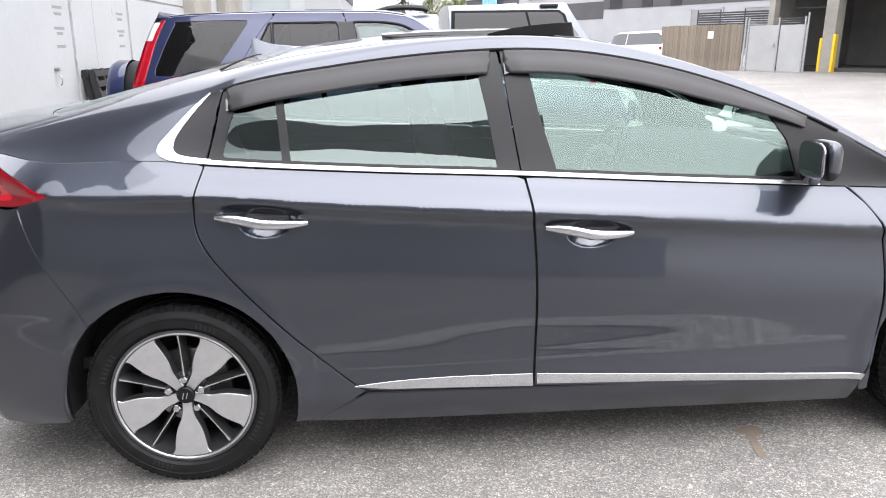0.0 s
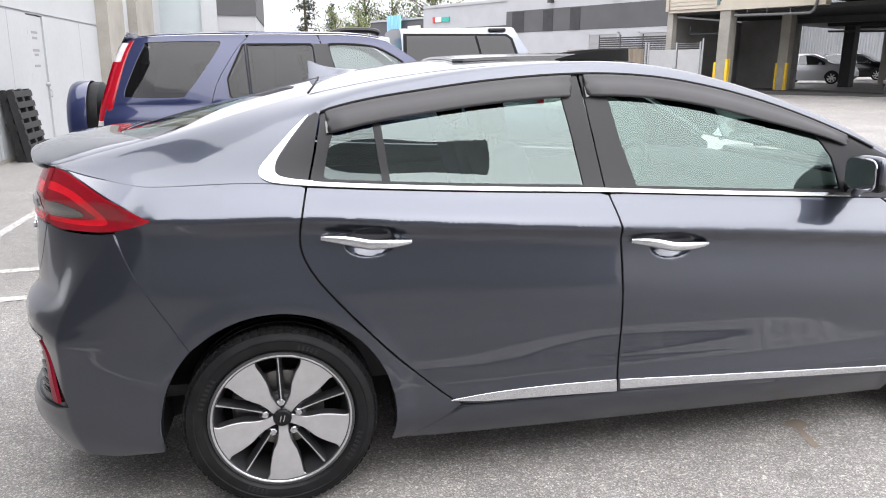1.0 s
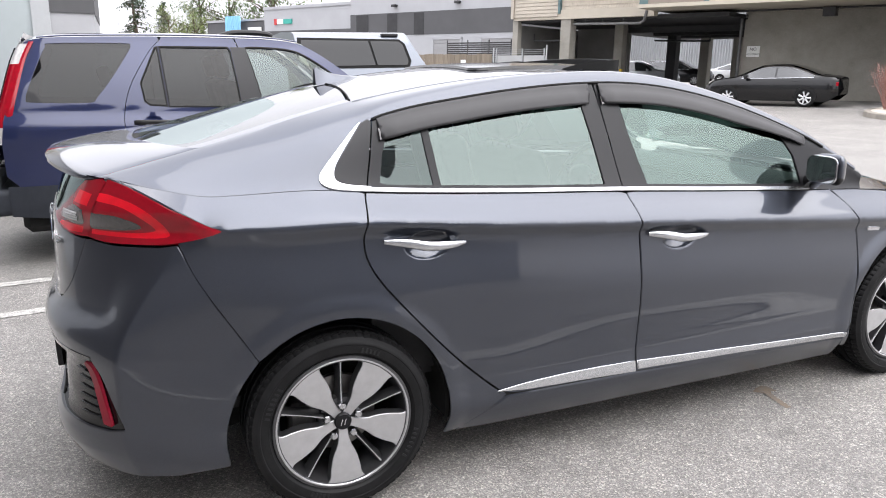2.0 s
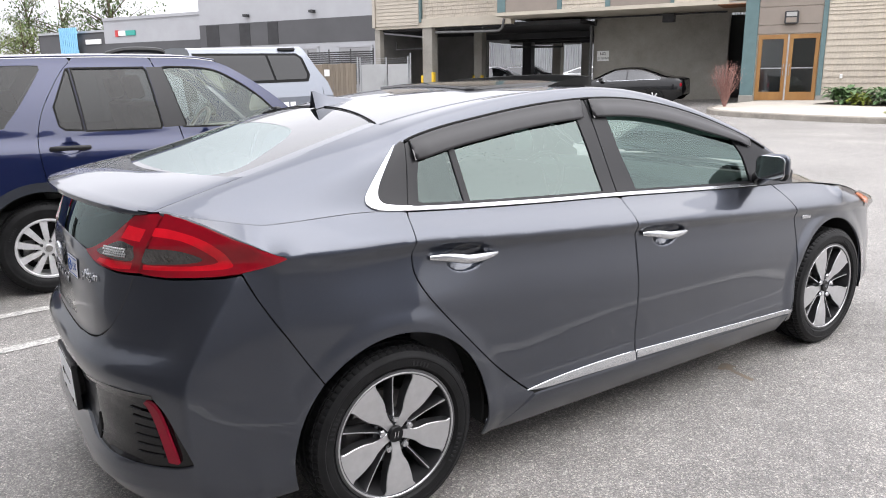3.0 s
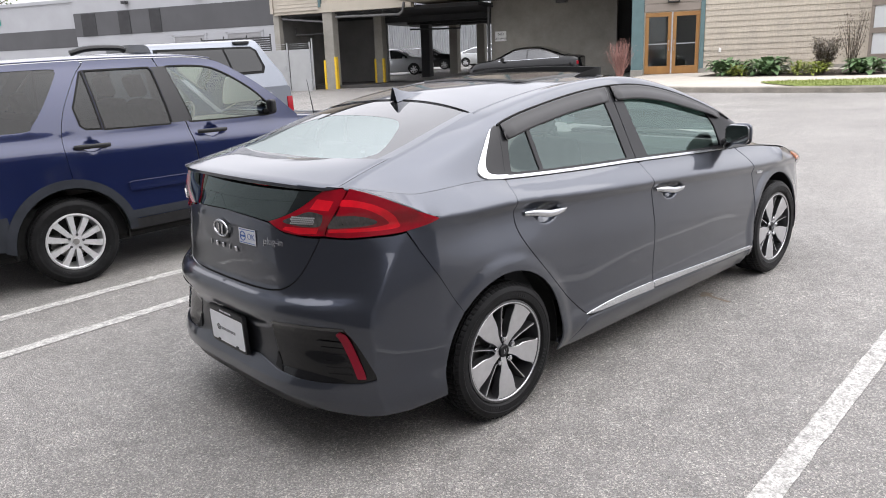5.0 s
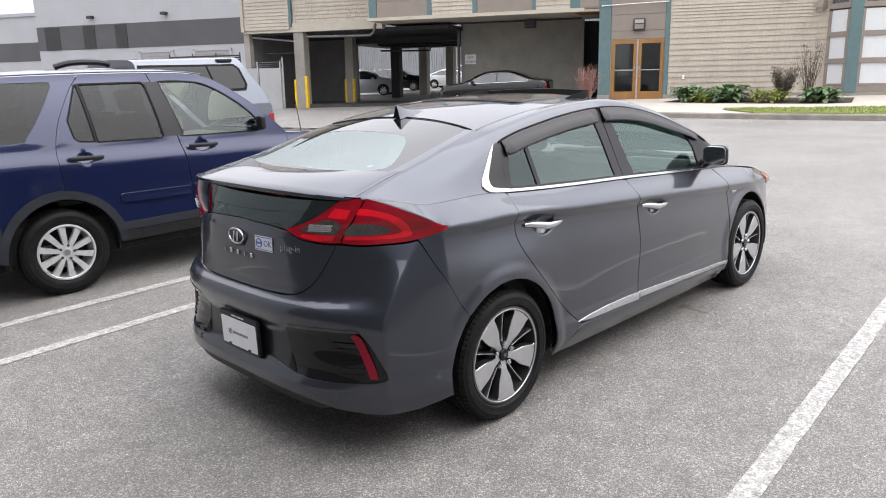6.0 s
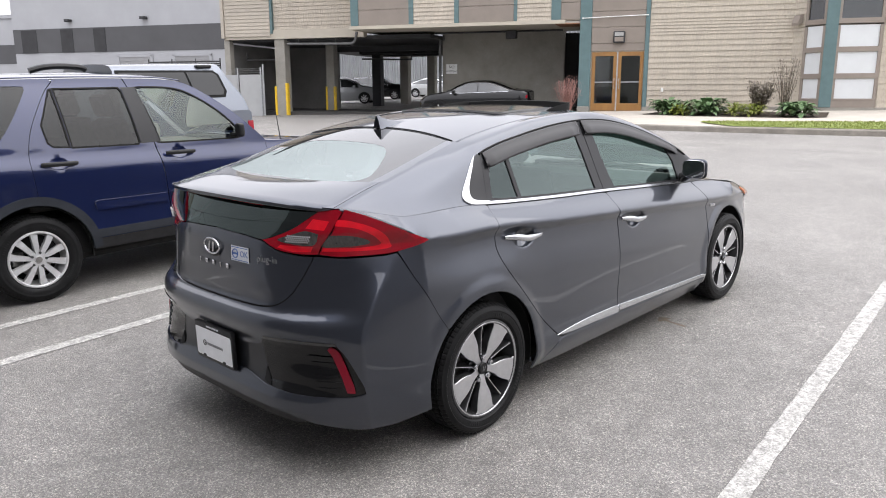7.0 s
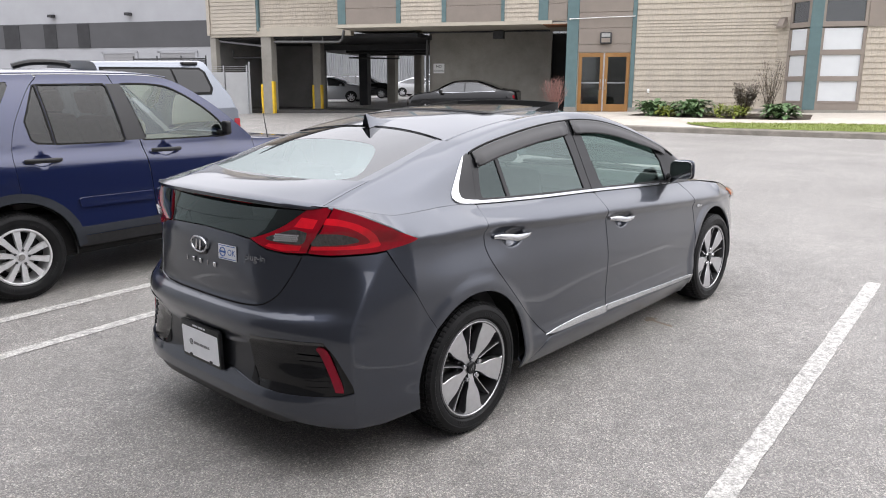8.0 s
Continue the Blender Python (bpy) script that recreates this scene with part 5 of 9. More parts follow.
# wheels
def alloy_wheel(parent, at, sg, spin, r_tyre, r_rim, style, silver, width=0.205):
    """A wheel whose outer face looks towards sg * y."""
    w = new("wheel")
    w.parent = parent
    w.matrix_basis = Matrix.Translation(at) @ pose(0, 0, 0, 0, spin, 0) @ (Matrix.Identity(4) if sg < 0 else pose(0, 0, 0, 0, 0, 180))
    o = -1.0   # outer face at -y
    bm = bmesh.new()
    hw = width / 2
    sw = r_tyre - r_rim
    prof = [(r_rim + 0.004, -hw * 0.72), (r_rim + 0.010, -hw * 0.84), (r_rim + sw * 0.25, -hw * 0.97), (r_rim + sw * 0.45, -hw), (r_rim + sw * 0.55, -hw * 0.995),
            (r_rim + sw * 0.58, -hw * 1.012), (r_rim + sw * 0.64, -hw * 1.01), (r_rim + sw * 0.68, -hw * 0.985), (r_rim + sw * 0.84, -hw * 0.93), (r_tyre - 0.008, -hw * 0.83), (r_tyre - 0.001, -hw * 0.70)]
    gr = (-0.42, -0.15, 0.15, 0.42)
    for g in gr:
        prof += [(r_tyre, (g - 0.045) * hw * 2 * 0.83), (r_tyre - 0.007, (g - 0.04) * hw * 2 * 0.83), (r_tyre - 0.007, (g + 0.04) * hw * 2 * 0.83), (r_tyre, (g + 0.045) * hw * 2 * 0.83)]
    prof += [(r_tyre - 0.001, hw * 0.70), (r_tyre - 0.010, hw * 0.85), (r_rim + sw * 0.5, hw), (r_rim + 0.006, hw * 0.8), (r_rim - 0.03, hw * 0.7)]
    lathe(bm, prof, 360)
    # cross grooves in the tread's shoulders
    for v in bm.verts:
        rad, k = math.hypot(v.co.x, v.co.z), round(math.atan2(v.co.z, v.co.x) / math.tau * 360) % 5
        if rad > r_tyre - 0.012 and abs(v.co.y) > hw * 0.62 and k == 0:
            f = (rad - 0.005) / rad
            v.co.x, v.co.z = v.co.x * f, v.co.z * f
    # raised marks on the side wall
    for a0, a1, k in ((-40, -14, 7), (140, 166, 7), (60, 76, 5), (-120, -104, 5)):
        for i in range(k):
            a = lerp(a0, a1, (i + 0.5) / k)
            box(bm, -0.008, 0.008, -0.0022, 0.003, -0.0035, 0.0035, mat=1, m=pose(0, 0, 0, 0, -a, 0) @ Matrix.Translation((r_rim + sw * 0.38, -hw * 0.985, 0)))
    part("tyre", bm, [M_RUBBER, M_RUBBERMARK], w, "black rubber tyre", smooth=35)
    bm = bmesh.new()
    prof = [(r_rim + 0.012, -hw * 0.84), (r_rim + 0.010, -hw * 0.90), (r_rim, -hw * 0.92), (r_rim - 0.008, -hw * 0.88), (r_rim - 0.012, -hw * 0.6), (r_rim - 0.025, -hw * 0.2), (r_rim - 0.025, hw * 0.8)]
    lathe(bm, prof, 64)
    part("rim", bm, M_ALLOYSILVER if silver else M_ALLOYDARK, w, smooth=35)
    bm = bmesh.new()
    lathe(bm, [(0.03, hw * 0.05), (0.135, hw * 0.05), (0.14, hw * 0.16), (0.03, hw * 0.16)], 40)
    box(bm, -0.165, -0.075, -0.01, 0.05, -0.06, 0.06, 0.01)
    part("brake_disc", bm, M_STEEL, w, smooth=35)
    bm = bmesh.new()
    lathe(bm, [(0.0, hw * 0.5), (r_rim - 0.02, hw * 0.5)], 40)
    part("wheel_back", bm, M_WELL, w)
    face = -hw * 0.84
    bm = bmesh.new()
    lathe(bm, [(r_rim + 0.003, -hw * 0.90), (r_rim + 0.001, -hw * 0.925), (r_rim - 0.003, -hw * 0.925), (r_rim - 0.006, -hw * 0.88)], 64)
    part("rim_lip", bm, M_ALLOYSILVER if silver else M_ALLOY, w, "bright rim lip", smooth=35)
    if style == "petal":
        for i in range(5):
            a = radians(54 + 72 * i)
            bm = bmesh.new()
            outl = curve([(0.026, -0.016), (0.055, -0.0175), (0.085, -0.024), (0.12, -0.040), (0.16, -0.050), (0.195, -0.055), (0.207, -0.064)], 4) + curve([(0.211, -0.064), (0.219, 0.0), (0.211, 0.064)], 5) + curve([(0.207, 0.064), (0.195, 0.055), (0.16, 0.050), (0.12, 0.040), (0.085, 0.024), (0.055, 0.0175), (0.026, 0.016)], 4)
            k = (r_rim - 0.006) / 0.219
            outl = thin_out([(p * k, q * k) for p, q in outl], 0.001)
            c, s = math.cos(a), math.sin(a)
            dep = lambda p: face + 0.014 * (1 - p / r_rim) * 1.6 - 0.004 * math.sin(p / r_rim * 3.14)
            n = len(outl)
            lo = [bm.verts.new((p * c - q * s, dep(p) + 0.040, p * s + q * c)) for p, q in outl]
            hi = [bm.verts.new((p * c - q * s, dep(p), p * s + q * c)) for p, q in outl]
            ins = inset(outl, 0.002)
            top = [bm.verts.new((p * c - q * s, dep(p) - 0.003, p * s + q * c)) for p, q in ins]
            for j in range(n):
                f = bm.faces.new((lo[j], lo[(j + 1) % n], hi[(j + 1) % n], hi[j]))
                f.material_index = 1
                f = bm.faces.new((hi[j], hi[(j + 1) % n], top[(j + 1) % n], top[j]))
                f.material_index = 0
            for j in range(n // 2):
                k2 = n - 1 - j
                vs = list(dict.fromkeys([top[j], top[j + 1], top[k2 - 1], top[k2]]))
                if len(vs) >= 3 and j + 1 <= k2:
                    try:
                        bm.faces.new(vs)
                    except ValueError:
                        pass
                if j + 1 >= k2 - 1:
                    break
            bmesh.ops.recalc_face_normals(bm, faces=bm.faces)
            part("spoke", bm, [M_ALLOY, M_ALLOYDARK], w, "machined silver spoke", smooth=30)
            # the slim double rib between two broad spokes
            a2 = a + radians(36)
            bm = bmesh.new()
            c, s = math.cos(a2), math.sin(a2)
            sect = [(-0.013, 0.055), (-0.0065, 0.016), (-0.0020, 0.010), (0.0020, 0.010), (0.0065, 0.016), (0.013, 0.055)]
            rws = [[bm.verts.new((p * c - q * g * s, face + d + e, p * s + q * g * c)) for q, d in sect] for p, g, e in ((0.045, 1.6, 0.010), (0.08, 1.0, 0.010), (0.14, 0.8, 0.008), (0.19, 0.9, 0.002), (r_rim - 0.004, 1.4, -0.004))]
            for r0, r1 in zip(rws, rws[1:]):
                for j in range(5):
                    bm.faces.new((r0[j], r0[j + 1], r1[j + 1], r1[j])).material_index = 1 if j == 2 else 0
            bmesh.ops.recalc_face_normals(bm, faces=bm.faces)
            part("rib", bm, [M_ALLOYDARK, M_ALLOY], w, "dark gray spoke rib", smooth=30)
            bm = bmesh.new()
            lathe(bm, [(0.0, face + 0.001), (0.0105, face + 0.001), (0.0135, face + 0.007), (0.0135, face + 0.03)], 6)
            for v in bm.verts:
                v.co += Vector((0.057 * c, 0, 0.057 * s))
            part("wheel_nut", bm, M_CHROME, w)
        bm = bmesh.new()
        lathe(bm, [(0.0, face + 0.006), (0.026, face + 0.007), (0.029, face + 0.011), (0.032, face + 0.03), (0.075, face + 0.036), (0.08, face + 0.06)], 40)
        part("hub", bm, M_ALLOYDARK, w, smooth=30)
        bm = bmesh.new()
        lathe(bm, [(0.0, face + 0.0025), (0.026, face + 0.0035), (0.030, face + 0.009), (0.030, face + 0.03)], 32)
        part("hub_cap", bm, M_HUBCAP, w, "black hub cap", smooth=30)
        bm = bmesh.new()
        for x in (-0.006, 0.006):
            tube(bm, [(x - 0.003, face + 0.003, -0.011), (x + 0.003, face + 0.003, 0.011)], 0.002, 6)
        part("hub_emblem", bm, M_CHROME, w)
    else:
        for i in range(5):
            a = math.tau * i / 5 + 0.77
            bm = bmesh.new()
            c, sn = math.cos(a), math.sin(a)
            R = r_rim - 0.004
            half = curve([(0.045, -0.031), (0.075, -0.044), (0.105, -0.056), (0.140, -0.068), (0.175, -0.085), (R * 0.94, -0.097)], 3) + curve([(R * 0.985, -0.040), (0.172, -0.031), (0.135, -0.021), (0.100, -0.012), (0.072, -0.006), (0.045, -0.001)], 3)
            put = lambda p, q, d: (p * c - q * sn, face + 0.004 + d - 0.010 * math.sin(p / R * 3.1), p * sn + q * c)
            for lobe in (half, [(p, -q) for p, q in half]):
                n = len(lobe)
                for d0, d1, m0 in ((0.035, 0.003, 1.0), (0.003, 0.0, 0.965)):
                    lo = [bm.verts.new(put(p, q, d0)) for p, q in lobe]
                    mid_p, mid_q = sum(p for p, q in lobe) / n, sum(q for p, q in lobe) / n
                    hi = [bm.verts.new(put(lerp(mid_p, p, m0), lerp(mid_q, q, m0), d1)) for p, q in lobe]
                    for k in range(n - 1):
                        bm.faces.new((lo[k], lo[k + 1], hi[k + 1], hi[k]))
                    top = hi
                for k in range(n // 2 - 1):
                    bm.faces.new((top[k], top[k + 1], top[n - 2 - k], top[n - 1 - k]))
            bmesh.ops.recalc_face_normals(bm, faces=bm.faces)
            part("spoke", bm, M_ALLOYSILVER, w, "painted silver spoke", smooth=30)
        bm = bmesh.new()
        lathe(bm, [(0.0, face - 0.008), (0.028, face - 0.007), (0.032, face - 0.003), (0.060, face + 0.001), (0.066, face + 0.010), (0.067, face + 0.05)], 40)
        part("hub", bm, M_ALLOYSILVER, w, smooth=30)
        bm = bmesh.new()
        lathe(bm, [(0.0, face - 0.011), (0.022, face - 0.010), (0.025, face - 0.006)], 32)
        part("hub_cap", bm, M_STEEL, w, "gray hub cap", smooth=30)
        bm = bmesh.new()
        for i in range(5):
            a = math.tau * (i + 0.5) / 5 + 0.77
            lathe_m = Vector((0.055 * math.cos(a), 0, 0.055 * math.sin(a)))
            tube(bm, [lathe_m + Vector((0, face + 0.02, 0)), lathe_m + Vector((0, face - 0.010, 0))], 0.011, 6)
        part("wheel_nuts", bm, M_ALLOYDARK, w, "dark wheel nuts")
    return w


for ax in (0.0, WHEELBASE):
    for sg in (-1, 1):
        alloy_wheel(hatchback, (ax, sg * 0.786, TYRE_R), sg, 0 if ax == 0 else 11, TYRE_R, 0.226, "petal", False)

def on_tail(y, z, lift=0.003):
    """A place and turn on the right half of the tail panel at -y, for flat marks."""
    lo, hi = REAR, -0.75
    for _ in range(40):
        mid = (lo + hi) / 2
        if -flank(mid, z)[1] > y:
            hi = mid
        else:
            lo = mid
    p = Vector(flank(lo, z))
    nrm = slope(flank, (lo, z))
    if nrm.x > 0:
        nrm = -nrm
    xa = Vector((0, 0, 1)).cross(nrm).normalized()
    m = Matrix((xa, nrm.cross(xa), nrm)).transposed().to_4x4()
    return Matrix.Translation(p + nrm * lift) @ m


# number plate, badges, sticker on the tail
bm = bmesh.new()
prism(bm, rounded(0.325, 0.178, 0.012, 4), 0, 0.012, lambda a, b, d: (-0.868 - d * 1.5, -a, 0.487 + b), bevel=0.003)
box(bm, -0.870, -0.840, -0.10, 0.10, 0.43, 0.54, 0.004)
plate = part("plate_frame", bm, M_BLACK, bumper, "black plate frame", smooth=30)
bm = bmesh.new()
prism(bm, rounded(0.304, 0.136, 0.008, 4), 0, 0.003, lambda a, b, d: (-0.8845 - d, -a, 0.481 + b))
part("plate", bm, M_WHITEPLATE, plate, "white plate with gray print")
for a0, a1 in ((-0.052, -0.006), (-0.002, 0.030), (0.034, 0.064), (0.068, 0.080)):
    bm = bmesh.new()
    box(bm, -0.8890, -0.8880, -a1, -a0, 0.474, 0.486)
    part("plate_print", bm, M_GREYPRINT, plate)
bm = bmesh.new()
tube(bm, [(-0.8882, 0.075 + 0.013 * math.cos(a), 0.480 + 0.013 * math.sin(a)) for a in np.linspace(0, math.tau, 25)], 0.0016, 6, caps=False, up=Vector((1, 0, 0)))
box(bm, -0.8890, -0.8880, 0.0742, 0.0758, 0.468, 0.492)
box(bm, -0.8890, -0.8880, 0.063, 0.087, 0.4792, 0.4808)
part("plate_mark", bm, M_SIGNBLACK, plate, "round dark mark")
for y in (-0.085, 0.085):
    bm = bmesh.new()
    prism(bm, rounded(0.022, 0.012, 0.005, 3), 0, 0.003, lambda a, b, d: (-0.8870 - d, y + a, 0.417 + b))
    part("plate_clip", bm, M_BLACK, plate, "black plate clip")
for a0, a1 in ((-0.055, -0.012), (-0.006, 0.030), (0.034, 0.052)):
    bm = bmesh.new()
    box(bm, -0.8864, -0.8852, -a1, -a0, 0.5585, 0.5665)
    part("frame_print", bm, M_STICKER, plate)
bm = bmesh.new()
tubepts = [(-0.842 - 0.004, 0.062 * math.cos(a), 0.945 + 0.034 * math.sin(a)) for a in np.linspace(0, math.tau, 41)]
tube(bm, tubepts, 0.0055, 8, caps=False, up=Vector((1, 0, 0)))
for y in (-0.016, 0.016):
    tube(bm, [(-0.848, -(y - 0.006), 0.922), (-0.848, -(y + 0.006), 0.968)], 0.0045, 6, up=Vector((1, 0, 0)))
part("tail_emblem", bm, M_CHROME, hatch, "chrome oval emblem", smooth=True)
bm = bmesh.new()
prism(bm, [(0.055 * math.cos(a), 0.02 * math.sin(a)) for a in np.linspace(0, math.tau, 24, endpoint=False)], 0, 0.004, lambda a, b, d: (-0.840 - d * 0.5, -a, 0.915 + b * 0.9))
part("camera_recess", bm, M_BLACK, hatch, "black recess under the emblem")
for y, wd in ((0.115, 0.003), (0.058, 0.010), (0.0, 0.009), (-0.058, 0.003), (-0.115, 0.010)):
    bm = bmesh.new()
    x = on_tail(abs(y), 0.868, 0.004).translation.x
    box(bm, x - 0.003, x + 0.003, y - wd, y + wd, 0.857, 0.879, 0.002)
    part("badge_bar", bm, M_CHROME, hatch, "chrome badge mark")


bm = bmesh.new()
box(bm, -0.062, 0.062, -0.033, 0.033, -0.001, 0.001, m=on_tail(0.212, 0.935))
st = part("price_sticker", bm, M_STICKER, hatch, "white sticker with blue print")
bm = bmesh.new()
mm = on_tail(0.212, 0.935, 0.0045)
tube(bm, [mm @ Vector((-0.032 + 0.019 * math.cos(a), 0.019 * math.sin(a), 0)) for a in np.linspace(0, math.tau, 25)], 0.0025, 6, caps=False)
box(bm, -0.055, -0.010, -0.004, 0.004, -0.0003, 0.0003, m=mm)
for a in (0.026, -0.029):
    box(bm, -0.058, 0.058, a, a + 0.003, -0.0003, 0.0003, m=mm)
part("sticker_mark", bm, M_BLUEPRINT, st)
lettering("sticker_word", "OK", 0.038, on_tail(0.212, 0.935, 0.0045) @ Matrix.Translation((0.030, 0, 0)), M_BLUEPRINT, st, 0.0003)
lettering("badge_word", "plug-in", 0.042, on_tail(0.380, 0.932, 0.003), M_CHROME, hatch, 0.002)

# ---------------------------------------------------------------- site materials
def asphalt(name, base, stone, wet=0.0):
    ma = material(name, base, 0.85)
    nd, ln = ma.node_tree.nodes, ma.node_tree.links
    b = nd["Principled BSDF"]
    tc = nd.new("ShaderNodeTexCoord")
    big = nd.new("ShaderNodeTexNoise")
    big.inputs["Scale"].default_value, big.inputs["Detail"].default_value, big.inputs["Roughness"].default_value = 0.55, 8, 0.62
    mid = nd.new("ShaderNodeTexNoise")
    mid.inputs["Scale"].default_value, mid.inputs["Detail"].default_value = 7, 5
    vo = nd.new("ShaderNodeTexVoronoi")
    vo.inputs["Scale"].default_value = 188
    vo2 = nd.new("ShaderNodeTexVoronoi")
    vo2.inputs["Scale"].default_value = 85
    for t in (big, mid, vo, vo2):
        ln.new(tc.outputs["Object"], t.inputs["Vector"])
    r1 = nd.new("ShaderNodeValToRGB")
    r1.color_ramp.elements[0].position, r1.color_ramp.elements[1].position = 0.32, 0.72
    r1.color_ramp.elements[0].color = (*[c * 0.80 for c in base], 1)
    r1.color_ramp.elements[1].color = (*[c * 1.16 for c in base], 1)
    ln.new(big.outputs["Fac"], r1.inputs[0])
    r2 = nd.new("ShaderNodeMapRange")
    r2.inputs[1].default_value, r2.inputs[2].default_value, r2.inputs[3].default_value, r2.inputs[4].default_value = 0.3, 0.7, 0.86, 1.14
    ln.new(mid.outputs["Fac"], r2.inputs[0])
    mu = nd.new("ShaderNodeMix")
    mu.data_type, mu.blend_type = "RGBA", "MULTIPLY"
    mu.inputs[0].default_value = 1.0
    ln.new(r1.outputs[0], mu.inputs[6])
    ln.new(r2.outputs[0], mu.inputs[7])
    # single pale stones among the dark binder
    sep = nd.new("ShaderNodeSeparateColor")
    ln.new(vo.outputs["Color"], sep.inputs[0])
    st = nd.new("ShaderNodeValToRGB")
    st.color_ramp.elements[0].position, st.color_ramp.elements[0].color = 0.0, (0.36, 0.36, 0.36, 1)
    st.color_ramp.elements[1].position, st.color_ramp.elements[1].color = 0.80, (1.15, 1.15, 1.14, 1)
    e = st.color_ramp.elements.new(0.93)
    e.color = (2.1, 2.02, 1.92, 1)
    ln.new(sep.outputs[0], st.inputs[0])
    m2 = nd.new("ShaderNodeMix")
    m2.data_type, m2.blend_type = "RGBA", "MULTIPLY"
    m2.inputs[0].default_value = stone
    ln.new(mu.outputs[2], m2.inputs[6])
    ln.new(st.outputs[0], m2.inputs[7])
    sep2 = nd.new("ShaderNodeSeparateColor")
    ln.new(vo2.outputs["Color"], sep2.inputs[0])
    st2 = nd.new("ShaderNodeMapRange")
    st2.inputs[1].default_value, st2.inputs[2].default_value, st2.inputs[3].default_value, st2.inputs[4].default_value = 0.9, 1.0, 1.0, 1.7
    ln.new(sep2.outputs[0], st2.inputs[0])
    m3 = nd.new("ShaderNodeMix")
    m3.data_type, m3.blend_type = "RGBA", "MULTIPLY"
    m3.inputs[0].default_value = stone
    ln.new(m2.outputs[2], m3.inputs[6])
    ln.new(st2.outputs[0], m3.inputs[7])
    ln.new(m3.outputs[2], b.inputs["Base Color"])
    bu = nd.new("ShaderNodeBump")
    bu.inputs["Distance"].default_value = 0.004
    bu.inputs["Strength"].default_value = 0.9
    ln.new(vo.outputs["Distance"], bu.inputs["Height"])
    ln.new(bu.outputs[0], b.inputs["Normal"])
    rr = nd.new("ShaderNodeMapRange")
    rr.inputs[3].default_value, rr.inputs[4].default_value = 0.48, 0.76
    ln.new(mid.outputs["Fac"], rr.inputs[0])
    ln.new(rr.outputs[0], b.inputs["Roughness"])
    return ma


M_ASPHALT = asphalt("gray_asphalt", (0.226, 0.217, 0.207), 0.70)
M_LINE = material("worn_white_road_paint", (0.545, 0.53, 0.50), 0.7, base2=(0.22, 0.215, 0.205), scale=22, detail=10, bump=0.003, bscale=110, grain=(110, 0.45))
M_RUST = material("rust_stain", (0.21, 0.155, 0.11), 0.9, base2=(0.17, 0.155, 0.14), scale=30, bump=0.002, bscale=130)
M_CONCRETE = material("gray_concrete", (0.27, 0.255, 0.225), 0.85, var=0.16, scale=1.3, bump=0.003, bscale=40, grain=(35, 0.08))
M_KERB = material("kerb_concrete", (0.23, 0.21, 0.18), 0.9, var=0.25, scale=3, bump=0.003, bscale=60, grain=(60, 0.15))
M_WALK = material("pale_pavement_concrete", (0.43, 0.395, 0.345), 0.85, var=0.1, scale=1.5, bump=0.002, bscale=50, grain=(50, 0.06))
M_GRASS = material("lawn_grass", (0.20, 0.24, 0.055), 0.9, base2=(0.13, 0.17, 0.04), scale=5)
M_BLADE = material("grass_blade", (0.215, 0.25, 0.06), 0.7, var=0.4, scale=30)
M_BARK = material("bark_mulch", (0.045, 0.032, 0.022), 0.95, var=0.5, scale=30, bump=0.01, bscale=60)
M_SHINGLE = material("weathered_cedar_shingle", (0.47, 0.42, 0.345), 0.85, base2=(0.40, 0.355, 0.295), scale=2.2, bump=0.002, bscale=90, grain=(22, 0.10), stretch=(1, 1, 0.4))
M_LAP = material("painted_lap_siding", (0.45, 0.405, 0.335), 0.75, base2=(0.39, 0.35, 0.295), scale=1.6, bump=0.001, bscale=50, grain=(18, 0.06), stretch=(0.3, 1, 1))
M_TAUPE = material("taupe_panel_paint", (0.235, 0.20, 0.17), 0.7, var=0.07, scale=2, bump=0.001, bscale=40)
M_TRIMBLUE = material("blue_green_trim_paint", (0.095, 0.155, 0.160), 0.65, var=0.1, scale=4, bump=0.001, bscale=60)
M_BEAM = material("cream_beam_paint", (0.44, 0.40, 0.33), 0.8, var=0.08, scale=1.5, bump=0.001, bscale=30)
M_OAK = material("varnished_oak", (0.30, 0.155, 0.045), 0.4, base2=(0.22, 0.105, 0.03), scale=3, stretch=(1, 1, 0.1), coat=0.3)
M_PARKFLOOR = material("shade_darkened_asphalt", (0.042, 0.040, 0.038), 0.8, var=0.3, scale=0.7, bump=0.002, bscale=60)
# near-black colour that stands in for the shade of unlit interiors
M_DARKIN = material("unlit_interior_tone", (0.03, 0.03, 0.032), 0.8, var=0.2, scale=2)
M_PARKWALL = material("shade_toned_concrete", (0.19, 0.185, 0.175), 0.85, var=0.18, scale=1.1, bump=0.003, bscale=30)
M_DIMROOM = material("dim_lobby_tone", (0.11, 0.105, 0.10), 0.8, var=0.25, scale=1.2)
M_YELLOW = material("yellow_guard_paint", (0.72, 0.46, 0.02), 0.55, var=0.12, scale=6)
M_PIPE = material("dull_iron_pipe", (0.12, 0.12, 0.12), 0.6, 0.3, var=0.25, scale=6)
M_DULLSTEEL = material("galvanised_steel", (0.40, 0.41, 0.42), 0.45, 0.7, var=0.2, scale=12)
M_DARKSTEEL = material("dark_steel", (0.05, 0.05, 0.052), 0.5, 0.5, var=0.2, scale=12)
M_GREYWALL = material("gray_painted_tilt_wall", (0.34, 0.345, 0.36), 0.8, var=0.05, scale=0.8, bump=0.001, bscale=20)
M_BANDWALL = material("dark_gray_band_paint", (0.075, 0.075, 0.079), 0.8, var=0.08, scale=0.8)
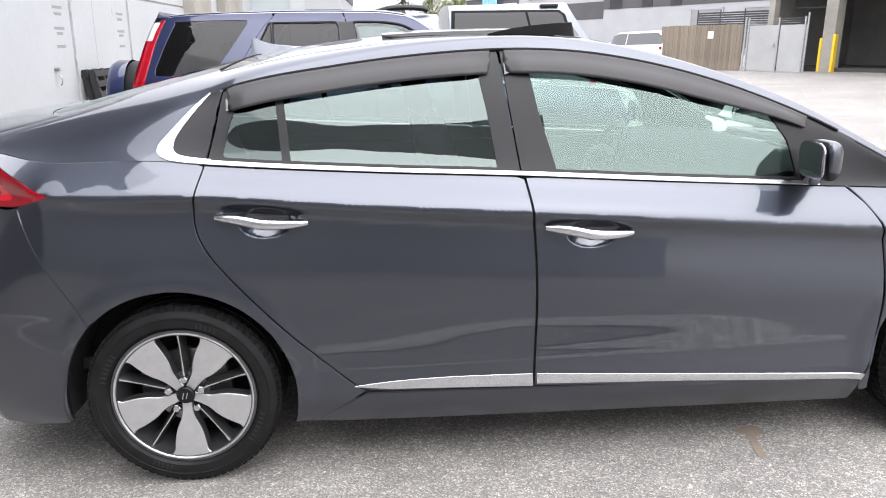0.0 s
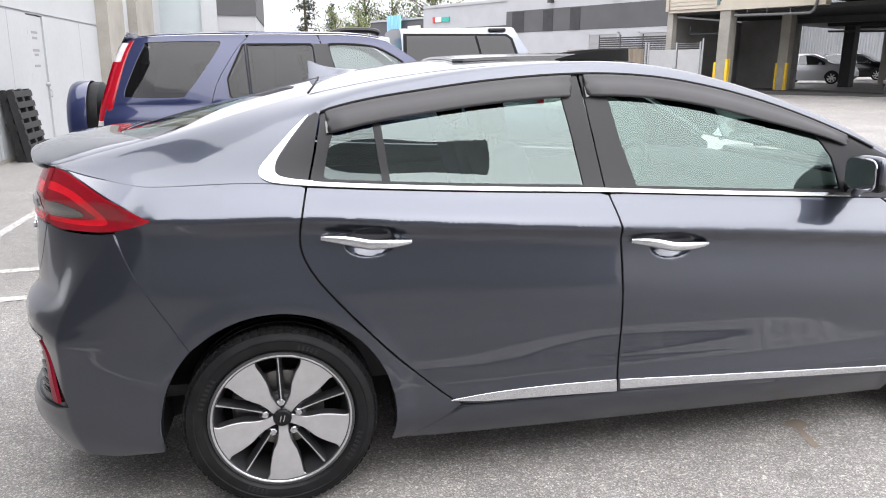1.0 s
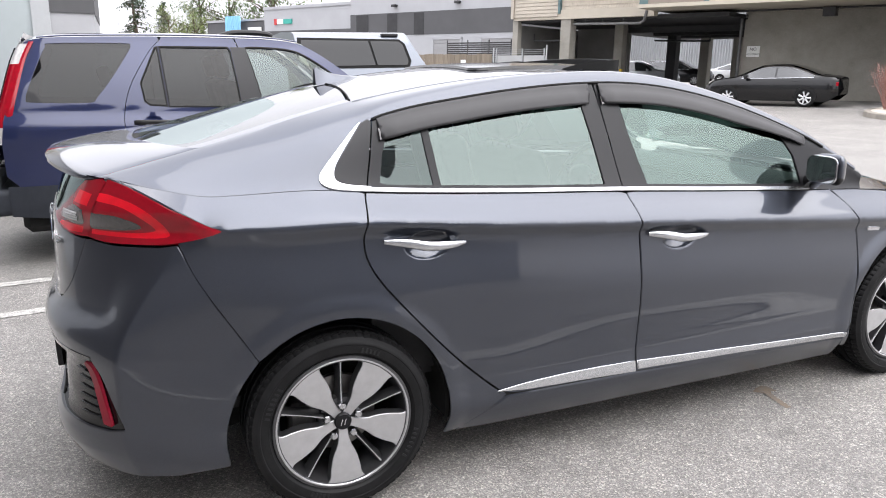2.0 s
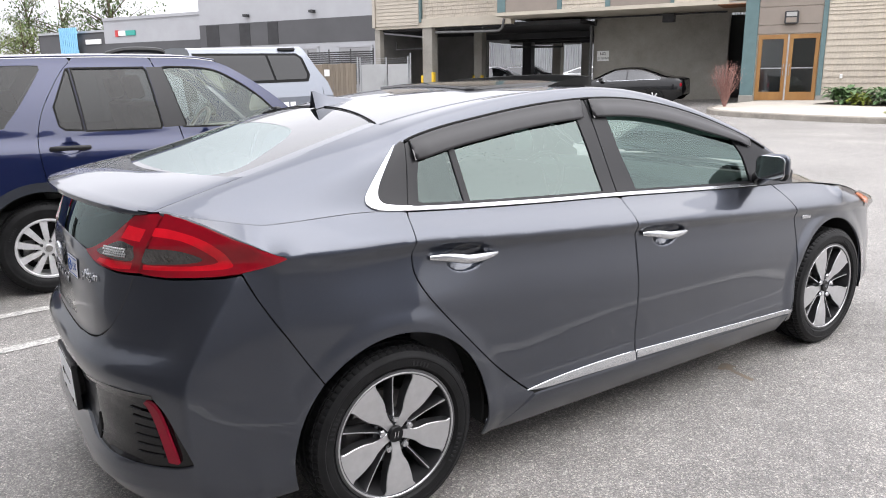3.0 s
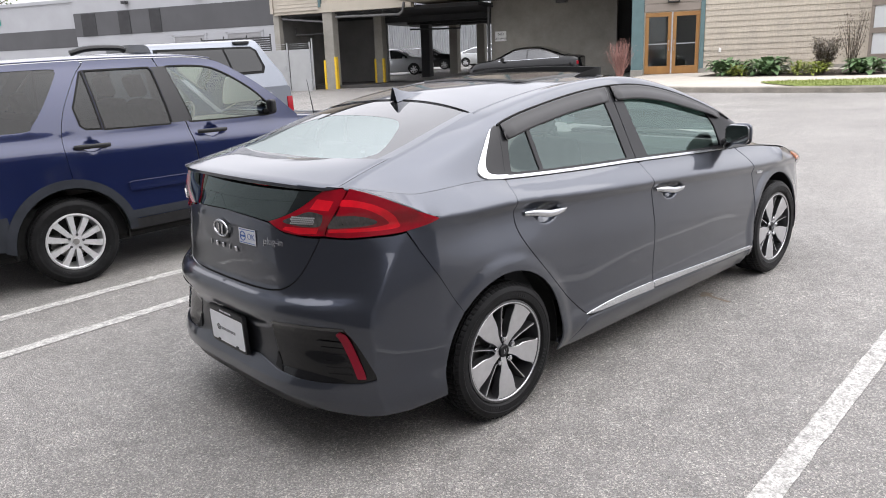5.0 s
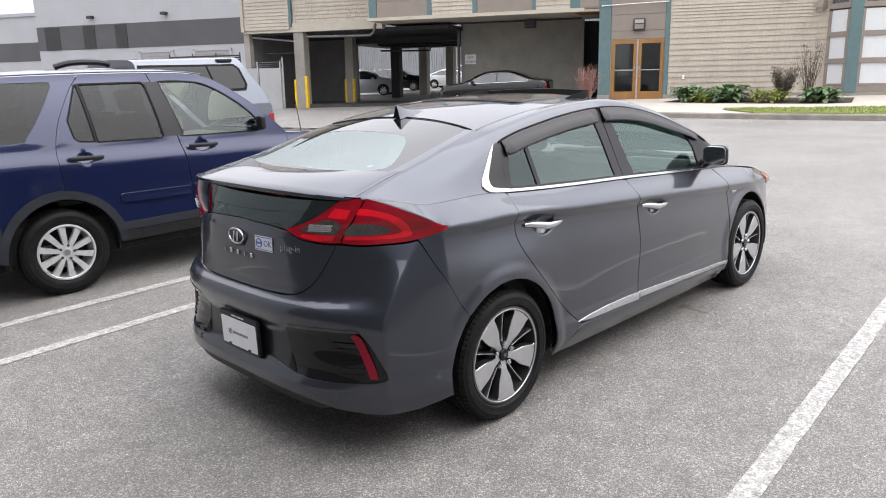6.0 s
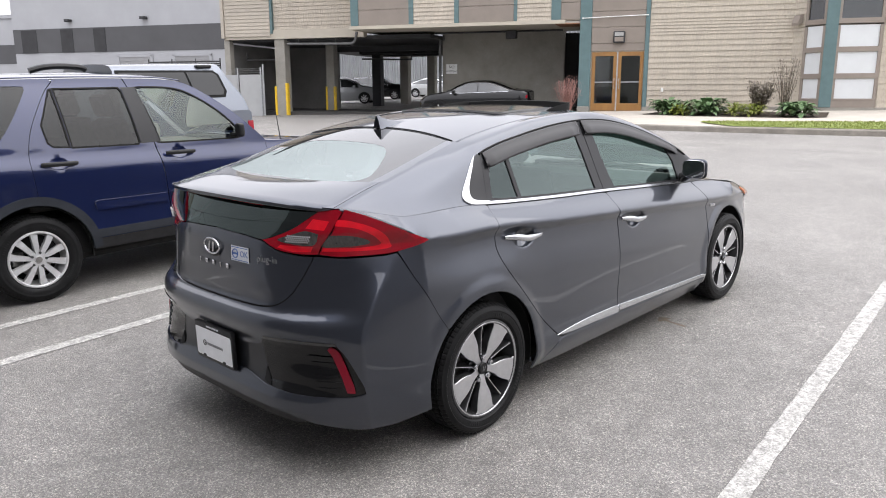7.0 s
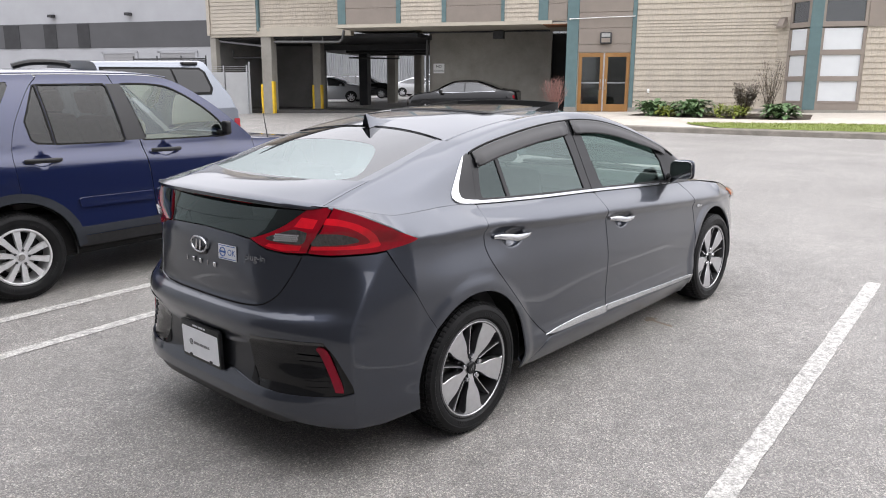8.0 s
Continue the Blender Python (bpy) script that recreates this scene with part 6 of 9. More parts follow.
M_BACKWALL = material("unseen_wall_gray", (0.11, 0.11, 0.115), 0.8, var=0.06, scale=0.8, bump=0.001, bscale=20)
M_WHITEWALL = material("white_painted_wall", (0.38, 0.392, 0.405), 0.7, var=0.04, scale=0.7, bump=0.002, bscale=25, grain=(9, 0.02))
M_PALEPANEL = material("pale_blue_gray_panel", (0.36, 0.40, 0.41), 0.6, var=0.04, scale=1)
M_ROLLDOOR = material("gray_roller_door", (0.25, 0.25, 0.255), 0.55, var=0.05, scale=2)
M_FENCEWOOD = material("weathered_fence_wood", (0.24, 0.20, 0.15), 0.9, base2=(0.15, 0.125, 0.10), scale=5, stretch=(1, 1, 0.12), island=0.18, bump=0.002, bscale=60)
M_GATE = material("gray_gate_sheet", (0.35, 0.355, 0.355), 0.6, var=0.08, scale=1.5)
M_SIGNWHITE = material("white_sign", (0.75, 0.75, 0.73), 0.5)
M_FROST = material("frosted_white_window", (0.60, 0.62, 0.63), 0.35, var=0.03, scale=3)
M_CORRUG = material("corrugated_steel_sheet", (0.30, 0.31, 0.32), 0.5, 0.3, var=0.08, scale=1)
M_DARKWALL = material("dark_wall_tone", (0.085, 0.085, 0.09), 0.8, var=0.1, scale=0.8, bump=0.002, bscale=20)
M_TEAL = material("teal_sign", (0.03, 0.30, 0.25), 0.5)
M_REDSIGN = material("red_sign", (0.45, 0.03, 0.03), 0.5)
M_SKYBLUE = material("light_blue_slats", (0.22, 0.48, 0.68), 0.6, var=0.08, scale=2)
M_PALLET = material("black_pallet_plastic", (0.012, 0.012, 0.013), 0.7, var=0.3, scale=12)
M_CABLE = material("brown_soffit_board", (0.20, 0.085, 0.035), 0.7, var=0.15, scale=4)

# ---------------------------------------------------------------- ground, lines, kerb
FALL = 0.237
# uniform scale about a point on the camera's path, fitted to its view
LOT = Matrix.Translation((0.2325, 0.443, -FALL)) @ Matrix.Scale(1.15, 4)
# the lot is level round the cars; farther off it drops to meet the view-fitted site
bm = bmesh.new()
mid = bm.verts.new((0, 2, 0))
last = None
for r in (11.0, 12, 13, 14, 15, 16, 17, 60, 900):
    ring = [bm.verts.new((r * math.cos(math.tau * k / 72), 2 + r * math.sin(math.tau * k / 72), -FALL * ease((r - 11) / 6))) for k in range(72)]
    for k in range(72):
        q = (k + 1) % 72
        bm.faces.new((mid, ring[k], ring[q]) if last is None else (last[k], ring[k], ring[q], last[q]))
    last = ring
for f in bm.faces:
    f.smooth = True
tagged(part("ground", bm, M_ASPHALT), "gray asphalt parking lot with pale stones in it", "ground", kind="structure")


def on_lot(ob):
    """Scales a thing outward from the camera's path, so that it fits the view."""
    ob.matrix_basis = LOT @ ob.matrix_basis
    return ob


def ground_line(x0, y0, x1, y1, w):
    """A painted line with worn, uneven edges."""
    bm = bmesh.new()
    d = Vector((x1 - x0, y1 - y0, 0))
    n = max(2, int(d.length / 0.05))
    a = Vector((-d.y, d.x, 0)).normalized()
    rows = []
    for i in range(n + 1):
        p = Vector((x0, y0, 0)) + d * i / n
        e0, e1 = (noise.noise(p * 9 + Vector((0, 0, 3))) * 0.006, noise.noise(p * 9 + Vector((0, 0, 9))) * 0.006)
        rows.append((bm.verts.new(p + a * (w / 2 + e0) + Vector((0, 0, 0.004))), bm.verts.new(p - a * (w / 2 + e1) + Vector((0, 0, 0.004)))))
    for r, s in zip(rows, rows[1:]):
        bm.faces.new((r[0], r[1], s[1], s[0]))
    return tagged(part("parking_line", bm, M_LINE), "worn white painted parking line on the asphalt", "road marking", "parking lines", "structure")


ground_line(-3.2, -2.25, 3.885, -1.705, 0.10)
ground_line(-3.4, 1.80, 3.75, 2.30, 0.105)
ground_line(-3.4, 2.62, 3.75, 2.92, 0.105)
ground_line(-2.62, 3.4, -2.74, 9.0, 0.10)
bm = bmesh.new()
pts = [(0.055 * (1 + 0.5 * noise.noise(Vector((math.cos(a), math.sin(a), 0)) * 1.5)) * math.cos(a), 0.035 * (1 + 0.6 * noise.noise(Vector((math.cos(a), math.sin(a), 5)) * 2)) * math.sin(a)) for a in np.linspace(0, math.tau, 25)[:-1]]
bm.faces.new([bm.verts.new((2.0 + x, -0.77 + y, 0.003)) for x, y in pts])
pts = curve([(1.99, -0.79), (1.97, -0.86), (1.955, -0.95)], 4)
for (a, b), (c, d) in zip(pts, pts[1:]):
    bm.faces.new([bm.verts.new(p) for p in ((a - 0.018, b, 0.0025), (c - 0.012, d, 0.0025), (c + 0.012, d, 0.0025), (a + 0.018, b, 0.0025))])
tagged(part("rust_stain", bm, M_RUST), "brown rust stain on the asphalt", "stain", kind="structure")

# raised pavement with a kerb in front of the cedar building
kerb_line = curve([(19.2, 11.6), (17.6, 11.0), (16.5, 9.8), (15.98, 7.6), (15.97, 5.6), (16.08, 4.15), (16.3, 2.2), (16.55, 0.5), (17.3, -4), (18.6, -12)], 6)
bm = bmesh.new()
area = [bm.verts.new((x + 0.12, y, 0.128)) for x, y in kerb_line] + [bm.verts.new(p) for p in ((40, -12, 0.13), (40, 11.6, 0.13))]
bm.faces.new(area)
bmesh.ops.recalc_face_normals(bm, faces=bm.faces)
if bm.faces[:][0].normal.z < 0:
    bmesh.ops.reverse_faces(bm, faces=bm.faces[:])
tagged(on_lot(part("pavement", bm, M_WALK)), "pale concrete pavement in front of the building", "pavement", kind="structure")
bm = bmesh.new()
rows = []
for i, (x, y) in enumerate(kerb_line):
    p, q = Vector(kerb_line[max(0, i - 1)]), Vector(kerb_line[min(len(kerb_line) - 1, i + 1)])
    t = (q - p).normalized()
    nn = Vector((t.y, -t.x))
    if nn.x > 0:
        nn = -nn
    rows.append([bm.verts.new((x + nn.x * o, y + nn.y * o, z)) for o, z in ((0.02, -0.02), (0.0, 0.115), (-0.02, 0.135), (-0.15, 0.140), (-0.15, 0.10))])
for a, b in zip(rows, rows[1:]):
    for k in range(4):
        bm.faces.new((a[k], a[k + 1], b[k + 1], b[k]))
bmesh.ops.recalc_face_normals(bm, faces=bm.faces)
tagged(on_lot(part("kerb", bm, M_KERB, smooth=30)), "worn concrete kerb along the pavement", "kerb", kind="structure")
bm = bmesh.new()
lawn = curve([(16.18, 4.5), (17.0, 5.6), (17.6, 5.9), (18.1, 4.4), (18.6, 3.0), (19.3, 0.6), (20.5, -3.5)], 5) + [(17.4, -4.0), (16.72, 0.5), (16.46, 2.2), (16.24, 4.1)]
bm.faces.new([bm.verts.new((x, y, 0.150)) for x, y in lawn])
if bm.faces[:][0].normal.z < 0:
    bmesh.ops.reverse_faces(bm, faces=bm.faces[:])
tagged(on_lot(part("lawn", bm, M_GRASS)), "narrow strip of green lawn beside the kerb", "lawn", kind="structure")
vs, fs = [], []
for i in range(14000):
    x, y = random.uniform(16.1, 20.5), random.uniform(-3.8, 5.9)
    if not inside(np.array([x]), np.array([y]), lawn)[0]:
        continue
    a, h = random.uniform(0, math.tau), random.uniform(0.02, 0.055)
    c, s = math.cos(a) * 0.012, math.sin(a) * 0.012
    k = len(vs)
    vs += [(x - c, y - s, 0.149), (x + c, y + s, 0.149), (x + random.uniform(-0.03, 0.03), y + random.uniform(-0.03, 0.03), 0.149 + h)]
    fs.append((k, k + 1, k + 2))
me = bpy.data.meshes.new("grass")
me.from_pydata(vs, [], fs)
tagged(on_lot(link("grass", me, M_BLADE)), "short green grass on the strip of lawn", "grass", kind="stuff")

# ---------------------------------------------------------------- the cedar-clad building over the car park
# the tilt, scales and shifts below are fitted to the camera's view
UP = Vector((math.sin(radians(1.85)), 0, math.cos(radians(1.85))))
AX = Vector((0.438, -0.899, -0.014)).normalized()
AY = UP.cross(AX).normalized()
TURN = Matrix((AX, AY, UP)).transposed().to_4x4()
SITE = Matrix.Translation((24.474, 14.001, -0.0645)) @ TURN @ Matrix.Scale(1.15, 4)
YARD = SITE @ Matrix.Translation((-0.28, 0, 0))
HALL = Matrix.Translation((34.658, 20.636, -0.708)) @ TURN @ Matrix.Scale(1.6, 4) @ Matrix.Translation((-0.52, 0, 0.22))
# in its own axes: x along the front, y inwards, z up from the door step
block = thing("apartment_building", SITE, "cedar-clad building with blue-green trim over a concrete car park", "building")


def slab(name, ma, x0, x1, y0, y1, z0, z1, parent=block, bevel=0.0, label=""):
    bm = bmesh.new()
    box(bm, x0, x1, y0, y1, z0, z1, bevel)
    return part(name, bm, ma, parent, label)


def courses(parent, x0, x1, z0, z1, y, step, shingled, ma, name):
    """Rows of overlapping boards or shingles on a wall that faces -y."""
    z, k = z0, 0
    while z < z1 - 0.02:
        h = step(z) if callable(step) else step
        h = min(h, z1 - z)
        bm = bmesh.new()
        x = x0
        while x < x1 - 0.01:
            w = random.uniform(0.09, 0.24) if shingled else min(x1 - x, 3.6)
            w = min(w, x1 - x)
            g = 0.0014 if shingled else 0.001
            o = random.uniform(-0.002, 0.002) if shingled else 0.0
            dz = random.uniform(-0.003, 0.003) if shingled else 0.0
            q = [(x + g, y - 0.034 + o, z + dz), (x + w - g, y - 0.034 + o, z + dz), (x + w - g, y - 0.006, z + h + 0.01), (x + g, y - 0.006, z + h + 0.01),
                 (x + g, y, z + dz), (x + w - g, y, z + dz), (x + w - g, y, z + h + 0.01), (x + g, y, z + h + 0.01)]
            v = [bm.verts.new(p) for p in q]
            for f in ((0, 1, 2, 3), (0, 4, 5, 1), (0, 3, 7, 4), (1, 5, 6, 2)):
                bm.faces.new([v[i] for i in f])
            x += w
        bmesh.ops.recalc_face_normals(bm, faces=bm.faces)
        part(name, bm, ma, parent)
        z += h
        k += 1


ROOF_Z = 7.2
# walls behind the cladding
slab("wall", M_SHINGLE, -0.45, 14.0, 0.0, 0.25, -0.6, ROOF_Z)
slab("wall", M_SHINGLE, -15.95, -9.33, 1.32, 1.55, 3.10, ROOF_Z)
slab("wall", M_SHINGLE, -9.33, -0.45, 0.0, 0.25, 3.16, ROOF_Z)
slab("wall", M_SHINGLE, -9.33, -9.15, 0.25, 1.6, 3.16, ROOF_Z)
slab("roof", M_DARKWALL, -15.9, 14.2, -0.3, 14.0, ROOF_Z, ROOF_Z + 0.3)
# front of the projecting floor: trims and panels
TR = "trim_board"
for a, b in ((-9.33, -9.01), (-6.93, -6.75), (-5.13, -4.96), (-2.87, -2.75), (-1.50, -1.16)):
    slab(TR, M_TRIMBLUE, a, b, -0.055, 0.0, 3.19, ROOF_Z)
for a, b in ((-9.01, -6.93), (-4.96, -2.87), (-1.16, -0.47)):
    for z0, z1 in ((3.19, 3.76), (3.775, 4.35), (4.365, 5.2), (5.215, 6.2)):
        slab("panel", M_TAUPE, a + 0.004, b - 0.004, -0.030, 0.0, z0, z1, bevel=0.004)
for a, b in ((-6.75, -5.13), (-2.75, -1.50)):
    courses(block, a, b, 3.19, 4.7, 0.0, 0.15, True, M_SHINGLE, "shingle_course")
slab("fascia", M_BEAM, -9.40, -1.0, -0.065, 0.02, 3.06, 3.185)
slab("soffit", M_BEAM, -9.4, -0.45, 0.02, 3.5, 3.06, 3.12)
slab("soffit_board", M_CABLE, -1.35, -0.46, -0.02, 1.2, 3.035, 3.062)
# entrance: post, panels, oak doors, lamp, conduit
slab("corner_post", M_TRIMBLUE, -0.46, -0.05, -0.07, 0.30, 0.14, ROOF_Z, bevel=0.006)
slab("post_foot", M_CONCRETE, -0.48, -0.03, -0.09, 0.32, -0.5, 0.15, bevel=0.01)
slab("post", M_TRIMBLUE, 1.80, 1.94, -0.06, 0.02, 0.12, ROOF_Z, bevel=0.005)
for z0, z1 in ((2.07, 2.33), (2.345, 2.88), (2.895, 3.42), (3.435, 3.95), (3.965, 4.6)):
    slab("panel", M_TAUPE, -0.045, 1.795, -0.035, 0.0, z0, z1, bevel=0.004)
bm = bmesh.new()
tube(bm, [(-0.36, -0.10, 3.21), (0.6, -0.10, 3.235), (1.76, -0.10, 3.26), (1.88, -0.10, 3.26)], 0.016, 8)
tube(bm, [(-0.36, -0.10, 3.21), (-0.36, -0.02, 3.21)], 0.03, 8)
part("conduit", bm, M_SIGNWHITE, block, "white conduit pipe", smooth=True)
door = new("entrance_door")
door.parent = block
door["label"] = "double oak entrance door with glass"
for x0 in (0.0, 0.91):
    bm = bmesh.new()
    for a, b, c, d in ((0, 0.87, 1.90, 2.04), (0, 0.87, 0.0, 0.26), (0, 0.12, 0.26, 1.90), (0.75, 0.87, 0.26, 1.90)):
        box(bm, x0 + a, x0 + b, -0.045, 0.01, c, d, 0.006)
    part("door_leaf", bm, M_OAK, door)
    slab("door_glass", M_PANE, x0 + 0.12, x0 + 0.75, -0.016, -0.010, 0.26, 1.90, parent=door, label="door glass")
    bm = bmesh.new()
    xx = x0 + (0.80 if x0 == 0 else 0.06)
    tube(bm, [(xx, -0.05, 0.78), (xx, -0.10, 0.80), (xx, -0.10, 1.10), (xx, -0.05, 1.12)], 0.014, 8)
    box(bm, x0 + 0.12, x0 + 0.75, -0.03, -0.02, 0.985, 1.02)
    part("door_pull", bm, M_DULLSTEEL, door, "steel pull and push bar", smooth=True)
slab("door_mullion", M_DULLSTEEL, 0.865, 0.915, -0.05, 0.0, 0.0, 2.05, parent=door)
# plain sheet behind the glass, with the lobby's dimness put into its colour
slab("door_backing", M_DIMROOM, 0.0, 1.78, 0.04, 0.06, 0.0, 2.05, parent=door)
bm = bmesh.new()
box(bm, 0.72, 1.12, -0.17, -0.03, 2.34, 2.74, 0.03)
part("wall_lamp", bm, M_DARKSTEEL, block, "dark bulkhead wall lamp with a cage")
slab("lamp_lens", M_PALE, 0.77, 1.07, -0.176, -0.168, 2.58, 2.70, parent=block)
slab("lamp_lens", M_TAUPE, 0.77, 1.07, -0.176, -0.168, 2.39, 2.54, parent=block)
# cedar wall right of the door
def step(z):
    return 0.105 if 2.42 < z < 3.05 else 0.187


slab("plinth", M_CONCRETE, 1.8, 6.54, -0.06, 0.0, -0.6, 0.16, bevel=0.01)
courses(block, 1.95, 6.52, 0.16, 4.4, 0.0, step, True, M_SHINGLE, "shingle_course")
bm = bmesh.new()
box(bm, 2.42, 2.50, -0.07, -0.02, 0.66, 0.80, 0.01)
part("tap_box", bm, M_SIGNWHITE, block, "small white outlet box")
# bay with frosted windows
bay = new("bay_window")
bay.parent = block
bay["label"] = "bay of brown-framed windows with white blinds"


def turned(x0, y0, x1, y1):
    """Axes of a wall that runs from one point to the other, facing out."""
    ex = Vector((x1 - x0, y1 - y0, 0)).normalized()
    ez = Vector((0, 0, 1))
    return Matrix.Translation((x0, y0, 0)) @ Matrix((ex, ez.cross(ex), ez)).transposed().to_4x4()


def bay_face(m, w, cols, name):
    def b(nm, ma, *a, bevel=0.0):
        bm = bmesh.new()
        box(bm, *a, bevel, m=m)
        return part(nm, bm, ma, bay)
    b("window_frame", M_TAUPE, 0, w, -0.05, 0.0, 0.16, 0.40, bevel=0.004)
    rows = ((0.44, 1.06), (1.22, 1.88), (2.04, 2.70), (2.90, 3.60), (3.7, 4.6))
    for i, (z0, z1) in enumerate(rows):
        b("window_rail", M_TAUPE, 0, w, -0.06, 0.0, z0 - 0.16 if i else z0 - 0.06, z0, bevel=0.004)
        b("window_stile", M_TAUPE, 0, 0.09, -0.058, 0.0, z0, z1, bevel=0.003)
        b("window_stile", M_TAUPE, w - 0.09, w, -0.058, 0.0, z0, z1, bevel=0.003)
        if i < 3:
            b("frosted_pane", M_FROST, 0.09, w - 0.09, -0.014, 0.02, z0, z1)
            continue
        else:
            # dark sheet in place of an unlit room behind the pane
            b("dark_room_sheet", M_DARKIN, 0.09, w - 0.09, 0.05, 0.07, z0, z1)
        b("pane", M_PANE, 0.09, w - 0.09, -0.012, -0.006, z0, z1)
    b("window_rail", M_TAUPE, 0, w, -0.06, 0.0, 4.6, 7.0)


YB = -0.85
mret = turned(6.52, 0.0, 6.84, -0.30)
bm = bmesh.new()
box(bm, 0, 0.41, 0.0, 0.1, -0.6, 7.0, m=mret)
z = 0.16
while z < 4.4:
    h = step(z)
    q = [bm.verts.new(mret @ Vector(p)) for p in ((0, -0.026, z), (0.41, -0.026, z), (0.41, -0.006, z + h), (0, -0.006, z + h), (0, 0, z), (0.41, 0, z))]
    bm.faces.new((q[0], q[1], q[2], q[3]))
    bm.faces.new((q[0], q[4], q[5], q[1]))
    z += h
part("bay_return", bm, M_SHINGLE, bay)
m1 = turned(6.84, -0.30, 7.36, YB)
bay_face(m1, math.hypot(0.52, YB + 0.30), 1, "side")
slab("bay_post", M_TRIMBLUE, 7.32, 7.68, YB - 0.07, YB + 0.2, 0.16, 7.0, parent=bay, bevel=0.006)
m2 = turned(7.66, YB, 8.95, YB)
bay_face(m2, 1.29, 1, "front")
slab("bay_foot", M_CONCRETE, 6.80, 9.0, YB + 0.02, 0.0, -0.7, 0.16, parent=bay)
slab("bay_foot", M_CONCRETE, 7.3, 14.0, YB - 0.05, 0.0, -0.7, 0.16, parent=bay, bevel=0.01)
slab("bay_wall", M_SHINGLE, 8.95, 14.0, YB, 0.0, 0.1, 7.0, parent=bay)
courses(bay, 8.97, 13.9, 0.16, 2.72, YB, step, True, M_SHINGLE, "shingle_course")
slab("panel", M_TAUPE, 8.97, 13.9, YB - 0.03, YB, 2.74, 5.0, parent=bay)
bm = bmesh.new()
prism(bm, [(0, 0), (-0.26, -0.10), (-0.28, -0.02), (-0.16, 0.22), (0, 0.26)], 0, 0.22, lambda a, b, d: mret @ Vector((0.10 + d, a, 2.85 + b)))
part("vent_hood", bm, M_TAUPE, bay, "vent hood")
# left part over the ramp: beam, columns, lap siding
slab("beam", M_BEAM, -15.85, -9.35, 1.24, 1.60, 2.88, 3.24)
courses(block, -13.45, -9.35, 3.24, 5.2, 1.32, 0.155, True, M_SHINGLE, "shingle_course")
courses(block, -15.80, -13.61, 3.00, 5.2, 1.22, 0.145, False, M_LAP, "lap_board")
slab(TR, M_TRIMBLUE, -13.59, -13.49, 1.18, 1.32, 3.10, 6.8)
slab(TR, M_LAP, -15.95, -15.81, 1.14, 1.40, 2.95, 6.8)


def column(x0, x1, y0, y1, z0=-0.9, z1=2.76, guards=True, ma=None):
    col = slab("column", ma or M_CONCRETE, x0, x1, y0, y1, z0, z1, bevel=0.02)
    if guards:
        for a in (x0 - 0.07, x1 - 0.03):
            bm = bmesh.new()
            box(bm, a, a + 0.10, y0 - 0.03, y0 + 0.16, -0.30, 0.92 if a < x0 else 1.05, 0.01)
            part("corner_guard", bm, M_YELLOW, block, "yellow corner guard")
    return col


column(-13.50, -13.02, 1.30, 1.78, z1=2.9)
slab("column", M_CONCRETE, -15.95, -15.68, 1.32, 1.62, -0.9, 3.0)

# ---------------------------------------------------------------- the blue sport utility vehicle in the next bay: rear axle at its own x = 0
SUV_M = Matrix.Translation((-0.618, 3.957, 0)) @ pose(0, 0, 0, 0, 0, 1.2)
suv = thing("utility_vehicle", SUV_M, "dark blue sport utility vehicle with gray cladding parked beside the hatchback", "car")
SR = 0.338
s_half = spline((-0.87, 0.80), (-0.6, 0.845), (-0.2, 0.865), (0.5, 0.875), (1.5, 0.878), (2.3, 0.872), (2.9, 0.84), (3.3, 0.70))
s_top = spline((-0.62, 0.55), (-0.4, 0.592), (0.3, 0.615), (1.1, 0.62), (1.6, 0.63), (2.1, 0.70))
s_beltz = spline((-0.8, 1.20), (-0.1, 1.175), (0.5, 1.150), (1.2, 1.125), (2.1, 1.09), (2.7, 1.06), (3.2, 0.98))
s_roofz = spline((-0.66, 1.60), (-0.55, 1.672), (-0.3, 1.695), (0.3, 1.700), (0.9, 1.690), (1.35, 1.665), (1.5, 1.63), (1.7, 1.505), (1.9, 1.340), (2.03, 1.215), (2.16, 1.095))


def suv_side(x, z):
    w, zb = s_half(x), s_beltz(x)
    if z > zb:
        t = (z - zb) / 0.5
        return (x, -(lerp(w - 0.055, s_top(x), t) + 0.02 * math.sin(math.pi * min(1, t))), z)
    d = zb - z
    y = w - 0.055 * (1 - ease(d / 0.16)) - 0.010 * ease((d - 0.20) / 0.2) - 0.02 * ease((0.5 - z) / 0.2)
    for hx in (0.24, 1.248):
        r = ((x - hx) / 0.075) ** 2 + ((z - 1.055) / 0.05) ** 2
        if r < 1:
            y -= 0.024 * (1 - r) ** 1.2
    return (x, -y, z)


S_R = seg([(0.355, 1.674), (0.29, 1.612), (0.222, 1.522), (0.118, 1.358), (0.061, 1.217), (0.036, 1.09), (0.036, 1.00), (0.048, 0.86), (0.056, 0.80)], 4)
S_B = seg([(0.935, 1.681), (0.962, 1.59), (0.992, 1.448), (1.025, 1.283), (1.047, 1.145), (1.068, 1.007), (1.089, 0.837), (1.102, 0.636), (1.106, 0.42)], 4)
S_F = [(2.155, 1.087), (2.15, 0.80), (2.11, 0.42)]


def suv_roof(x0, x1, n=20):
    return [(x, s_roofz(x)) for x in np.linspace(x0, x1, n)]


def flare(r, a0, a1, cx=0.0, n=24):
    return [(cx + r * math.cos(radians(lerp(a0, a1, i / n))), SR + r * math.sin(radians(lerp(a0, a1, i / n)))) for i in range(n + 1)]


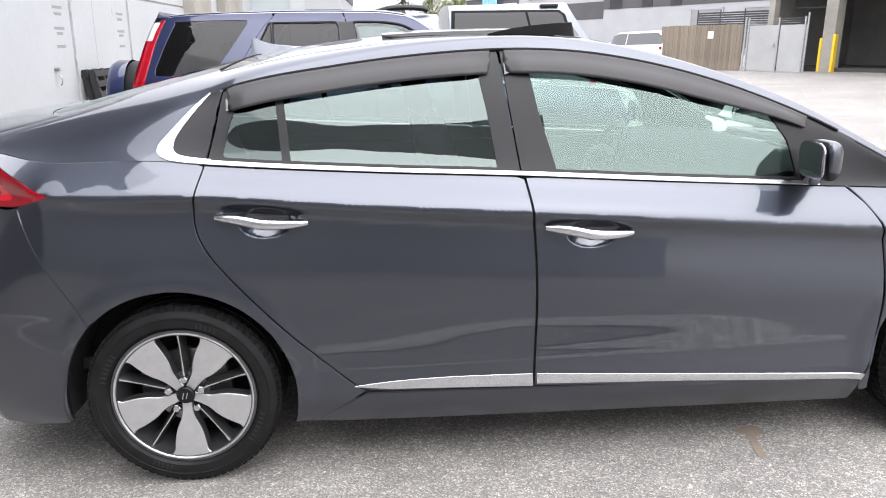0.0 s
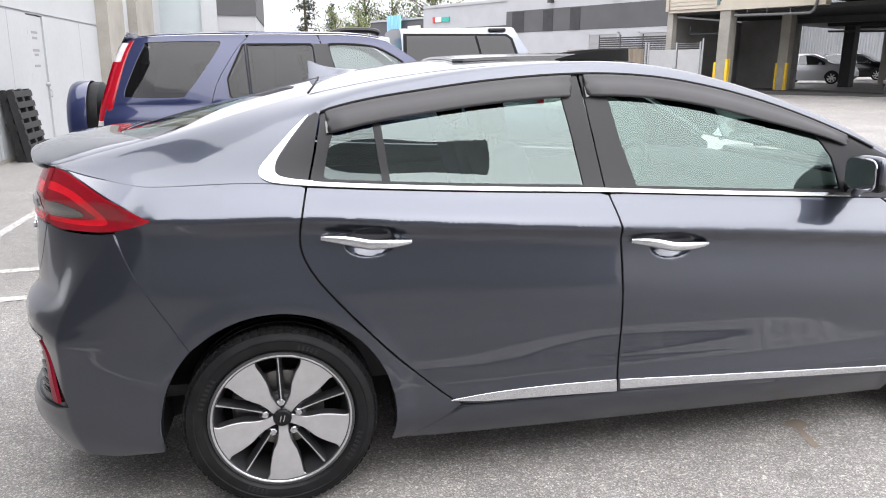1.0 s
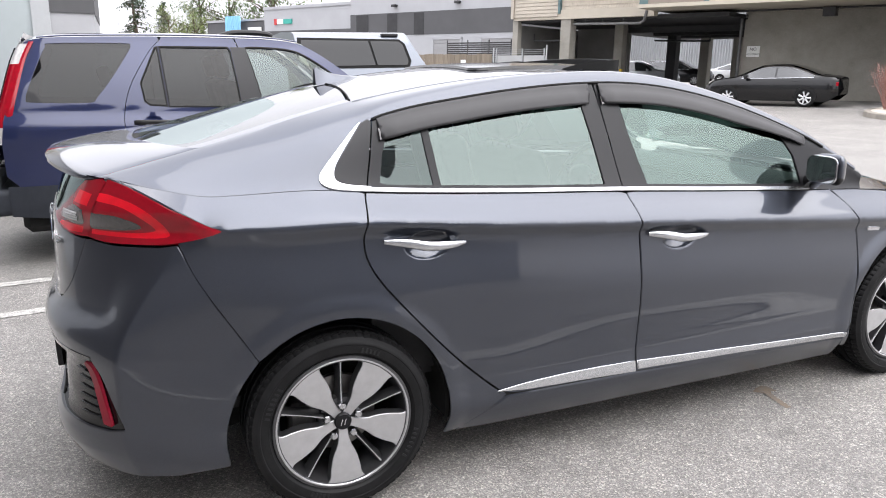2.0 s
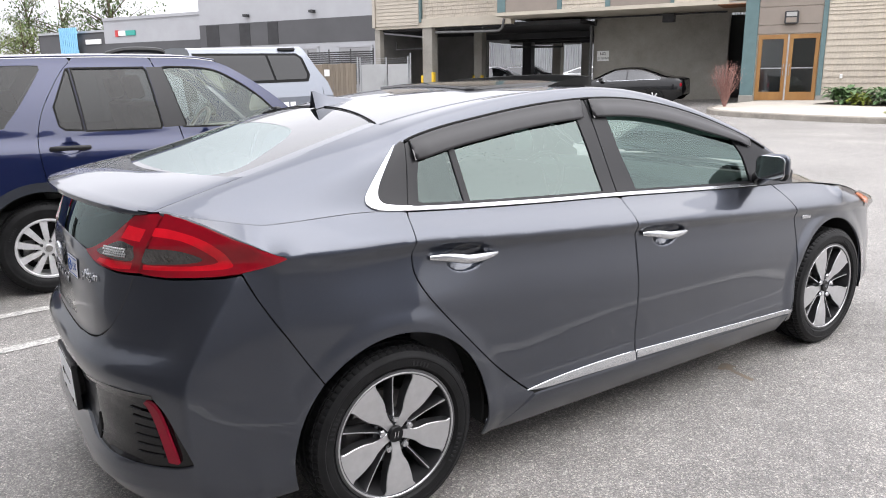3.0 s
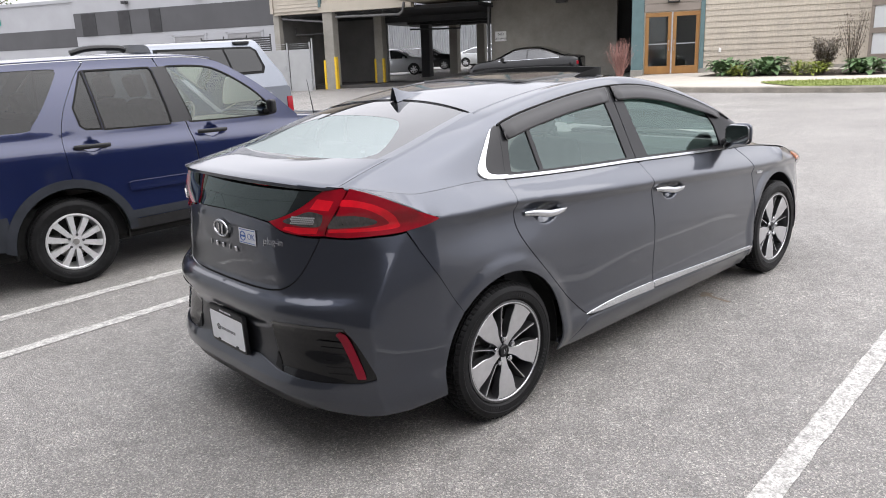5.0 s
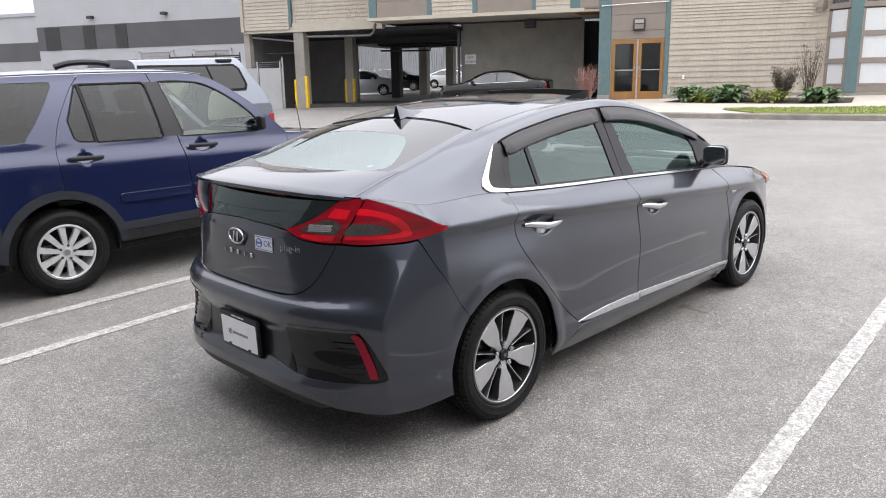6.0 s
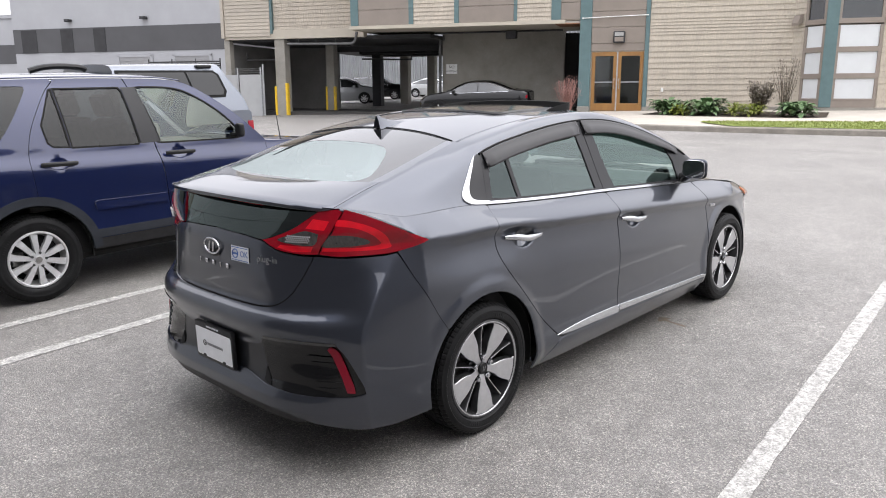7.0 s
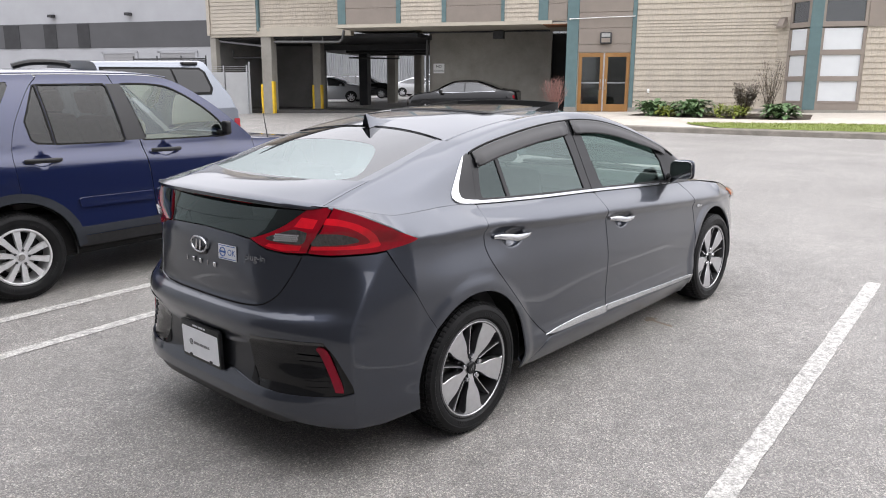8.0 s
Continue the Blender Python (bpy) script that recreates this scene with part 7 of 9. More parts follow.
W_Q = curve([(-0.61, 1.275), (-0.53, 1.46), (-0.45, 1.620), (-0.40, 1.650), (0.09, 1.650), (0.140, 1.632), (0.132, 1.60), (-0.012, 1.395), (-0.13, 1.255), (-0.20, 1.213), (-0.57, 1.225), (-0.61, 1.240)], 4)
W_R1 = [(0.186, 1.35), (0.318, 1.612), (0.330, 1.615), (0.352, 1.176), (0.235, 1.186), (0.200, 1.215)]
W_R2 = [(0.352, 1.618), (0.868, 1.611), (0.884, 1.590), (0.918, 1.168), (0.904, 1.152), (0.374, 1.170)]
W_F = curve([(1.020, 1.585), (1.042, 1.610), (1.34, 1.592), (1.511, 1.530), (1.726, 1.372), (1.874, 1.205), (1.872, 1.145), (1.845, 1.131), (1.14, 1.148), (1.105, 1.165)], 4)
for mir in SIDES:
    outline = thin_out(S_R[:1] + S_R[1:] + flare(0.455, 82, 15) + [(0.47, 0.42)] + S_B[::-1] + suv_roof(0.92, 0.37, 12), 0.004)
    sr = shell("rear_door", M_BLUE, suv, [(outline, (W_R1, W_R2), ())], suv_side, 0.035, gap=0.005, mirrored=mir, fine=((0.24, 1.055, 0.09, 0.06, 0.012),))
    outline = thin_out(S_B + S_F[::-1] + suv_roof(2.14, 0.945, 30), 0.004)
    sf = shell("front_door", M_BLUE, suv, [(outline, (thin_out(W_F, 0.004),), ())], suv_side, 0.035, gap=0.005, mirrored=mir, fine=((1.248, 1.055, 0.09, 0.06, 0.012),))
    rear_edge = [(-0.80, 0.70), (-0.80, 0.93), (-0.77, 1.10), (-0.70, 1.33), (-0.62, 1.56), (-0.585, 1.655)]
    outline = thin_out(rear_edge[::-1] + flare(0.455, 180, 84) + [p for p in S_R[::-1] if p[1] > 0.82] + suv_roof(0.34, -0.56, 20), 0.004)
    shell("quarter_panel", M_BLUE, suv, [(outline, (thin_out(W_Q, 0.004),), ())], suv_side, 0.035, mirrored=mir)
    outline = thin_out(S_F[:2] + [(2.12, 0.45)] + flare(0.455, 195, 0, 2.62) + [(3.2, 0.45), (3.42, 0.7), (3.3, 0.98), (2.9, 1.03), (2.6, 1.055), (2.2, 1.080)], 0.004)
    shell("front_wing", M_BLUE, suv, [(outline, (), ())], suv_side, 0.05, gap=0.003, mirrored=mir)
    # glass
    shell("quarter_glass", M_GLASSDARK, suv, [(thin_out(inset(thin_out(W_Q, 0.004), -0.012), 0.004), (), ())], suv_side, 0.06, lift=-0.006, edge=0, mirrored=mir, label="dark tinted glass")
    for nm, hole, own, ma in (("rear_vent_glass", W_R1, sr, M_GLASSDARK), ("rear_door_glass", W_R2, sr, M_GLASSDARK), ("front_door_glass", thin_out(W_F, 0.004), sf, M_GLASSCABIN)):
        shell(nm, ma, own, [(inset(hole, -0.008), (), ())], suv_side, 0.06, lift=-0.006, edge=0, mirrored=mir)
        ring = inset(hole, -0.009)
        shell("window_seal", M_SEAL, own, [(ring, (inset(hole, 0.003),), ())], suv_side, 0.03, lift=0.002, edge=0.008, mirrored=mir, label="black window seal")
    bar = [(0.893, 1.614), (1.012, 1.612), (1.030, 1.52), (1.098, 1.156), (0.930, 1.156), (0.897, 1.585)]
    shell("pillar_trim", M_PILLAR, sr, [(bar, (), ())], suv_side, 0.04, lift=0.0035, edge=0.006, mirrored=mir)
    # cladding: wheel-arch flares, sill, rub strip
    for cx in (0.0, 2.62):
        outline = thin_out(flare(0.490, 178 if cx == 0 else 188, 4, cx) + [(cx + 0.47, 0.36)] + flare(0.425, 2, 182, cx), 0.004)
        shell("arch_flare", M_CLAD, suv, [(outline, (), ())], suv_side, 0.03, lift=0.016, edge=0.04, mirrored=mir, label="gray plastic arch flare")
    outline = [(0.455, 0.502), (1.102, 0.500), (2.10, 0.492), (2.09, 0.432), (0.462, 0.436)]
    shell("door_cladding", M_CLAD, suv, [(outline, (), ())], suv_side, 0.04, lift=0.010, edge=0.02, mirrored=mir, label="gray plastic strip along the doors' foot")
    outline = [(0.465, 0.428), (2.09, 0.424), (2.10, 0.335), (0.43, 0.345)]
    # sill coloured black for the shade it lies in
    shell("sill_cladding", M_BLACK, suv, [(outline, (), ())], suv_side, 0.05, lift=0.012, edge=0.05, mirrored=mir, label="plastic sill, black to carry the shade under the doors")
    for x0, x1, own in ((0.464, 1.078, sr), (1.118, 2.10, sf)):
        outline = [(x0 + 0.012, 0.662), (x1, 0.652), (x1, 0.724), (x0 + 0.03, 0.738), (x0, 0.728)]
        shell("rub_strip", M_BLUE, own, [(outline, (), ())], suv_side, 0.03, lift=0.020, edge=0.03, mirrored=mir, label="blue side rub strip")
    outline = [(-0.44, 0.62), (-0.80, 0.62), (-0.80, 0.40), (-0.42, 0.36)]
    shell("bumper_side", M_CLAD, suv, [(outline, (), ())], suv_side, 0.05, lift=0.01, edge=0.05, mirrored=mir)
    sg = 1 if mir else -1
    for hx, own in ((0.24, sr), (1.248, sf)):
        bm = bmesh.new()
        tube(bm, [(hx - 0.135, sg * 0.868, 1.060), (hx - 0.10, sg * 0.885, 1.060), (hx + 0.10, sg * 0.885, 1.054), (hx + 0.135, sg * 0.868, 1.054)], [0.016, 0.019, 0.018, 0.014], 10, flat=0.6)
        part("door_handle", bm, M_BLACK, own, "black door handle", smooth=True)
    # tail lamp: a tall strip on the rear pillar
    def lampmap(s, z, sg=sg):
        xr = spline((0.90, -0.855), (1.10, -0.815), (1.33, -0.745), (1.56, -0.665), (1.68, -0.60))(z)
        y = spline((0.9, 0.80), (1.2, 0.775), (1.66, 0.60))(z)
        return (xr + s * 1.0, -(y - 0.035 * (1 - s / 0.09) ** 2), z)
    for z0, z1, ma, lb in ((0.93, 1.05, M_CLEARLENS2, "clear lower lens"), (1.05, 1.50, M_REDLENS, "red lens"), (1.50, 1.645, M_CLEARLENS2, "clear upper lens")):
        shell("tail_lamp", ma, suv, [([(0, z0), (0.085 if z0 > 1.4 else 0.10, z0), (0.085, z1), (0, z1)], (), ())], lampmap, 0.03, lift=0.004, edge=0.02, mirrored=mir, label=lb)
    shell("lamp_edge", M_REDLENS, suv, [([(0.062, 0.93), (0.10, 0.93), (0.092, 1.66), (0.062, 1.66)], (), ())], lampmap, 0.03, lift=0.006, edge=0.01, mirrored=mir)
    # mirror
    bm = bmesh.new()
    box(bm, 1.815, 1.875, sg * 0.885 - 0.048, sg * 0.885 + 0.048, 1.142, 1.262, 0.026, seg=4)
    box(bm, 1.81, 1.88, sg * 0.82 - 0.06, sg * 0.82 + 0.06, 1.135, 1.18, 0.018, seg=2)
    part("door_mirror", bm, M_BLACK, sf, "black door mirror", smooth=True)
# roof, bonnet, windscreen, tailgate
def suv_top(x, w):
    return (x, -w * (s_top(x) - 0.03) * 1.0, s_roofz(x) + 0.045 * (1 - abs(w) ** 2.4))


bm = bmesh.new()
rows = [[bm.verts.new(suv_top(x, w)) for w in np.linspace(-1.015, 1.015, 17)] for x in np.linspace(-0.60, 1.45, 24)]
for r, s in zip(rows, rows[1:]):
    for k in range(16):
        bm.faces.new((r[k], r[k + 1], s[k + 1], s[k]))
bmesh.ops.recalc_face_normals(bm, faces=bm.faces)
if bm.faces[:][0].normal.z < 0:
    bmesh.ops.reverse_faces(bm, faces=bm.faces[:])
part("roof", bm, M_BLUE, suv, smooth=60)
for sg in (-1, 1):
    bm = bmesh.new()
    tube(bm, [(x, sg * (s_top(x) - 0.035), s_roofz(x) + 0.012) for x in np.linspace(-0.50, 1.45, 14)], 0.006, 8, flat=2.0)
    part("drip_moulding", bm, M_BLUE, suv, smooth=True)
bm = bmesh.new()
rows = [[bm.verts.new(suv_top(x, w)) for w in np.linspace(-1.0, 1.0, 13)] for x in np.linspace(1.45, 2.18, 12)]
for r, s in zip(rows, rows[1:]):
    for k in range(12):
        bm.faces.new((r[k], r[k + 1], s[k + 1], s[k]))
part("windscreen", bm, M_GLASSCABIN, suv, smooth=60)
bm = bmesh.new()
rows = [[bm.verts.new((x, w * (s_half(x) - 0.05), lerp(1.085, 0.95, (x - 2.15) / 1.25) + 0.03 * (1 - abs(w) ** 3) - 0.06 * abs(w) ** 6)) for w in np.linspace(-1, 1, 17)] for x in np.linspace(2.15, 3.40, 12)]
for r, s in zip(rows, rows[1:]):
    for k in range(16):
        bm.faces.new((r[k], r[k + 1], s[k + 1], s[k]))
part("bonnet", bm, M_BLUE, suv, smooth=60)
bm = bmesh.new()
rear_prof = spline((0.55, -0.86), (0.92, -0.86), (1.10, -0.82), (1.33, -0.75), (1.56, -0.67), (1.70, -0.60))
rows = [[bm.verts.new((rear_prof(z) + 0.02 * abs(w) ** 4 - 0.012, w * spline((0.5, 0.77), (1.2, 0.755), (1.68, 0.57))(z), z)) for w in np.linspace(-1, 1, 13)] for z in np.linspace(0.60, 1.735, 16)]
for r, s in zip(rows, rows[1:]):
    for k in range(12):
        bm.faces.new((r[k], r[k + 1], s[k + 1], s[k]))
gate = part("tailgate", bm, M_BLUE, suv, smooth=60)
bm = bmesh.new()
rows = [[bm.verts.new((rear_prof(z) - 0.018, w * spline((1.2, 0.64), (1.6, 0.50))(z), z)) for w in np.linspace(-1, 1, 5)] for z in np.linspace(1.22, 1.62, 5)]
for r, s in zip(rows, rows[1:]):
    for k in range(4):
        bm.faces.new((r[k], r[k + 1], s[k + 1], s[k]))
part("rear_glass", bm, M_BLACKPANE, gate, "dark rear glass")
bm = bmesh.new()
box(bm, -0.95, -0.72, -0.80, 0.80, 0.40, 0.60, 0.05, seg=3)
part("rear_bumper", bm, M_CLAD, suv, "gray plastic rear bumper", smooth=True)
bm = bmesh.new()
lathe(bm, [(0.0, -0.02), (0.30, -0.01), (0.345, 0.01), (0.365, 0.05), (0.365, 0.16)], 44, axis="x")
for v in bm.verts:
    v.co = Vector((-1.155, -0.06, 0.99)) + Vector((v.co.x, v.co.y, v.co.z))
spare = part("spare_wheel", bm, M_BLUE, suv, "spare wheel in a blue hard cover", smooth=40)
bm = bmesh.new()
lathe(bm, [(0.34, 0.15), (0.352, 0.17), (0.35, 0.24), (0.30, 0.27), (0.0, 0.27)], 44, axis="x")
for v in bm.verts:
    v.co = Vector((-1.155, -0.06, 0.99)) + v.co
part("spare_tyre", bm, M_RUBBER, spare, smooth=40)
bm = bmesh.new()
box(bm, -0.75, 3.1, -0.74, 0.74, 0.25, 0.62, 0.05)
box(bm, 2.3, 3.2, -0.62, 0.62, 0.5, 0.95, 0.05)
part("floor_pan", bm, M_WELL, suv)
for cx in (0.0, 2.62):
    for sg in (-1, 1):
        bm = bmesh.new()
        lathe(bm, [(0.41, sg * 0.84), (0.43, sg * 0.82), (0.43, sg * 0.58), (0.05, sg * 0.56)], 32, a0=radians(-8), a1=radians(188))
        for v in bm.verts:
            v.co += Vector((cx, 0, SR))
        part("wheel_well", bm, M_WELL, suv)
for y in (-0.36, 0.36):
    bm = bmesh.new()
    box(bm, 0.98, 1.48, y - 0.24, y + 0.24, 0.70, 0.86, 0.05, seg=2)
    mm = Matrix.Translation((1.0, 0, 0.84)) @ pose(0, 0, 0, 0, -14, 0)
    box(bm, -0.07, 0.07, y - 0.24, y + 0.24, 0.0, 0.52, 0.05, m=mm, seg=2)
    box(bm, -0.05, 0.05, y - 0.13, y + 0.13, 0.55, 0.74, 0.04, m=mm, seg=2)
    part("front_seat", bm, M_SEATGREY, suv, "gray front seat", smooth=True)
bm = bmesh.new()
box(bm, 0.05, 0.55, -0.62, 0.62, 0.66, 0.84, 0.05, seg=2)
mm = Matrix.Translation((0.08, 0, 0.82)) @ pose(0, 0, 0, 0, -14, 0)
box(bm, -0.07, 0.07, -0.62, 0.62, 0.0, 0.5, 0.05, m=mm, seg=2)
for y in (-0.36, 0.36):
    box(bm, -0.05, 0.05, y - 0.12, y + 0.12, 0.52, 0.68, 0.04, m=mm, seg=2)
part("rear_seat", bm, M_SEATGREY, suv, "gray rear seat", smooth=True)
bm = bmesh.new()
box(bm, 1.68, 2.12, -0.70, 0.70, 0.75, 1.07, 0.06, seg=2)
wm = Matrix.Translation((1.56, 0.36, 1.08)) @ pose(0, 0, 0, 0, -58, 0)
tube(bm, [wm @ Vector((0.18 * math.cos(a), 0.18 * math.sin(a), 0)) for a in np.linspace(0, math.tau, 25)], 0.016, 8, caps=False)
part("dashboard", bm, M_BEIGE, suv, "beige dashboard with steering wheel", smooth=True)
bm = bmesh.new()
tube(bm, [(2.42, -0.70, 1.06), (2.37, -0.71, 1.40)], [0.006, 0.002], 6)
part("rod_aerial", bm, M_DARKSTEEL, suv)
for cx in (0.0, 2.62):
    for sg in (-1, 1):
        alloy_wheel(suv, (cx, sg * 0.735, SR), sg, 5, SR, 0.212, "twin", True, 0.215)


# ---------------------------------------------------------------- a plainer kind of car for those far off
def plain_car(name, m, ma, label, length, height, roof, belt, wheels, radius, group="", rear_lamp=True, half=0.90):
    """roof and belt: splines of height along the car; the nose is at +x, the tail at x = 0."""
    car = thing(name, m, label, "car", group)
    wid = spline((0.0, half * 0.72), (0.12, half * 0.88), (0.5, half * 0.97), (length * 0.5, half), (length - 0.6, half * 0.96), (length - 0.15, half * 0.82), (length, half * 0.55))

    def section(x):
        w, zb, zr = wid(x), belt(x), max(roof(x), belt(x) + 0.02)
        k = ease((zr - zb) / 0.35)
        in1 = lerp(0.05, 0.235, k)
        low = lerp(0.42, 0.20, ease(min(x, length - x) / 0.35))
        return [(w * 0.93, low), (w * 0.99, 0.42), (w, 0.62), (w * 0.985, zb - 0.06), (w * 0.95, zb), (w - in1, zr - 0.05 * k - 0.01), (w - in1 - 0.10, zr), (w * 0.3, zr + 0.03), (0, zr + 0.035)]
    xs = sorted(set(list(np.linspace(0.0, length, 44)) + [0.03, length - 0.03]))
    bm = bmesh.new()
    rows = []
    for x in xs:
        s = section(x)
        pts = [(x, -y, z) for y, z in s] + [(x, y, z) for y, z in s[-2::-1]]
        rows.append([bm.verts.new(p) for p in pts])
    for r, s in zip(rows, rows[1:]):
        for k in range(len(r) - 1):
            bm.faces.new((r[k], r[k + 1], s[k + 1], s[k]))
    bm.faces.new(rows[0])
    bm.faces.new(rows[-1][::-1])
    bmesh.ops.recalc_face_normals(bm, faces=bm.faces)
    part("body", bm, ma, car, smooth=45)

    def side(x, z):
        s = section(x)
        y0, z0, y1, z1 = s[4][0], s[4][1], s[5][0], s[5][1]
        return (x, -lerp(y0, y1, (z - z0) / max(0.05, z1 - z0)), z)
    cab = [x for x in xs if roof(x) - belt(x) > 0.16]
    c0, c1 = cab[0] + 0.02, cab[-1] - 0.02
    mid = (c0 + c1) / 2 + 0.05
    for mir in SIDES:
        for a, b in ((c0, mid - 0.03), (mid + 0.03, c1)):
            outline = [(x, belt(x) + 0.03) for x in np.linspace(a, b, 10)] + [(x, max(belt(x) + 0.05, roof(x) - 0.085)) for x in np.linspace(b, a, 10)]
            shell("side_window", M_PANEDARK, car, [(outline, (), ())], side, 0.08, lift=0.006, edge=0.006, mirrored=mir, label="dark side window")
        sg = 1 if mir else -1
        bm = bmesh.new()
        ring = [(x, max(belt(x) + 0.05, roof(x) - 0.08)) for x in np.linspace(c0, c1, 20)]
        ring = [(c1, belt(c1) + 0.028)] + [(x, belt(x) + 0.026) for x in np.linspace(c1, c0, 12)][1:] + ring
        tube(bm, [(q[0], sg * -(q[1] - 0.008), q[2]) for q in (side(x, z) for x, z in ring)], 0.011, 5)
        part("window_trim", bm, M_CHROME, car, "chrome window surround", smooth=True)
        bm = bmesh.new()
        box(bm, c1 - 0.28, c1 - 0.14, sg * (half + 0.06) - 0.09, sg * (half + 0.06) + 0.09, belt(c1) + 0.02, belt(c1) + 0.16, 0.03, seg=2)
        part("door_mirror", bm, ma, car, smooth=True)
        bm = bmesh.new()
        box(bm, 0.02, 0.22, sg * half * 0.66 - 0.16, sg * half * 0.66 + 0.16, belt(0.1) - 0.24, belt(0.1) - 0.09, 0.03, seg=2)
        part("tail_lamp", bm, M_REDLENS, car, "red tail lamp", smooth=True)
        bm = bmesh.new()
        box(bm, length - 0.34, length - 0.08, sg * half * 0.66 - 0.15, sg * half * 0.66 + 0.15, 0.60, 0.74, 0.04, seg=2)
        part("headlamp", bm, M_CLEARLENS, car, "clear headlamp", smooth=True)
        for x in (c0 + 0.62, mid + 0.55):
            bm = bmesh.new()
            tube(bm, [(x - 0.1, sg * (half * 0.985), belt(x) - 0.09), (x + 0.08, sg * (half * 0.985), belt(x) - 0.09)], 0.014, 6)
            part("door_handle", bm, ma, car, smooth=True)
    # glass at front and back
    xs_f = [x for x in xs if x > mid and 0.10 < roof(x) - belt(x) < (max(roof(v) for v in xs) - belt(x)) * 0.93]
    xs_r = [x for x in xs if x < mid and 0.10 < roof(x) - belt(x) < (max(roof(v) for v in xs) - belt(x)) * 0.93]
    for run, nm in ((xs_f, "windscreen"), (xs_r, "rear_window")):
        if len(run) < 2:
            continue
        bm = bmesh.new()
        rr = [[bm.verts.new((x, w * (section(x)[6][0] + 0.02), roof(x) + 0.045 - 0.02 * abs(w) ** 2)) for w in np.linspace(-1, 1, 7)] for x in np.linspace(run[0], run[-1], 8)]
        for r, s in zip(rr, rr[1:]):
            for k in range(6):
                bm.faces.new((r[k], r[k + 1], s[k + 1], s[k]))
        bmesh.ops.recalc_face_normals(bm, faces=bm.faces)
        part(nm, bm, M_PANEDARK, car, "dark glass", smooth=60)
    for cx in wheels:
        for sg in (-1, 1):
            w = new("wheel")
            w.parent = car
            w.matrix_basis = Matrix.Translation((cx, sg * (half - 0.09), radius)) @ (Matrix.Identity(4) if sg < 0 else pose(0, 0, 0, 0, 0, 180))
            bm = bmesh.new()
            lathe(bm, [(radius * 0.69, -0.075), (radius * 0.75, -0.10), (radius * 0.93, -0.10), (radius, -0.07), (radius, 0.09), (radius * 0.7, 0.1)], 36)
            part("tyre", bm, M_RUBBER, w, smooth=35)
            bm = bmesh.new()
            lathe(bm, [(radius * 0.71, -0.085), (radius * 0.66, -0.082), (radius * 0.62, -0.04)], 36)
            for i in range(7):
                a = math.tau * i / 7
                tube(bm, [(0.03 * math.cos(a), -0.06, 0.03 * math.sin(a)), (radius * 0.66 * math.cos(a), -0.075, radius * 0.66 * math.sin(a))], [0.03, 0.034], 6)
            part("rim", bm, M_ALLOYSILVER, w, "silver spoked rim", smooth=35)
            bm = bmesh.new()
            lathe(bm, [(0, -0.02), (radius * 0.68, -0.02)], 24)
            part("wheel_back", bm, M_WELL, w)
            # flat black ring drawn on the side in place of the arch's shadow
            bm = bmesh.new()
            lathe(bm, [(radius + 0.055, -0.088), (radius * 0.9, -0.086), (radius * 0.3, -0.083)], 28, a0=radians(-4), a1=radians(184))
            for v in bm.verts:
                v.co.y += 0.0
            part("arch_shade_ring", bm, M_WELL, w)
    return car


def along(u, y, z, front):
    """A pose in the building's axes on the asphalt, nose along the front (front=1: towards its right) or turned by degrees."""
    p = SITE @ Vector((u, y, 0))
    d = SITE.to_3x3() @ Vector((math.cos(radians(front)), math.sin(radians(front)), 0))
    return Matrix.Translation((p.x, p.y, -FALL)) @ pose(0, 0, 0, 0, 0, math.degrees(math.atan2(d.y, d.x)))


sedan_roof = spline((0.0, 0.98), (0.10, 1.02), (0.55, 1.07), (1.05, 1.24), (1.60, 1.40), (2.1, 1.435), (2.6, 1.41), (3.1, 1.24), (3.55, 1.03), (4.2, 0.93), (4.7, 0.78), (4.85, 0.62))
sedan_belt = spline((0.0, 0.95), (0.8, 0.98), (2.4, 0.955), (3.6, 0.93), (4.3, 0.85), (4.85, 0.58))
plain_car("sedan_car", along(-2.12, -0.25, 0, 180), M_BLACKCAR, "black four-door sedan parked under the overhang by the concrete wall", 4.80, 1.45, lambda x: 1.03 * sedan_roof(x * 1.01), lambda x: 1.03 * sedan_belt(x * 1.01), (1.04, 3.79), 0.335)
wagon_roof = spline((0.0, 1.10), (0.08, 1.30), (0.35, 1.56), (0.9, 1.665), (1.8, 1.67), (2.5, 1.62), (3.05, 1.36), (3.45, 1.14), (4.1, 1.04), (4.5, 0.86), (4.65, 0.66))
wagon_belt = spline((0.0, 1.06), (0.8, 1.10), (2.4, 1.05), (3.5, 1.02), (4.2, 0.93), (4.65, 0.62))
# this car's paint is grayed to include the car park's shade
plain_car("crossover_car", along(-17.2, 12.2, 0, 8), M_GREYCAR, "silver gray crossover parked inside the car park, toned for the shade", 4.65, 1.67, wagon_roof, wagon_belt, (0.95, 3.65), 0.35)
plain_car("crossover_car", along(-17.6, 18.0, 0, 8), M_BLACKCAR, "black crossover parked inside the car park", 4.65, 1.67, wagon_roof, wagon_belt, (0.95, 3.65), 0.35)
plain_car("sedan_car", along(-14.9, 21.5, 0, 0), M_WHITECAR, "silver white sedan beyond the car park columns", 4.85, 1.45, sedan_roof, sedan_belt, (1.05, 3.83), 0.325)
plain_car("crossover_car", along(-13.9, 25.5, 0, 0), M_WHITECAR, "white crossover beyond the car park columns", 4.65, 1.67, wagon_roof, wagon_belt, (0.95, 3.65), 0.35)

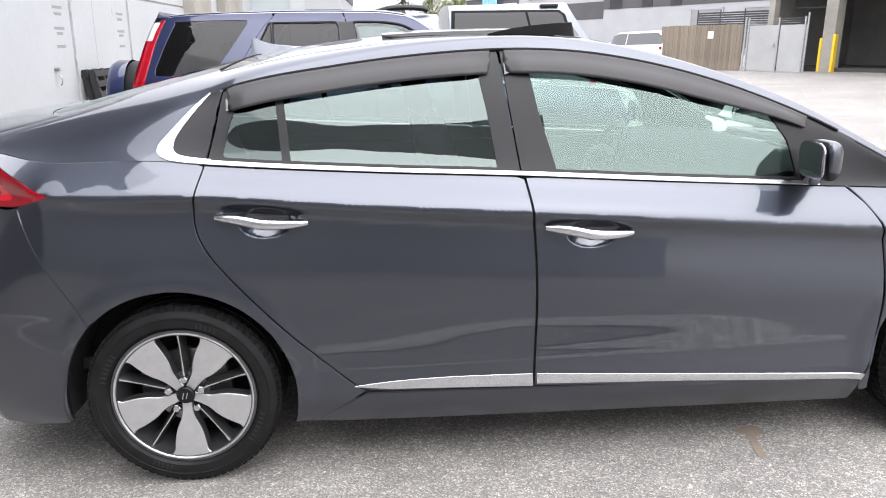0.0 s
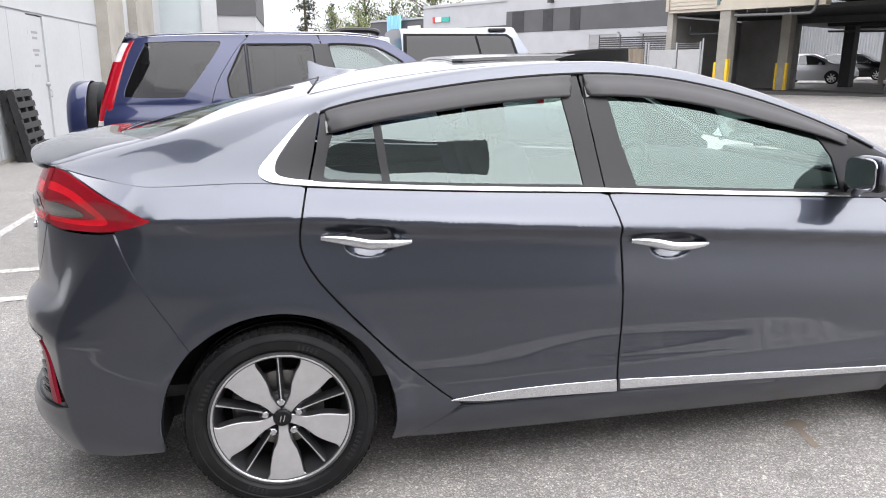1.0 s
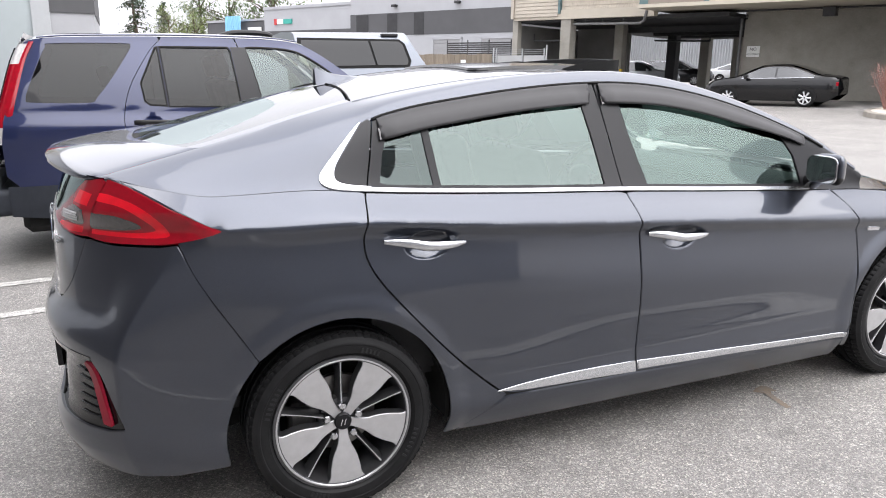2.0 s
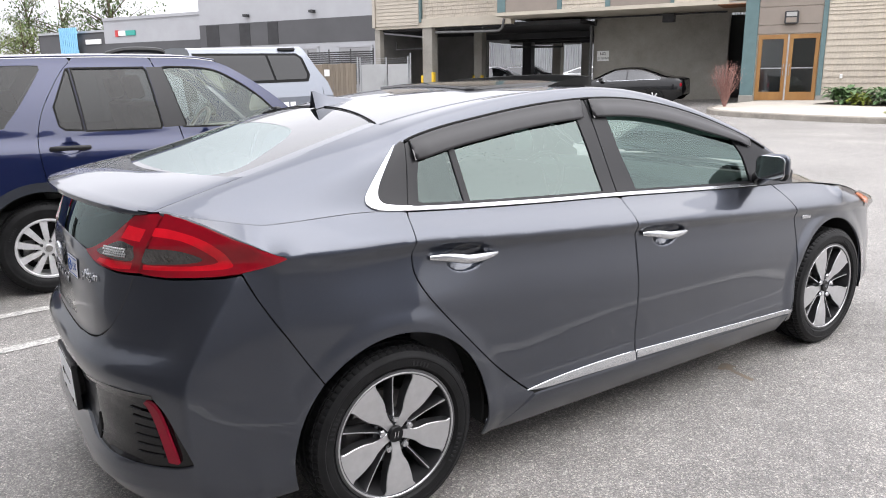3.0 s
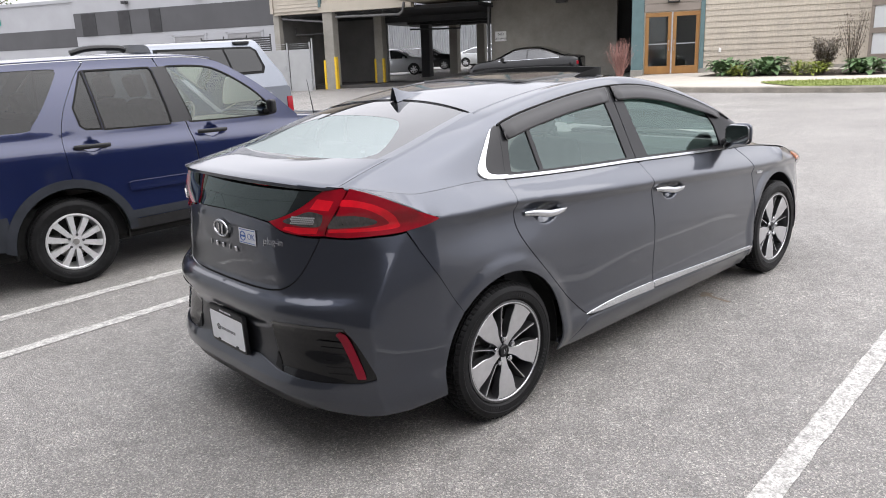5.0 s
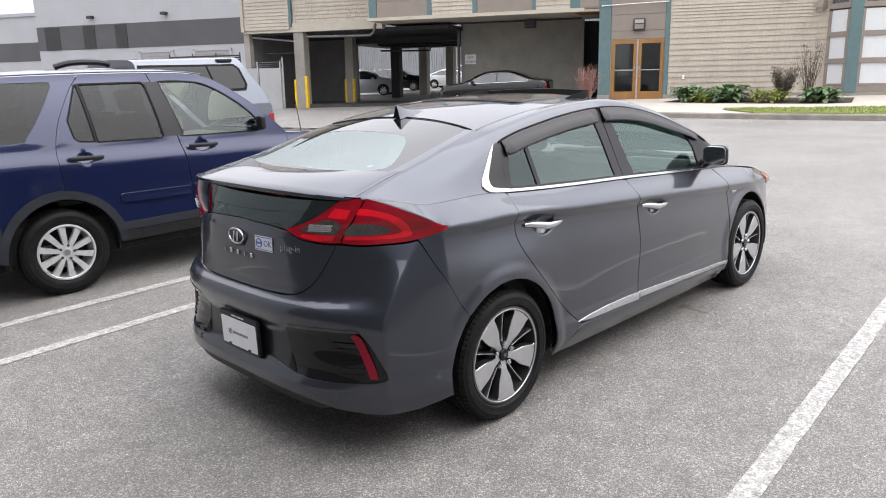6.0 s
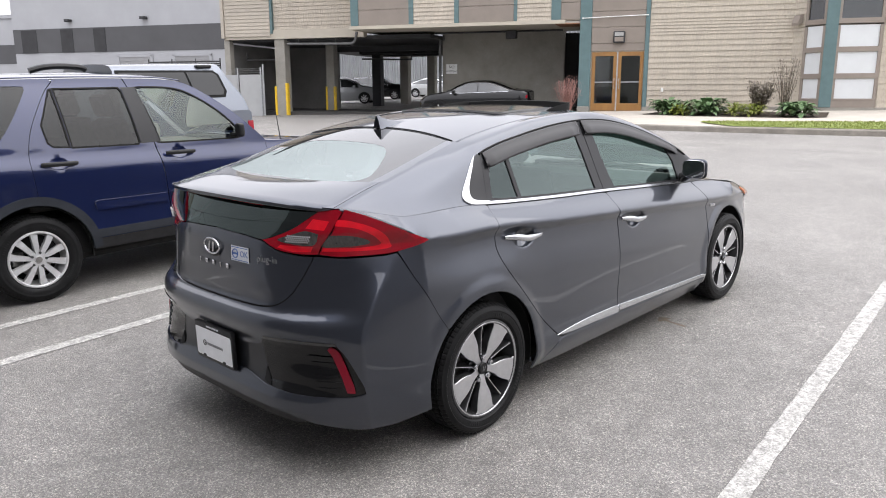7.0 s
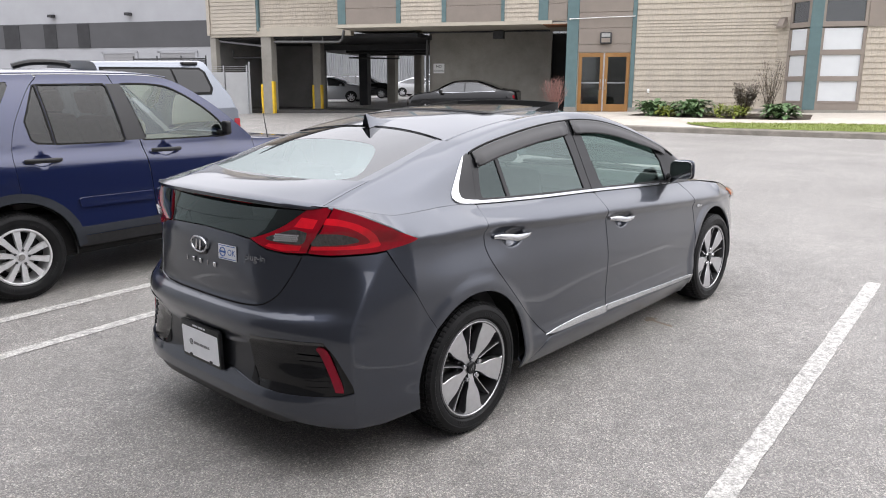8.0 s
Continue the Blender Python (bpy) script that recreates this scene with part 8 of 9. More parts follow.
# ---------------------------------------------------------------- silver pickup with a canopy on its bed, tail towards +x
TR_M = Matrix.Translation((3.17, 5.93, 0)) @ pose(0, 0, 0, 0, 0, 181.2)
truck = thing("pickup_truck", TR_M, "silver pickup truck with a fiberglass canopy over its bed", "truck")
# own axes: tail at x = 0, nose towards +x; its left side looks at us at y = 0, the right at y = 1.86... (mirrored by the half turn)


rows = []
bm = bmesh.new()
prof = [(0.05, 1.24), (0.09, 1.40), (0.135, 1.55), (0.18, 1.70), (0.215, 1.79), (0.27, 1.835), (0.36, 1.855), (0.93, 1.875)]
prof = prof + [(1.86 - y, z) for y, z in prof[-2::-1]]
for x in [0.0, 0.08, 0.25, 0.8, 1.4, 1.75]:
    rows.append([bm.verts.new((x + (0.30 * ease((z - 1.24) / 0.62) if x < 0.3 else 0.0), -y + 0.0, z)) for y, z in prof])
for r, s in zip(rows, rows[1:]):
    for k in range(len(prof) - 1):
        bm.faces.new((r[k], r[k + 1], s[k + 1], s[k]))
bm.faces.new(rows[0])
bm.faces.new(rows[-1][::-1])
bmesh.ops.recalc_face_normals(bm, faces=bm.faces)
canopy = part("canopy", bm, M_SILVER, truck, "silver fiberglass canopy", smooth=40)


def can_map(x, z):
    i = 0
    while i < 4 and z > prof[i + 1][1]:
        i += 1
    (y0, z0), (y1, z1) = prof[i], prof[i + 1]
    return (x, -lerp(y0, y1, (z - z0) / (z1 - z0)), z)


win = [(0.33, 1.44), (0.30, 1.50), (0.36, 1.70), (0.42, 1.745), (1.70, 1.765), (1.72, 1.48), (1.66, 1.44)]
shell("window_seal", M_SEAL, canopy, [(inset(win, -0.022), (), ())], can_map, 0.06, lift=0.004, edge=0.01, flip=True, label="black window rubber")
shell("canopy_glass", M_CANOPYPANE, canopy, [([(0.345, 1.45), (0.32, 1.50), (0.375, 1.70), (0.43, 1.737), (0.80, 1.745), (0.74, 1.45)], (), ())], can_map, 0.06, lift=0.009, edge=0.005, flip=True, label="dark canopy window")
shell("canopy_glass", M_CANOPYPANE, canopy, [([(0.77, 1.45), (0.83, 1.745), (1.68, 1.757), (1.70, 1.49), (1.65, 1.45)], (), ())], can_map, 0.06, lift=0.009, edge=0.005, flip=True, label="dark canopy window")
bm = bmesh.new()
box(bm, 0.42, 0.64, -0.27, -0.20, 1.80, 1.84, 0.01)
part("rack_foot", bm, M_BLACK, canopy)
bm = bmesh.new()
tube(bm, curve([(2.00, -0.35, 1.80), (2.06, -0.34, 1.83), (2.25, -0.33, 1.845), (2.45, -0.33, 1.84), (2.62, -0.35, 1.80)], 5), 0.034, 8)
part("roof_rack", bm, M_BLACK, truck, "black roof rack rail", smooth=True)
# bed, cab, bonnet
bm = bmesh.new()
outl = [(0.02, 0.55), (0.0, 0.62), (0.0, 1.20), (0.03, 1.24), (1.85, 1.24), (1.85, 0.50), (1.50, 0.50), (1.47, 0.66), (1.33, 0.80), (1.14, 0.85), (0.95, 0.80), (0.81, 0.66), (0.78, 0.55)]
prism(bm, outl, 0.0, 1.86, lambda a, b, d: (a, -d, b))
part("bed", bm, M_SILVER, truck, "silver pickup bed")
bm = bmesh.new()
rows = []
cabp = [(0.02, 0.50), (0.0, 0.85), (0.03, 1.16), (0.10, 1.30), (0.20, 1.66), (0.30, 1.75), (0.93, 1.785)]
cabp = cabp + [(1.86 - y, z) for y, z in cabp[-2::-1]]
zcap = spline((1.86, 1.785), (2.0, 1.79), (2.9, 1.78), (3.2, 1.70), (3.7, 1.30), (3.9, 1.19), (4.9, 1.08), (5.2, 0.9), (5.25, 0.7))
for x in np.linspace(1.88, 5.25, 24):
    c = zcap(x)
    rows.append([bm.verts.new((x, -(y if z < 1.2 else lerp(0.10, y, min(1, (c - 1.1) / 0.68))), min(z, 1.16 + (z - 1.16) * max(0.0, (c - 1.16) / 0.625)) if z > 1.16 else min(z, c))) for y, z in cabp])
for r, s in zip(rows, rows[1:]):
    for k in range(len(cabp) - 1):
        bm.faces.new((r[k], r[k + 1], s[k + 1], s[k]))
bm.faces.new(rows[0])
bm.faces.new(rows[-1][::-1])
bmesh.ops.recalc_face_normals(bm, faces=bm.faces)
part("cab", bm, M_SILVER, truck, smooth=40)
bm = bmesh.new()
box(bm, -0.02, 0.07, -0.12, 0.012, 0.88, 1.10, 0.02, seg=2)
part("tail_lamp", bm, M_REDLENS, truck, "red tail lamp", smooth=True)
bm = bmesh.new()
box(bm, -0.16, 0.02, -1.80, -0.06, 0.50, 0.68, 0.03, seg=2)
part("rear_bumper", bm, M_CHROME, truck, smooth=True)
for cx in (1.14, 4.3):
    for sg, y in ((1, -0.10), (-1, -1.76)):
        w = new("wheel")
        w.parent = truck
        w.matrix_basis = Matrix.Translation((cx, y, 0.38)) @ (pose(0, 0, 0, 0, 0, 180) if sg > 0 else Matrix.Identity(4))
        bm = bmesh.new()
        lathe(bm, [(0.24, -0.10), (0.28, -0.12), (0.36, -0.11), (0.38, -0.08), (0.38, 0.1), (0.24, 0.1)], 36)
        part("tyre", bm, M_RUBBER, w, smooth=35)
        bm = bmesh.new()
        lathe(bm, [(0.245, -0.105), (0.22, -0.08), (0.05, -0.07), (0, -0.075)], 36)
        part("rim", bm, M_ALLOYSILVER, w, smooth=35)

# decal on the pickup's flank
decal = Matrix.Translation((0.36, 0.004, 1.13)) @ pose(0, 0, 0, 90, 0, 180)
lettering("decal_word", "4x4", 0.095, decal, M_WHITEPLATE, truck, 0.001)
lettering("decal_word", "SPORT", 0.055, Matrix.Translation((0.36, 0.004, 1.06)) @ pose(0, 0, 0, 90, 0, 180), M_WHITEPLATE, truck, 0.001)
for k in range(3):
    bm = bmesh.new()
    box(bm, 0.56 + 0.09 * k, 0.63 + 0.09 * k, 0.001, 0.005, 1.07, 1.18)
    part("decal_bar", bm, M_WHITEPLATE, truck, "white decal shape")

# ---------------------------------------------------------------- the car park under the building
# slab added with the building's shade put into its dark colour
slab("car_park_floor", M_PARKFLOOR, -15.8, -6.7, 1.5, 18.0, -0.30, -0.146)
# the ceiling's near-black colour holds the shade under the building
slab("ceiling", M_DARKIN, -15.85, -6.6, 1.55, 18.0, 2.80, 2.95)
slab("back_wall", M_CONCRETE, -6.69, -1.50, 3.50, 3.75, -0.9, 3.06)
# dark colour here replaces the missing shade on this inner wall
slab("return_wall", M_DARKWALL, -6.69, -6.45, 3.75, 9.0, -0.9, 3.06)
# dark slabs stand in for the shade of the recess
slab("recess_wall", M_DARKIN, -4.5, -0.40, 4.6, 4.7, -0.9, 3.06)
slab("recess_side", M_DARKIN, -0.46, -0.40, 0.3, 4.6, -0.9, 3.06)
# concrete coloured darker on these two walls to imitate shade
slab("side_wall", M_PARKWALL, -15.98, -15.80, 1.6, 6.8, -0.9, 2.72)
slab("inner_wall", M_PARKWALL, -15.85, -13.05, 6.6, 6.8, -0.9, 2.80)
slab("column", M_CONCRETE, -12.43, -12.02, 3.98, 4.40, -0.9, 2.80, bevel=0.02)
for a in (-12.47, -12.07):
    slab("corner_guard", M_YELLOW, a, a + 0.09, 3.94, 4.10, -0.3, 0.92, bevel=0.008)
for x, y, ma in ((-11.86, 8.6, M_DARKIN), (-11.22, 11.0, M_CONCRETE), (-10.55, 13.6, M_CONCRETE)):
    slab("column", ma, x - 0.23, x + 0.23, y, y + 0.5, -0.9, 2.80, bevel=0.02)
# beams near-black as well, their shade put into the colour
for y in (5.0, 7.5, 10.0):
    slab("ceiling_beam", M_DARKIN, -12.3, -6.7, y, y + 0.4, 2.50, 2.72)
bm = bmesh.new()
tube(bm, curve([(-12.80, 1.22, 2.66), (-10.1, 1.22, 2.62), (-9.85, 1.22, 2.64), (-9.72, 1.22, 2.75), (-9.66, 1.22, 2.98), (-9.64, 1.22, 3.08)], 5), 0.055, 10)
for x in (-12.3, -11.5, -10.6):
    tube(bm, [(x, 1.22, 2.64), (x, 1.22, 2.88)], 0.012, 6)
part("drain_pipe", bm, M_PIPE, block, "gray drain pipe under the beam", smooth=True)
bm = bmesh.new()
tube(bm, [(-6.74, 3.30, 2.95), (-6.74, 3.30, -0.5)], 0.06, 10)
tube(bm, [(-6.95, 3.30, 2.90), (-6.55, 3.30, 2.90)], 0.075, 10)
part("down_pipe", bm, M_PIPE, block, "gray downpipe at the wall's end", smooth=True)
bm = bmesh.new()
tube(bm, [(-15.2, 1.9, 2.35), (-15.2, 1.9, 2.05), (-13.2, 1.9, 2.05)], 0.03, 8)
part("sprinkler_pipe", bm, M_DARKSTEEL, block, "dark sprinkler pipe", smooth=True)
bm = bmesh.new()
tube(bm, curve([(-11.5, 6.0, 2.20), (-9.2, 6.0, 2.15), (-9.0, 6.0, 2.2), (-9.0, 6.0, 2.35), (-9.2, 6.0, 2.4), (-11.5, 6.0, 2.42)], 4), 0.04, 8)
part("sprinkler_pipe", bm, M_DARKSTEEL, block, "dark sprinkler pipe", smooth=True)
bm = bmesh.new()
tube(bm, [(-6.6, 2.2, 3.0), (-1.4, 2.2, 3.0)], 0.035, 8)
box(bm, -3.62, -3.20, 2.0, 2.3, 2.72, 3.03, 0.02)
part("soffit_lamp", bm, M_DARKSTEEL, block, "dark soffit lamp on a conduit", smooth=True)
sign = slab("wall_sign", M_SIGNWHITE, -6.52, -6.04, 3.475, 3.499, 1.42, 1.82, label="white no loitering sign")
for txt, z, s in (("NO", 1.70, 0.16), ("LOITERING", 1.52, 0.10)):
    lettering("sign_word", txt, s, Matrix.Translation((-6.28, 3.472, z)) @ pose(0, 0, 0, 90, 0, 0), M_SIGNBLACK, sign, 0.001)

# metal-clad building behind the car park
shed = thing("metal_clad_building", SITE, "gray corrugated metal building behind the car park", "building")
bm = bmesh.new()
n = 120
pts = []
for i in range(n):
    x = -26 + i * 0.2
    pts += [(x, 30.0), (x + 0.06, 30.0), (x + 0.09, 29.93), (x + 0.16, 29.93)]
lo = [bm.verts.new((x, y, -1)) for x, y in pts]
hi = [bm.verts.new((x, y, 7.5)) for x, y in pts]
for i in range(len(pts) - 1):
    bm.faces.new((lo[i], lo[i + 1], hi[i + 1], hi[i]))
part("wall", bm, M_CORRUG, shed)
bm = bmesh.new()
box(bm, -26, -2, 30.02, 42, -1, 7.6)
part("core", bm, M_GREYWALL, shed)
for i in range(7):
    bm = bmesh.new()
    box(bm, -12.5, -6.5, 29.80, 29.92, -0.2 + 0.30 * i, -0.02 + 0.30 * i, 0.01)
    part("louvre", bm, M_GREYWALL, shed)
bm = bmesh.new()
box(bm, -12.4, -6.6, 29.90, 29.93, 2.0, 5.5)
part("pale_panel", bm, M_WHITEWALL, shed)

# ---------------------------------------------------------------- gray industrial building behind the fence
def FU(u):
    return 2.94 + (u - 2.94) * 1.056


def FW(w):
    return 0.76 + (w - 0.76) * 1.056


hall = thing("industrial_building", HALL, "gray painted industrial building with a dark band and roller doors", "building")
YH = 10.0
b0, b1, zb0, zb1 = FU(-33.8), FU(-16.5), FW(2.92) - 0.25, FW(3.98) + 0.05
slab("wall", M_GREYWALL, b0, b1, YH + 0.02, YH + 12, -1.5, 7.2, parent=hall)
slab("roof", M_DARKWALL, b0 - 0.1, b1 + 0.1, YH - 0.1, YH + 12, 7.2, 7.45, parent=hall)
slab("dark_band", M_BANDWALL, b0, b1, YH, YH + 0.02, zb0, zb1, parent=hall)
for a, b in ((-33.2, -32.1), (-30.35, -29.5), (-28.05, -27.25)):
    slab("window", M_DARKIN, FU(a), FU(b), YH - 0.03, YH, zb0, zb1 - 0.06, parent=hall, label="tall dark window")
for a, b in ((-26.5, -24.24), (-22.83, -20.46)):
    dr = new("roller_door")
    dr.parent = hall
    bm = bmesh.new()
    for i in range(13):
        box(bm, FU(a) + 0.1, FU(b) - 0.1, YH - 0.05, YH - 0.01, -1.2 + i * 0.285, -1.2 + i * 0.285 + 0.275, 0.008)
    part("door_slats", bm, M_ROLLDOOR, dr)
    for q0, q1, z0, z1 in ((FU(a) - 0.05, FU(a) + 0.1, -1.4, 2.56), (FU(b) - 0.1, FU(b) + 0.05, -1.4, 2.56), (FU(a) - 0.05, FU(b) + 0.05, 2.46, 2.58)):
        bm = bmesh.new()
        box(bm, q0, q1, YH - 0.08, YH, z0, z1)
        part("door_jamb", bm, M_GREYWALL, dr)
for u, w in ((-29.6, 4.35), (-24.5, 4.35)):
    bm = bmesh.new()
    box(bm, FU(u) - 0.16, FU(u) + 0.16, YH - 0.34, YH, FW(w), FW(w) + 0.16, 0.02)
    part("flood_lamp", bm, M_DARKSTEEL, hall, "dark flood lamp")
low0, low1 = FU(-43.6), FU(-33.8)
slab("low_wall", M_GREYWALL, low0, low1, YH + 0.3, YH + 12, -1.5, 5.05, parent=hall)
slab("low_band", M_BANDWALL, low0, low1, YH + 0.28, YH + 0.3, 2.2, 3.35, parent=hall)
slab("parapet", M_GREYWALL, low0, low1, YH + 0.22, YH + 0.5, 4.95, 5.15, parent=hall)
slab("far_wall", M_BANDWALL, FU(-52), low0, YH + 0.8, YH + 12, -1.5, 4.35, parent=hall)
slab("far_coping", M_DULLSTEEL, FU(-52), low0, YH + 0.7, YH + 1.0, 4.25, 4.40, parent=hall)
for i, (a, b, ma) in enumerate(((0.0, 0.30, M_REDSIGN), (0.36, 1.05, M_SIGNWHITE), (1.15, 2.15, M_TEAL))):
    slab("sign_mark", ma, FU(-42.3) + a, FU(-42.3) + b, YH + 0.20, YH + 0.29, 3.85 if i else 3.80, 4.20 if i else 4.25, parent=hall)
slab("sign_mark", M_SIGNWHITE, FU(-46.3), FU(-44.6), YH + 0.7, YH + 0.79, 3.4, 3.75, parent=hall)
slats = thing("slatted_screen", HALL, "light blue slatted screen on a roof edge", "screen")
for i in range(9):
    bm = bmesh.new()
    box(bm, FU(-48.6) + i * 0.24, FU(-48.6) + i * 0.24 + 0.17, YH + 0.2, YH + 0.28, 2.0, 4.65)
    part("slat", bm, M_SKYBLUE, slats)
bm = bmesh.new()
box(bm, FU(-48.6), FU(-48.6) + 2.1, YH + 0.29, YH + 0.33, 4.2, 4.35)
box(bm, FU(-48.6), FU(-48.6) + 2.1, YH + 0.29, YH + 0.33, 0.0, 3.0)
part("rail", bm, M_SKYBLUE, slats)

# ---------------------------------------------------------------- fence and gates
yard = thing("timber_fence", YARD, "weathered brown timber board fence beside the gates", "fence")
bm = bmesh.new()
box(bm, -0.068, 0.068, 0, 0.022, -0.42, 1.48, 0.004)
board = bpy.data.meshes.new("fence_board")
bm.to_mesh(board)
bm.free()
board.materials.append(M_FENCEWOOD)
x = -21.0
while x < -16.55:
    ob = new("fence_board", board)
    ob.parent = yard
    ob.matrix_basis = Matrix.Translation((x, 1.06 + random.uniform(-0.006, 0.006), random.uniform(-0.02, 0.02)))
    x += 0.145
for z in (-0.1, 0.6, 1.25):
    bm = bmesh.new()
    box(bm, -21.1, -16.5, 1.085, 1.13, z, z + 0.09)
    part("fence_rail", bm, M_FENCEWOOD, yard)
bm = bmesh.new()
box(bm, -18.35, -18.05, 1.03, 1.045, 0.93, 1.23)
part("notice", bm, M_SIGNWHITE, yard, "small white notice")
gates = thing("yard_gate", YARD, "gray sheet metal double gate on steel posts", "gate")
for a, b in ((-16.36, -14.95), (-14.85, -13.72)):
    bm = bmesh.new()
    box(bm, a, b, 1.05, 1.08, -0.34, 1.42, 0.008)
    part("gate_leaf", bm, M_GATE, gates)
    for z in (1.50, 1.58, 1.66):
        bm = bmesh.new()
        tube(bm, [(a, 1.065, z), (b, 1.065, z)], 0.004, 5)
        part("wire", bm, M_DULLSTEEL, gates)
for x, z in ((-16.45, 1.75), (-16.30, 1.72), (-14.90, 1.70), (-13.78, 1.72), (-13.66, 1.85)):
    bm = bmesh.new()
    tube(bm, [(x, 1.03, -0.5), (x, 1.03, z)], 0.035, 8)
    part("gate_post", bm, M_DULLSTEEL, gates, smooth=True)
bm = bmesh.new()
tube(bm, [(-15.05, 1.0, 0.60), (-15.05, 1.0, 0.75)], 0.03, 6)
part("latch", bm, M_DULLSTEEL, gates)
net = thing("mesh_fence", YARD, "black mesh screened fence panel before the roller doors", "fence")
for i in range(16):
    bm = bmesh.new()
    box(bm, -22.6, -18.4, 5.0, 5.01, 0.55 + i * 0.105, 0.625 + i * 0.105)
    part("screen_strip", bm, M_DARKSTEEL, net)
for x in (-22.6, -21.2, -19.8, -18.4):
    bm = bmesh.new()
    tube(bm, [(x, 5.03, -0.6), (x, 5.03, 2.32)], 0.03, 6)
    part("fence_post", bm, M_DARKSTEEL, net, smooth=True)
van_roof = spline((0.0, 1.70), (0.1, 1.9), (0.5, 1.95), (3.2, 1.95), (3.7, 1.80), (4.3, 1.25), (4.9, 1.08), (5.2, 0.8))
van_belt = spline((0.0, 1.25), (3.6, 1.20), (4.4, 1.05), (5.2, 0.75))
plain_car("van", along(-21.2, 1.6, 0, 180), M_WHITECAR, "white van parked by the timber fence", 5.2, 1.95, van_roof, van_belt, (1.0, 4.2), 0.34)

# ---------------------------------------------------------------- white building along the lot: own x runs along the lot (+y), z up
WX = Vector((0, 1, 0))
WALLM = Matrix.Translation((-4.60, 0, 0)) @ Matrix((WX, UP.cross(WX), UP)).transposed().to_4x4()
white = thing("white_building", WALLM, "white painted warehouse wall with steel doors", "building")


def wslab(name, ma, *a, bevel=0.0, label=""):
    bm = bmesh.new()
    box(bm, *a, bevel)
    return part(name, bm, ma, white, label)


DOORS = ((9.03, 9.97), (11.80, 12.72))
spans = [(2.05, 9.03)] + [(9.97, 11.80)] + [(12.72, 16.8)]
for a, b in spans:
    wslab("wall", M_WHITEWALL, a, b, 0.0, 0.25, -0.4, 2.46)
wslab("wall", M_WHITEWALL, 2.05, 16.8, 0.0, 0.25, 2.50, 6.0)
wslab("wall_reveal", M_GREYPRINT, 2.05, 16.8, 0.012, 0.25, 2.46, 2.50)
for x in (10.85, 15.2):
    wslab("wall_joint", M_GREYPRINT, x, x + 0.012, -0.001, 0.02, 0.0, 2.46)
for a, b in DOORS:
    d = wslab("steel_door", M_WHITEWALL, a + 0.02, b - 0.02, 0.03, 0.08, 0.02, 2.44, bevel=0.006, label="white steel door")
    # gray sheet behind the leaf, its colour posing as shadow in the gap
    wslab("door_gap_shade_sheet", M_GREYPRINT, a, b, 0.085, 0.10, 0.0, 2.46)
    kx = a + 0.12 if a < 10 else b - 0.08
    bm = bmesh.new()
    tube(bm, [(kx, 0.03, 1.20), (kx, -0.05, 1.20)], 0.038, 12)
    tube(bm, [(kx, -0.03, 1.10), (kx, -0.06, 1.06), (kx, -0.06, 0.98), (kx, -0.03, 0.95)], 0.012, 6)
    part("door_knob", bm, M_DULLSTEEL, white, "steel knob", smooth=True)
    for i, (z, w) in enumerate(((2.12, 0.34), (2.02, 0.26), (1.80, 0.36), (1.72, 0.22), (1.52, 0.30))):
        wslab("door_print", M_GREYPRINT, (a + b) / 2 - w / 2, (a + b) / 2 + w / 2, 0.027, 0.03, z, z + 0.045)
    for z in (0.5, 1.3, 2.1):
        hx = b - 0.02 if a < 10 else a + 0.02
        wslab("hinge", M_DULLSTEEL, hx - 0.015, hx + 0.015, 0.0, 0.04, z, z + 0.12)
wslab("end_wall", M_WHITEWALL, 2.05, 2.3, 0.25, 9.9, -0.4, 6.0)
wslab("plinth", M_CONCRETE, 2.05, 16.8, -0.012, 0.0, -0.4, 0.06)
wslab("pilaster", M_CONCRETE, 16.8, 18.6, -0.28, 0.25, -0.4, 6.0)
wslab("wall", M_WHITEWALL, 18.6, 20.5, 0.0, 0.25, -0.4, 6.0)
wslab("pilaster", M_CONCRETE, 20.5, 23.2, -0.25, 0.25, -0.4, 6.0)
wslab("wall", M_WHITEWALL, 23.2, 26.0, 0.0, 0.25, -0.4, 6.0)
wslab("panel", M_PALEPANEL, 26.0, 26.2, -1.45, 0.3, -0.4, 6.0)
wslab("panel_edge", M_WHITEWALL, 25.9, 26.3, -2.0, -1.45, -0.4, 6.0)
wslab("end_block", M_GREYWALL, 25.95, 34.0, -3.35, -2.0, -0.4, 3.35)
wslab("end_block_top", M_BANDWALL, 25.90, 34.0, -3.38, -2.0, 3.35, 6.0)
wslab("roof", M_DARKWALL, 2.05, 34.0, -0.1, 10.0, 6.0, 6.2)
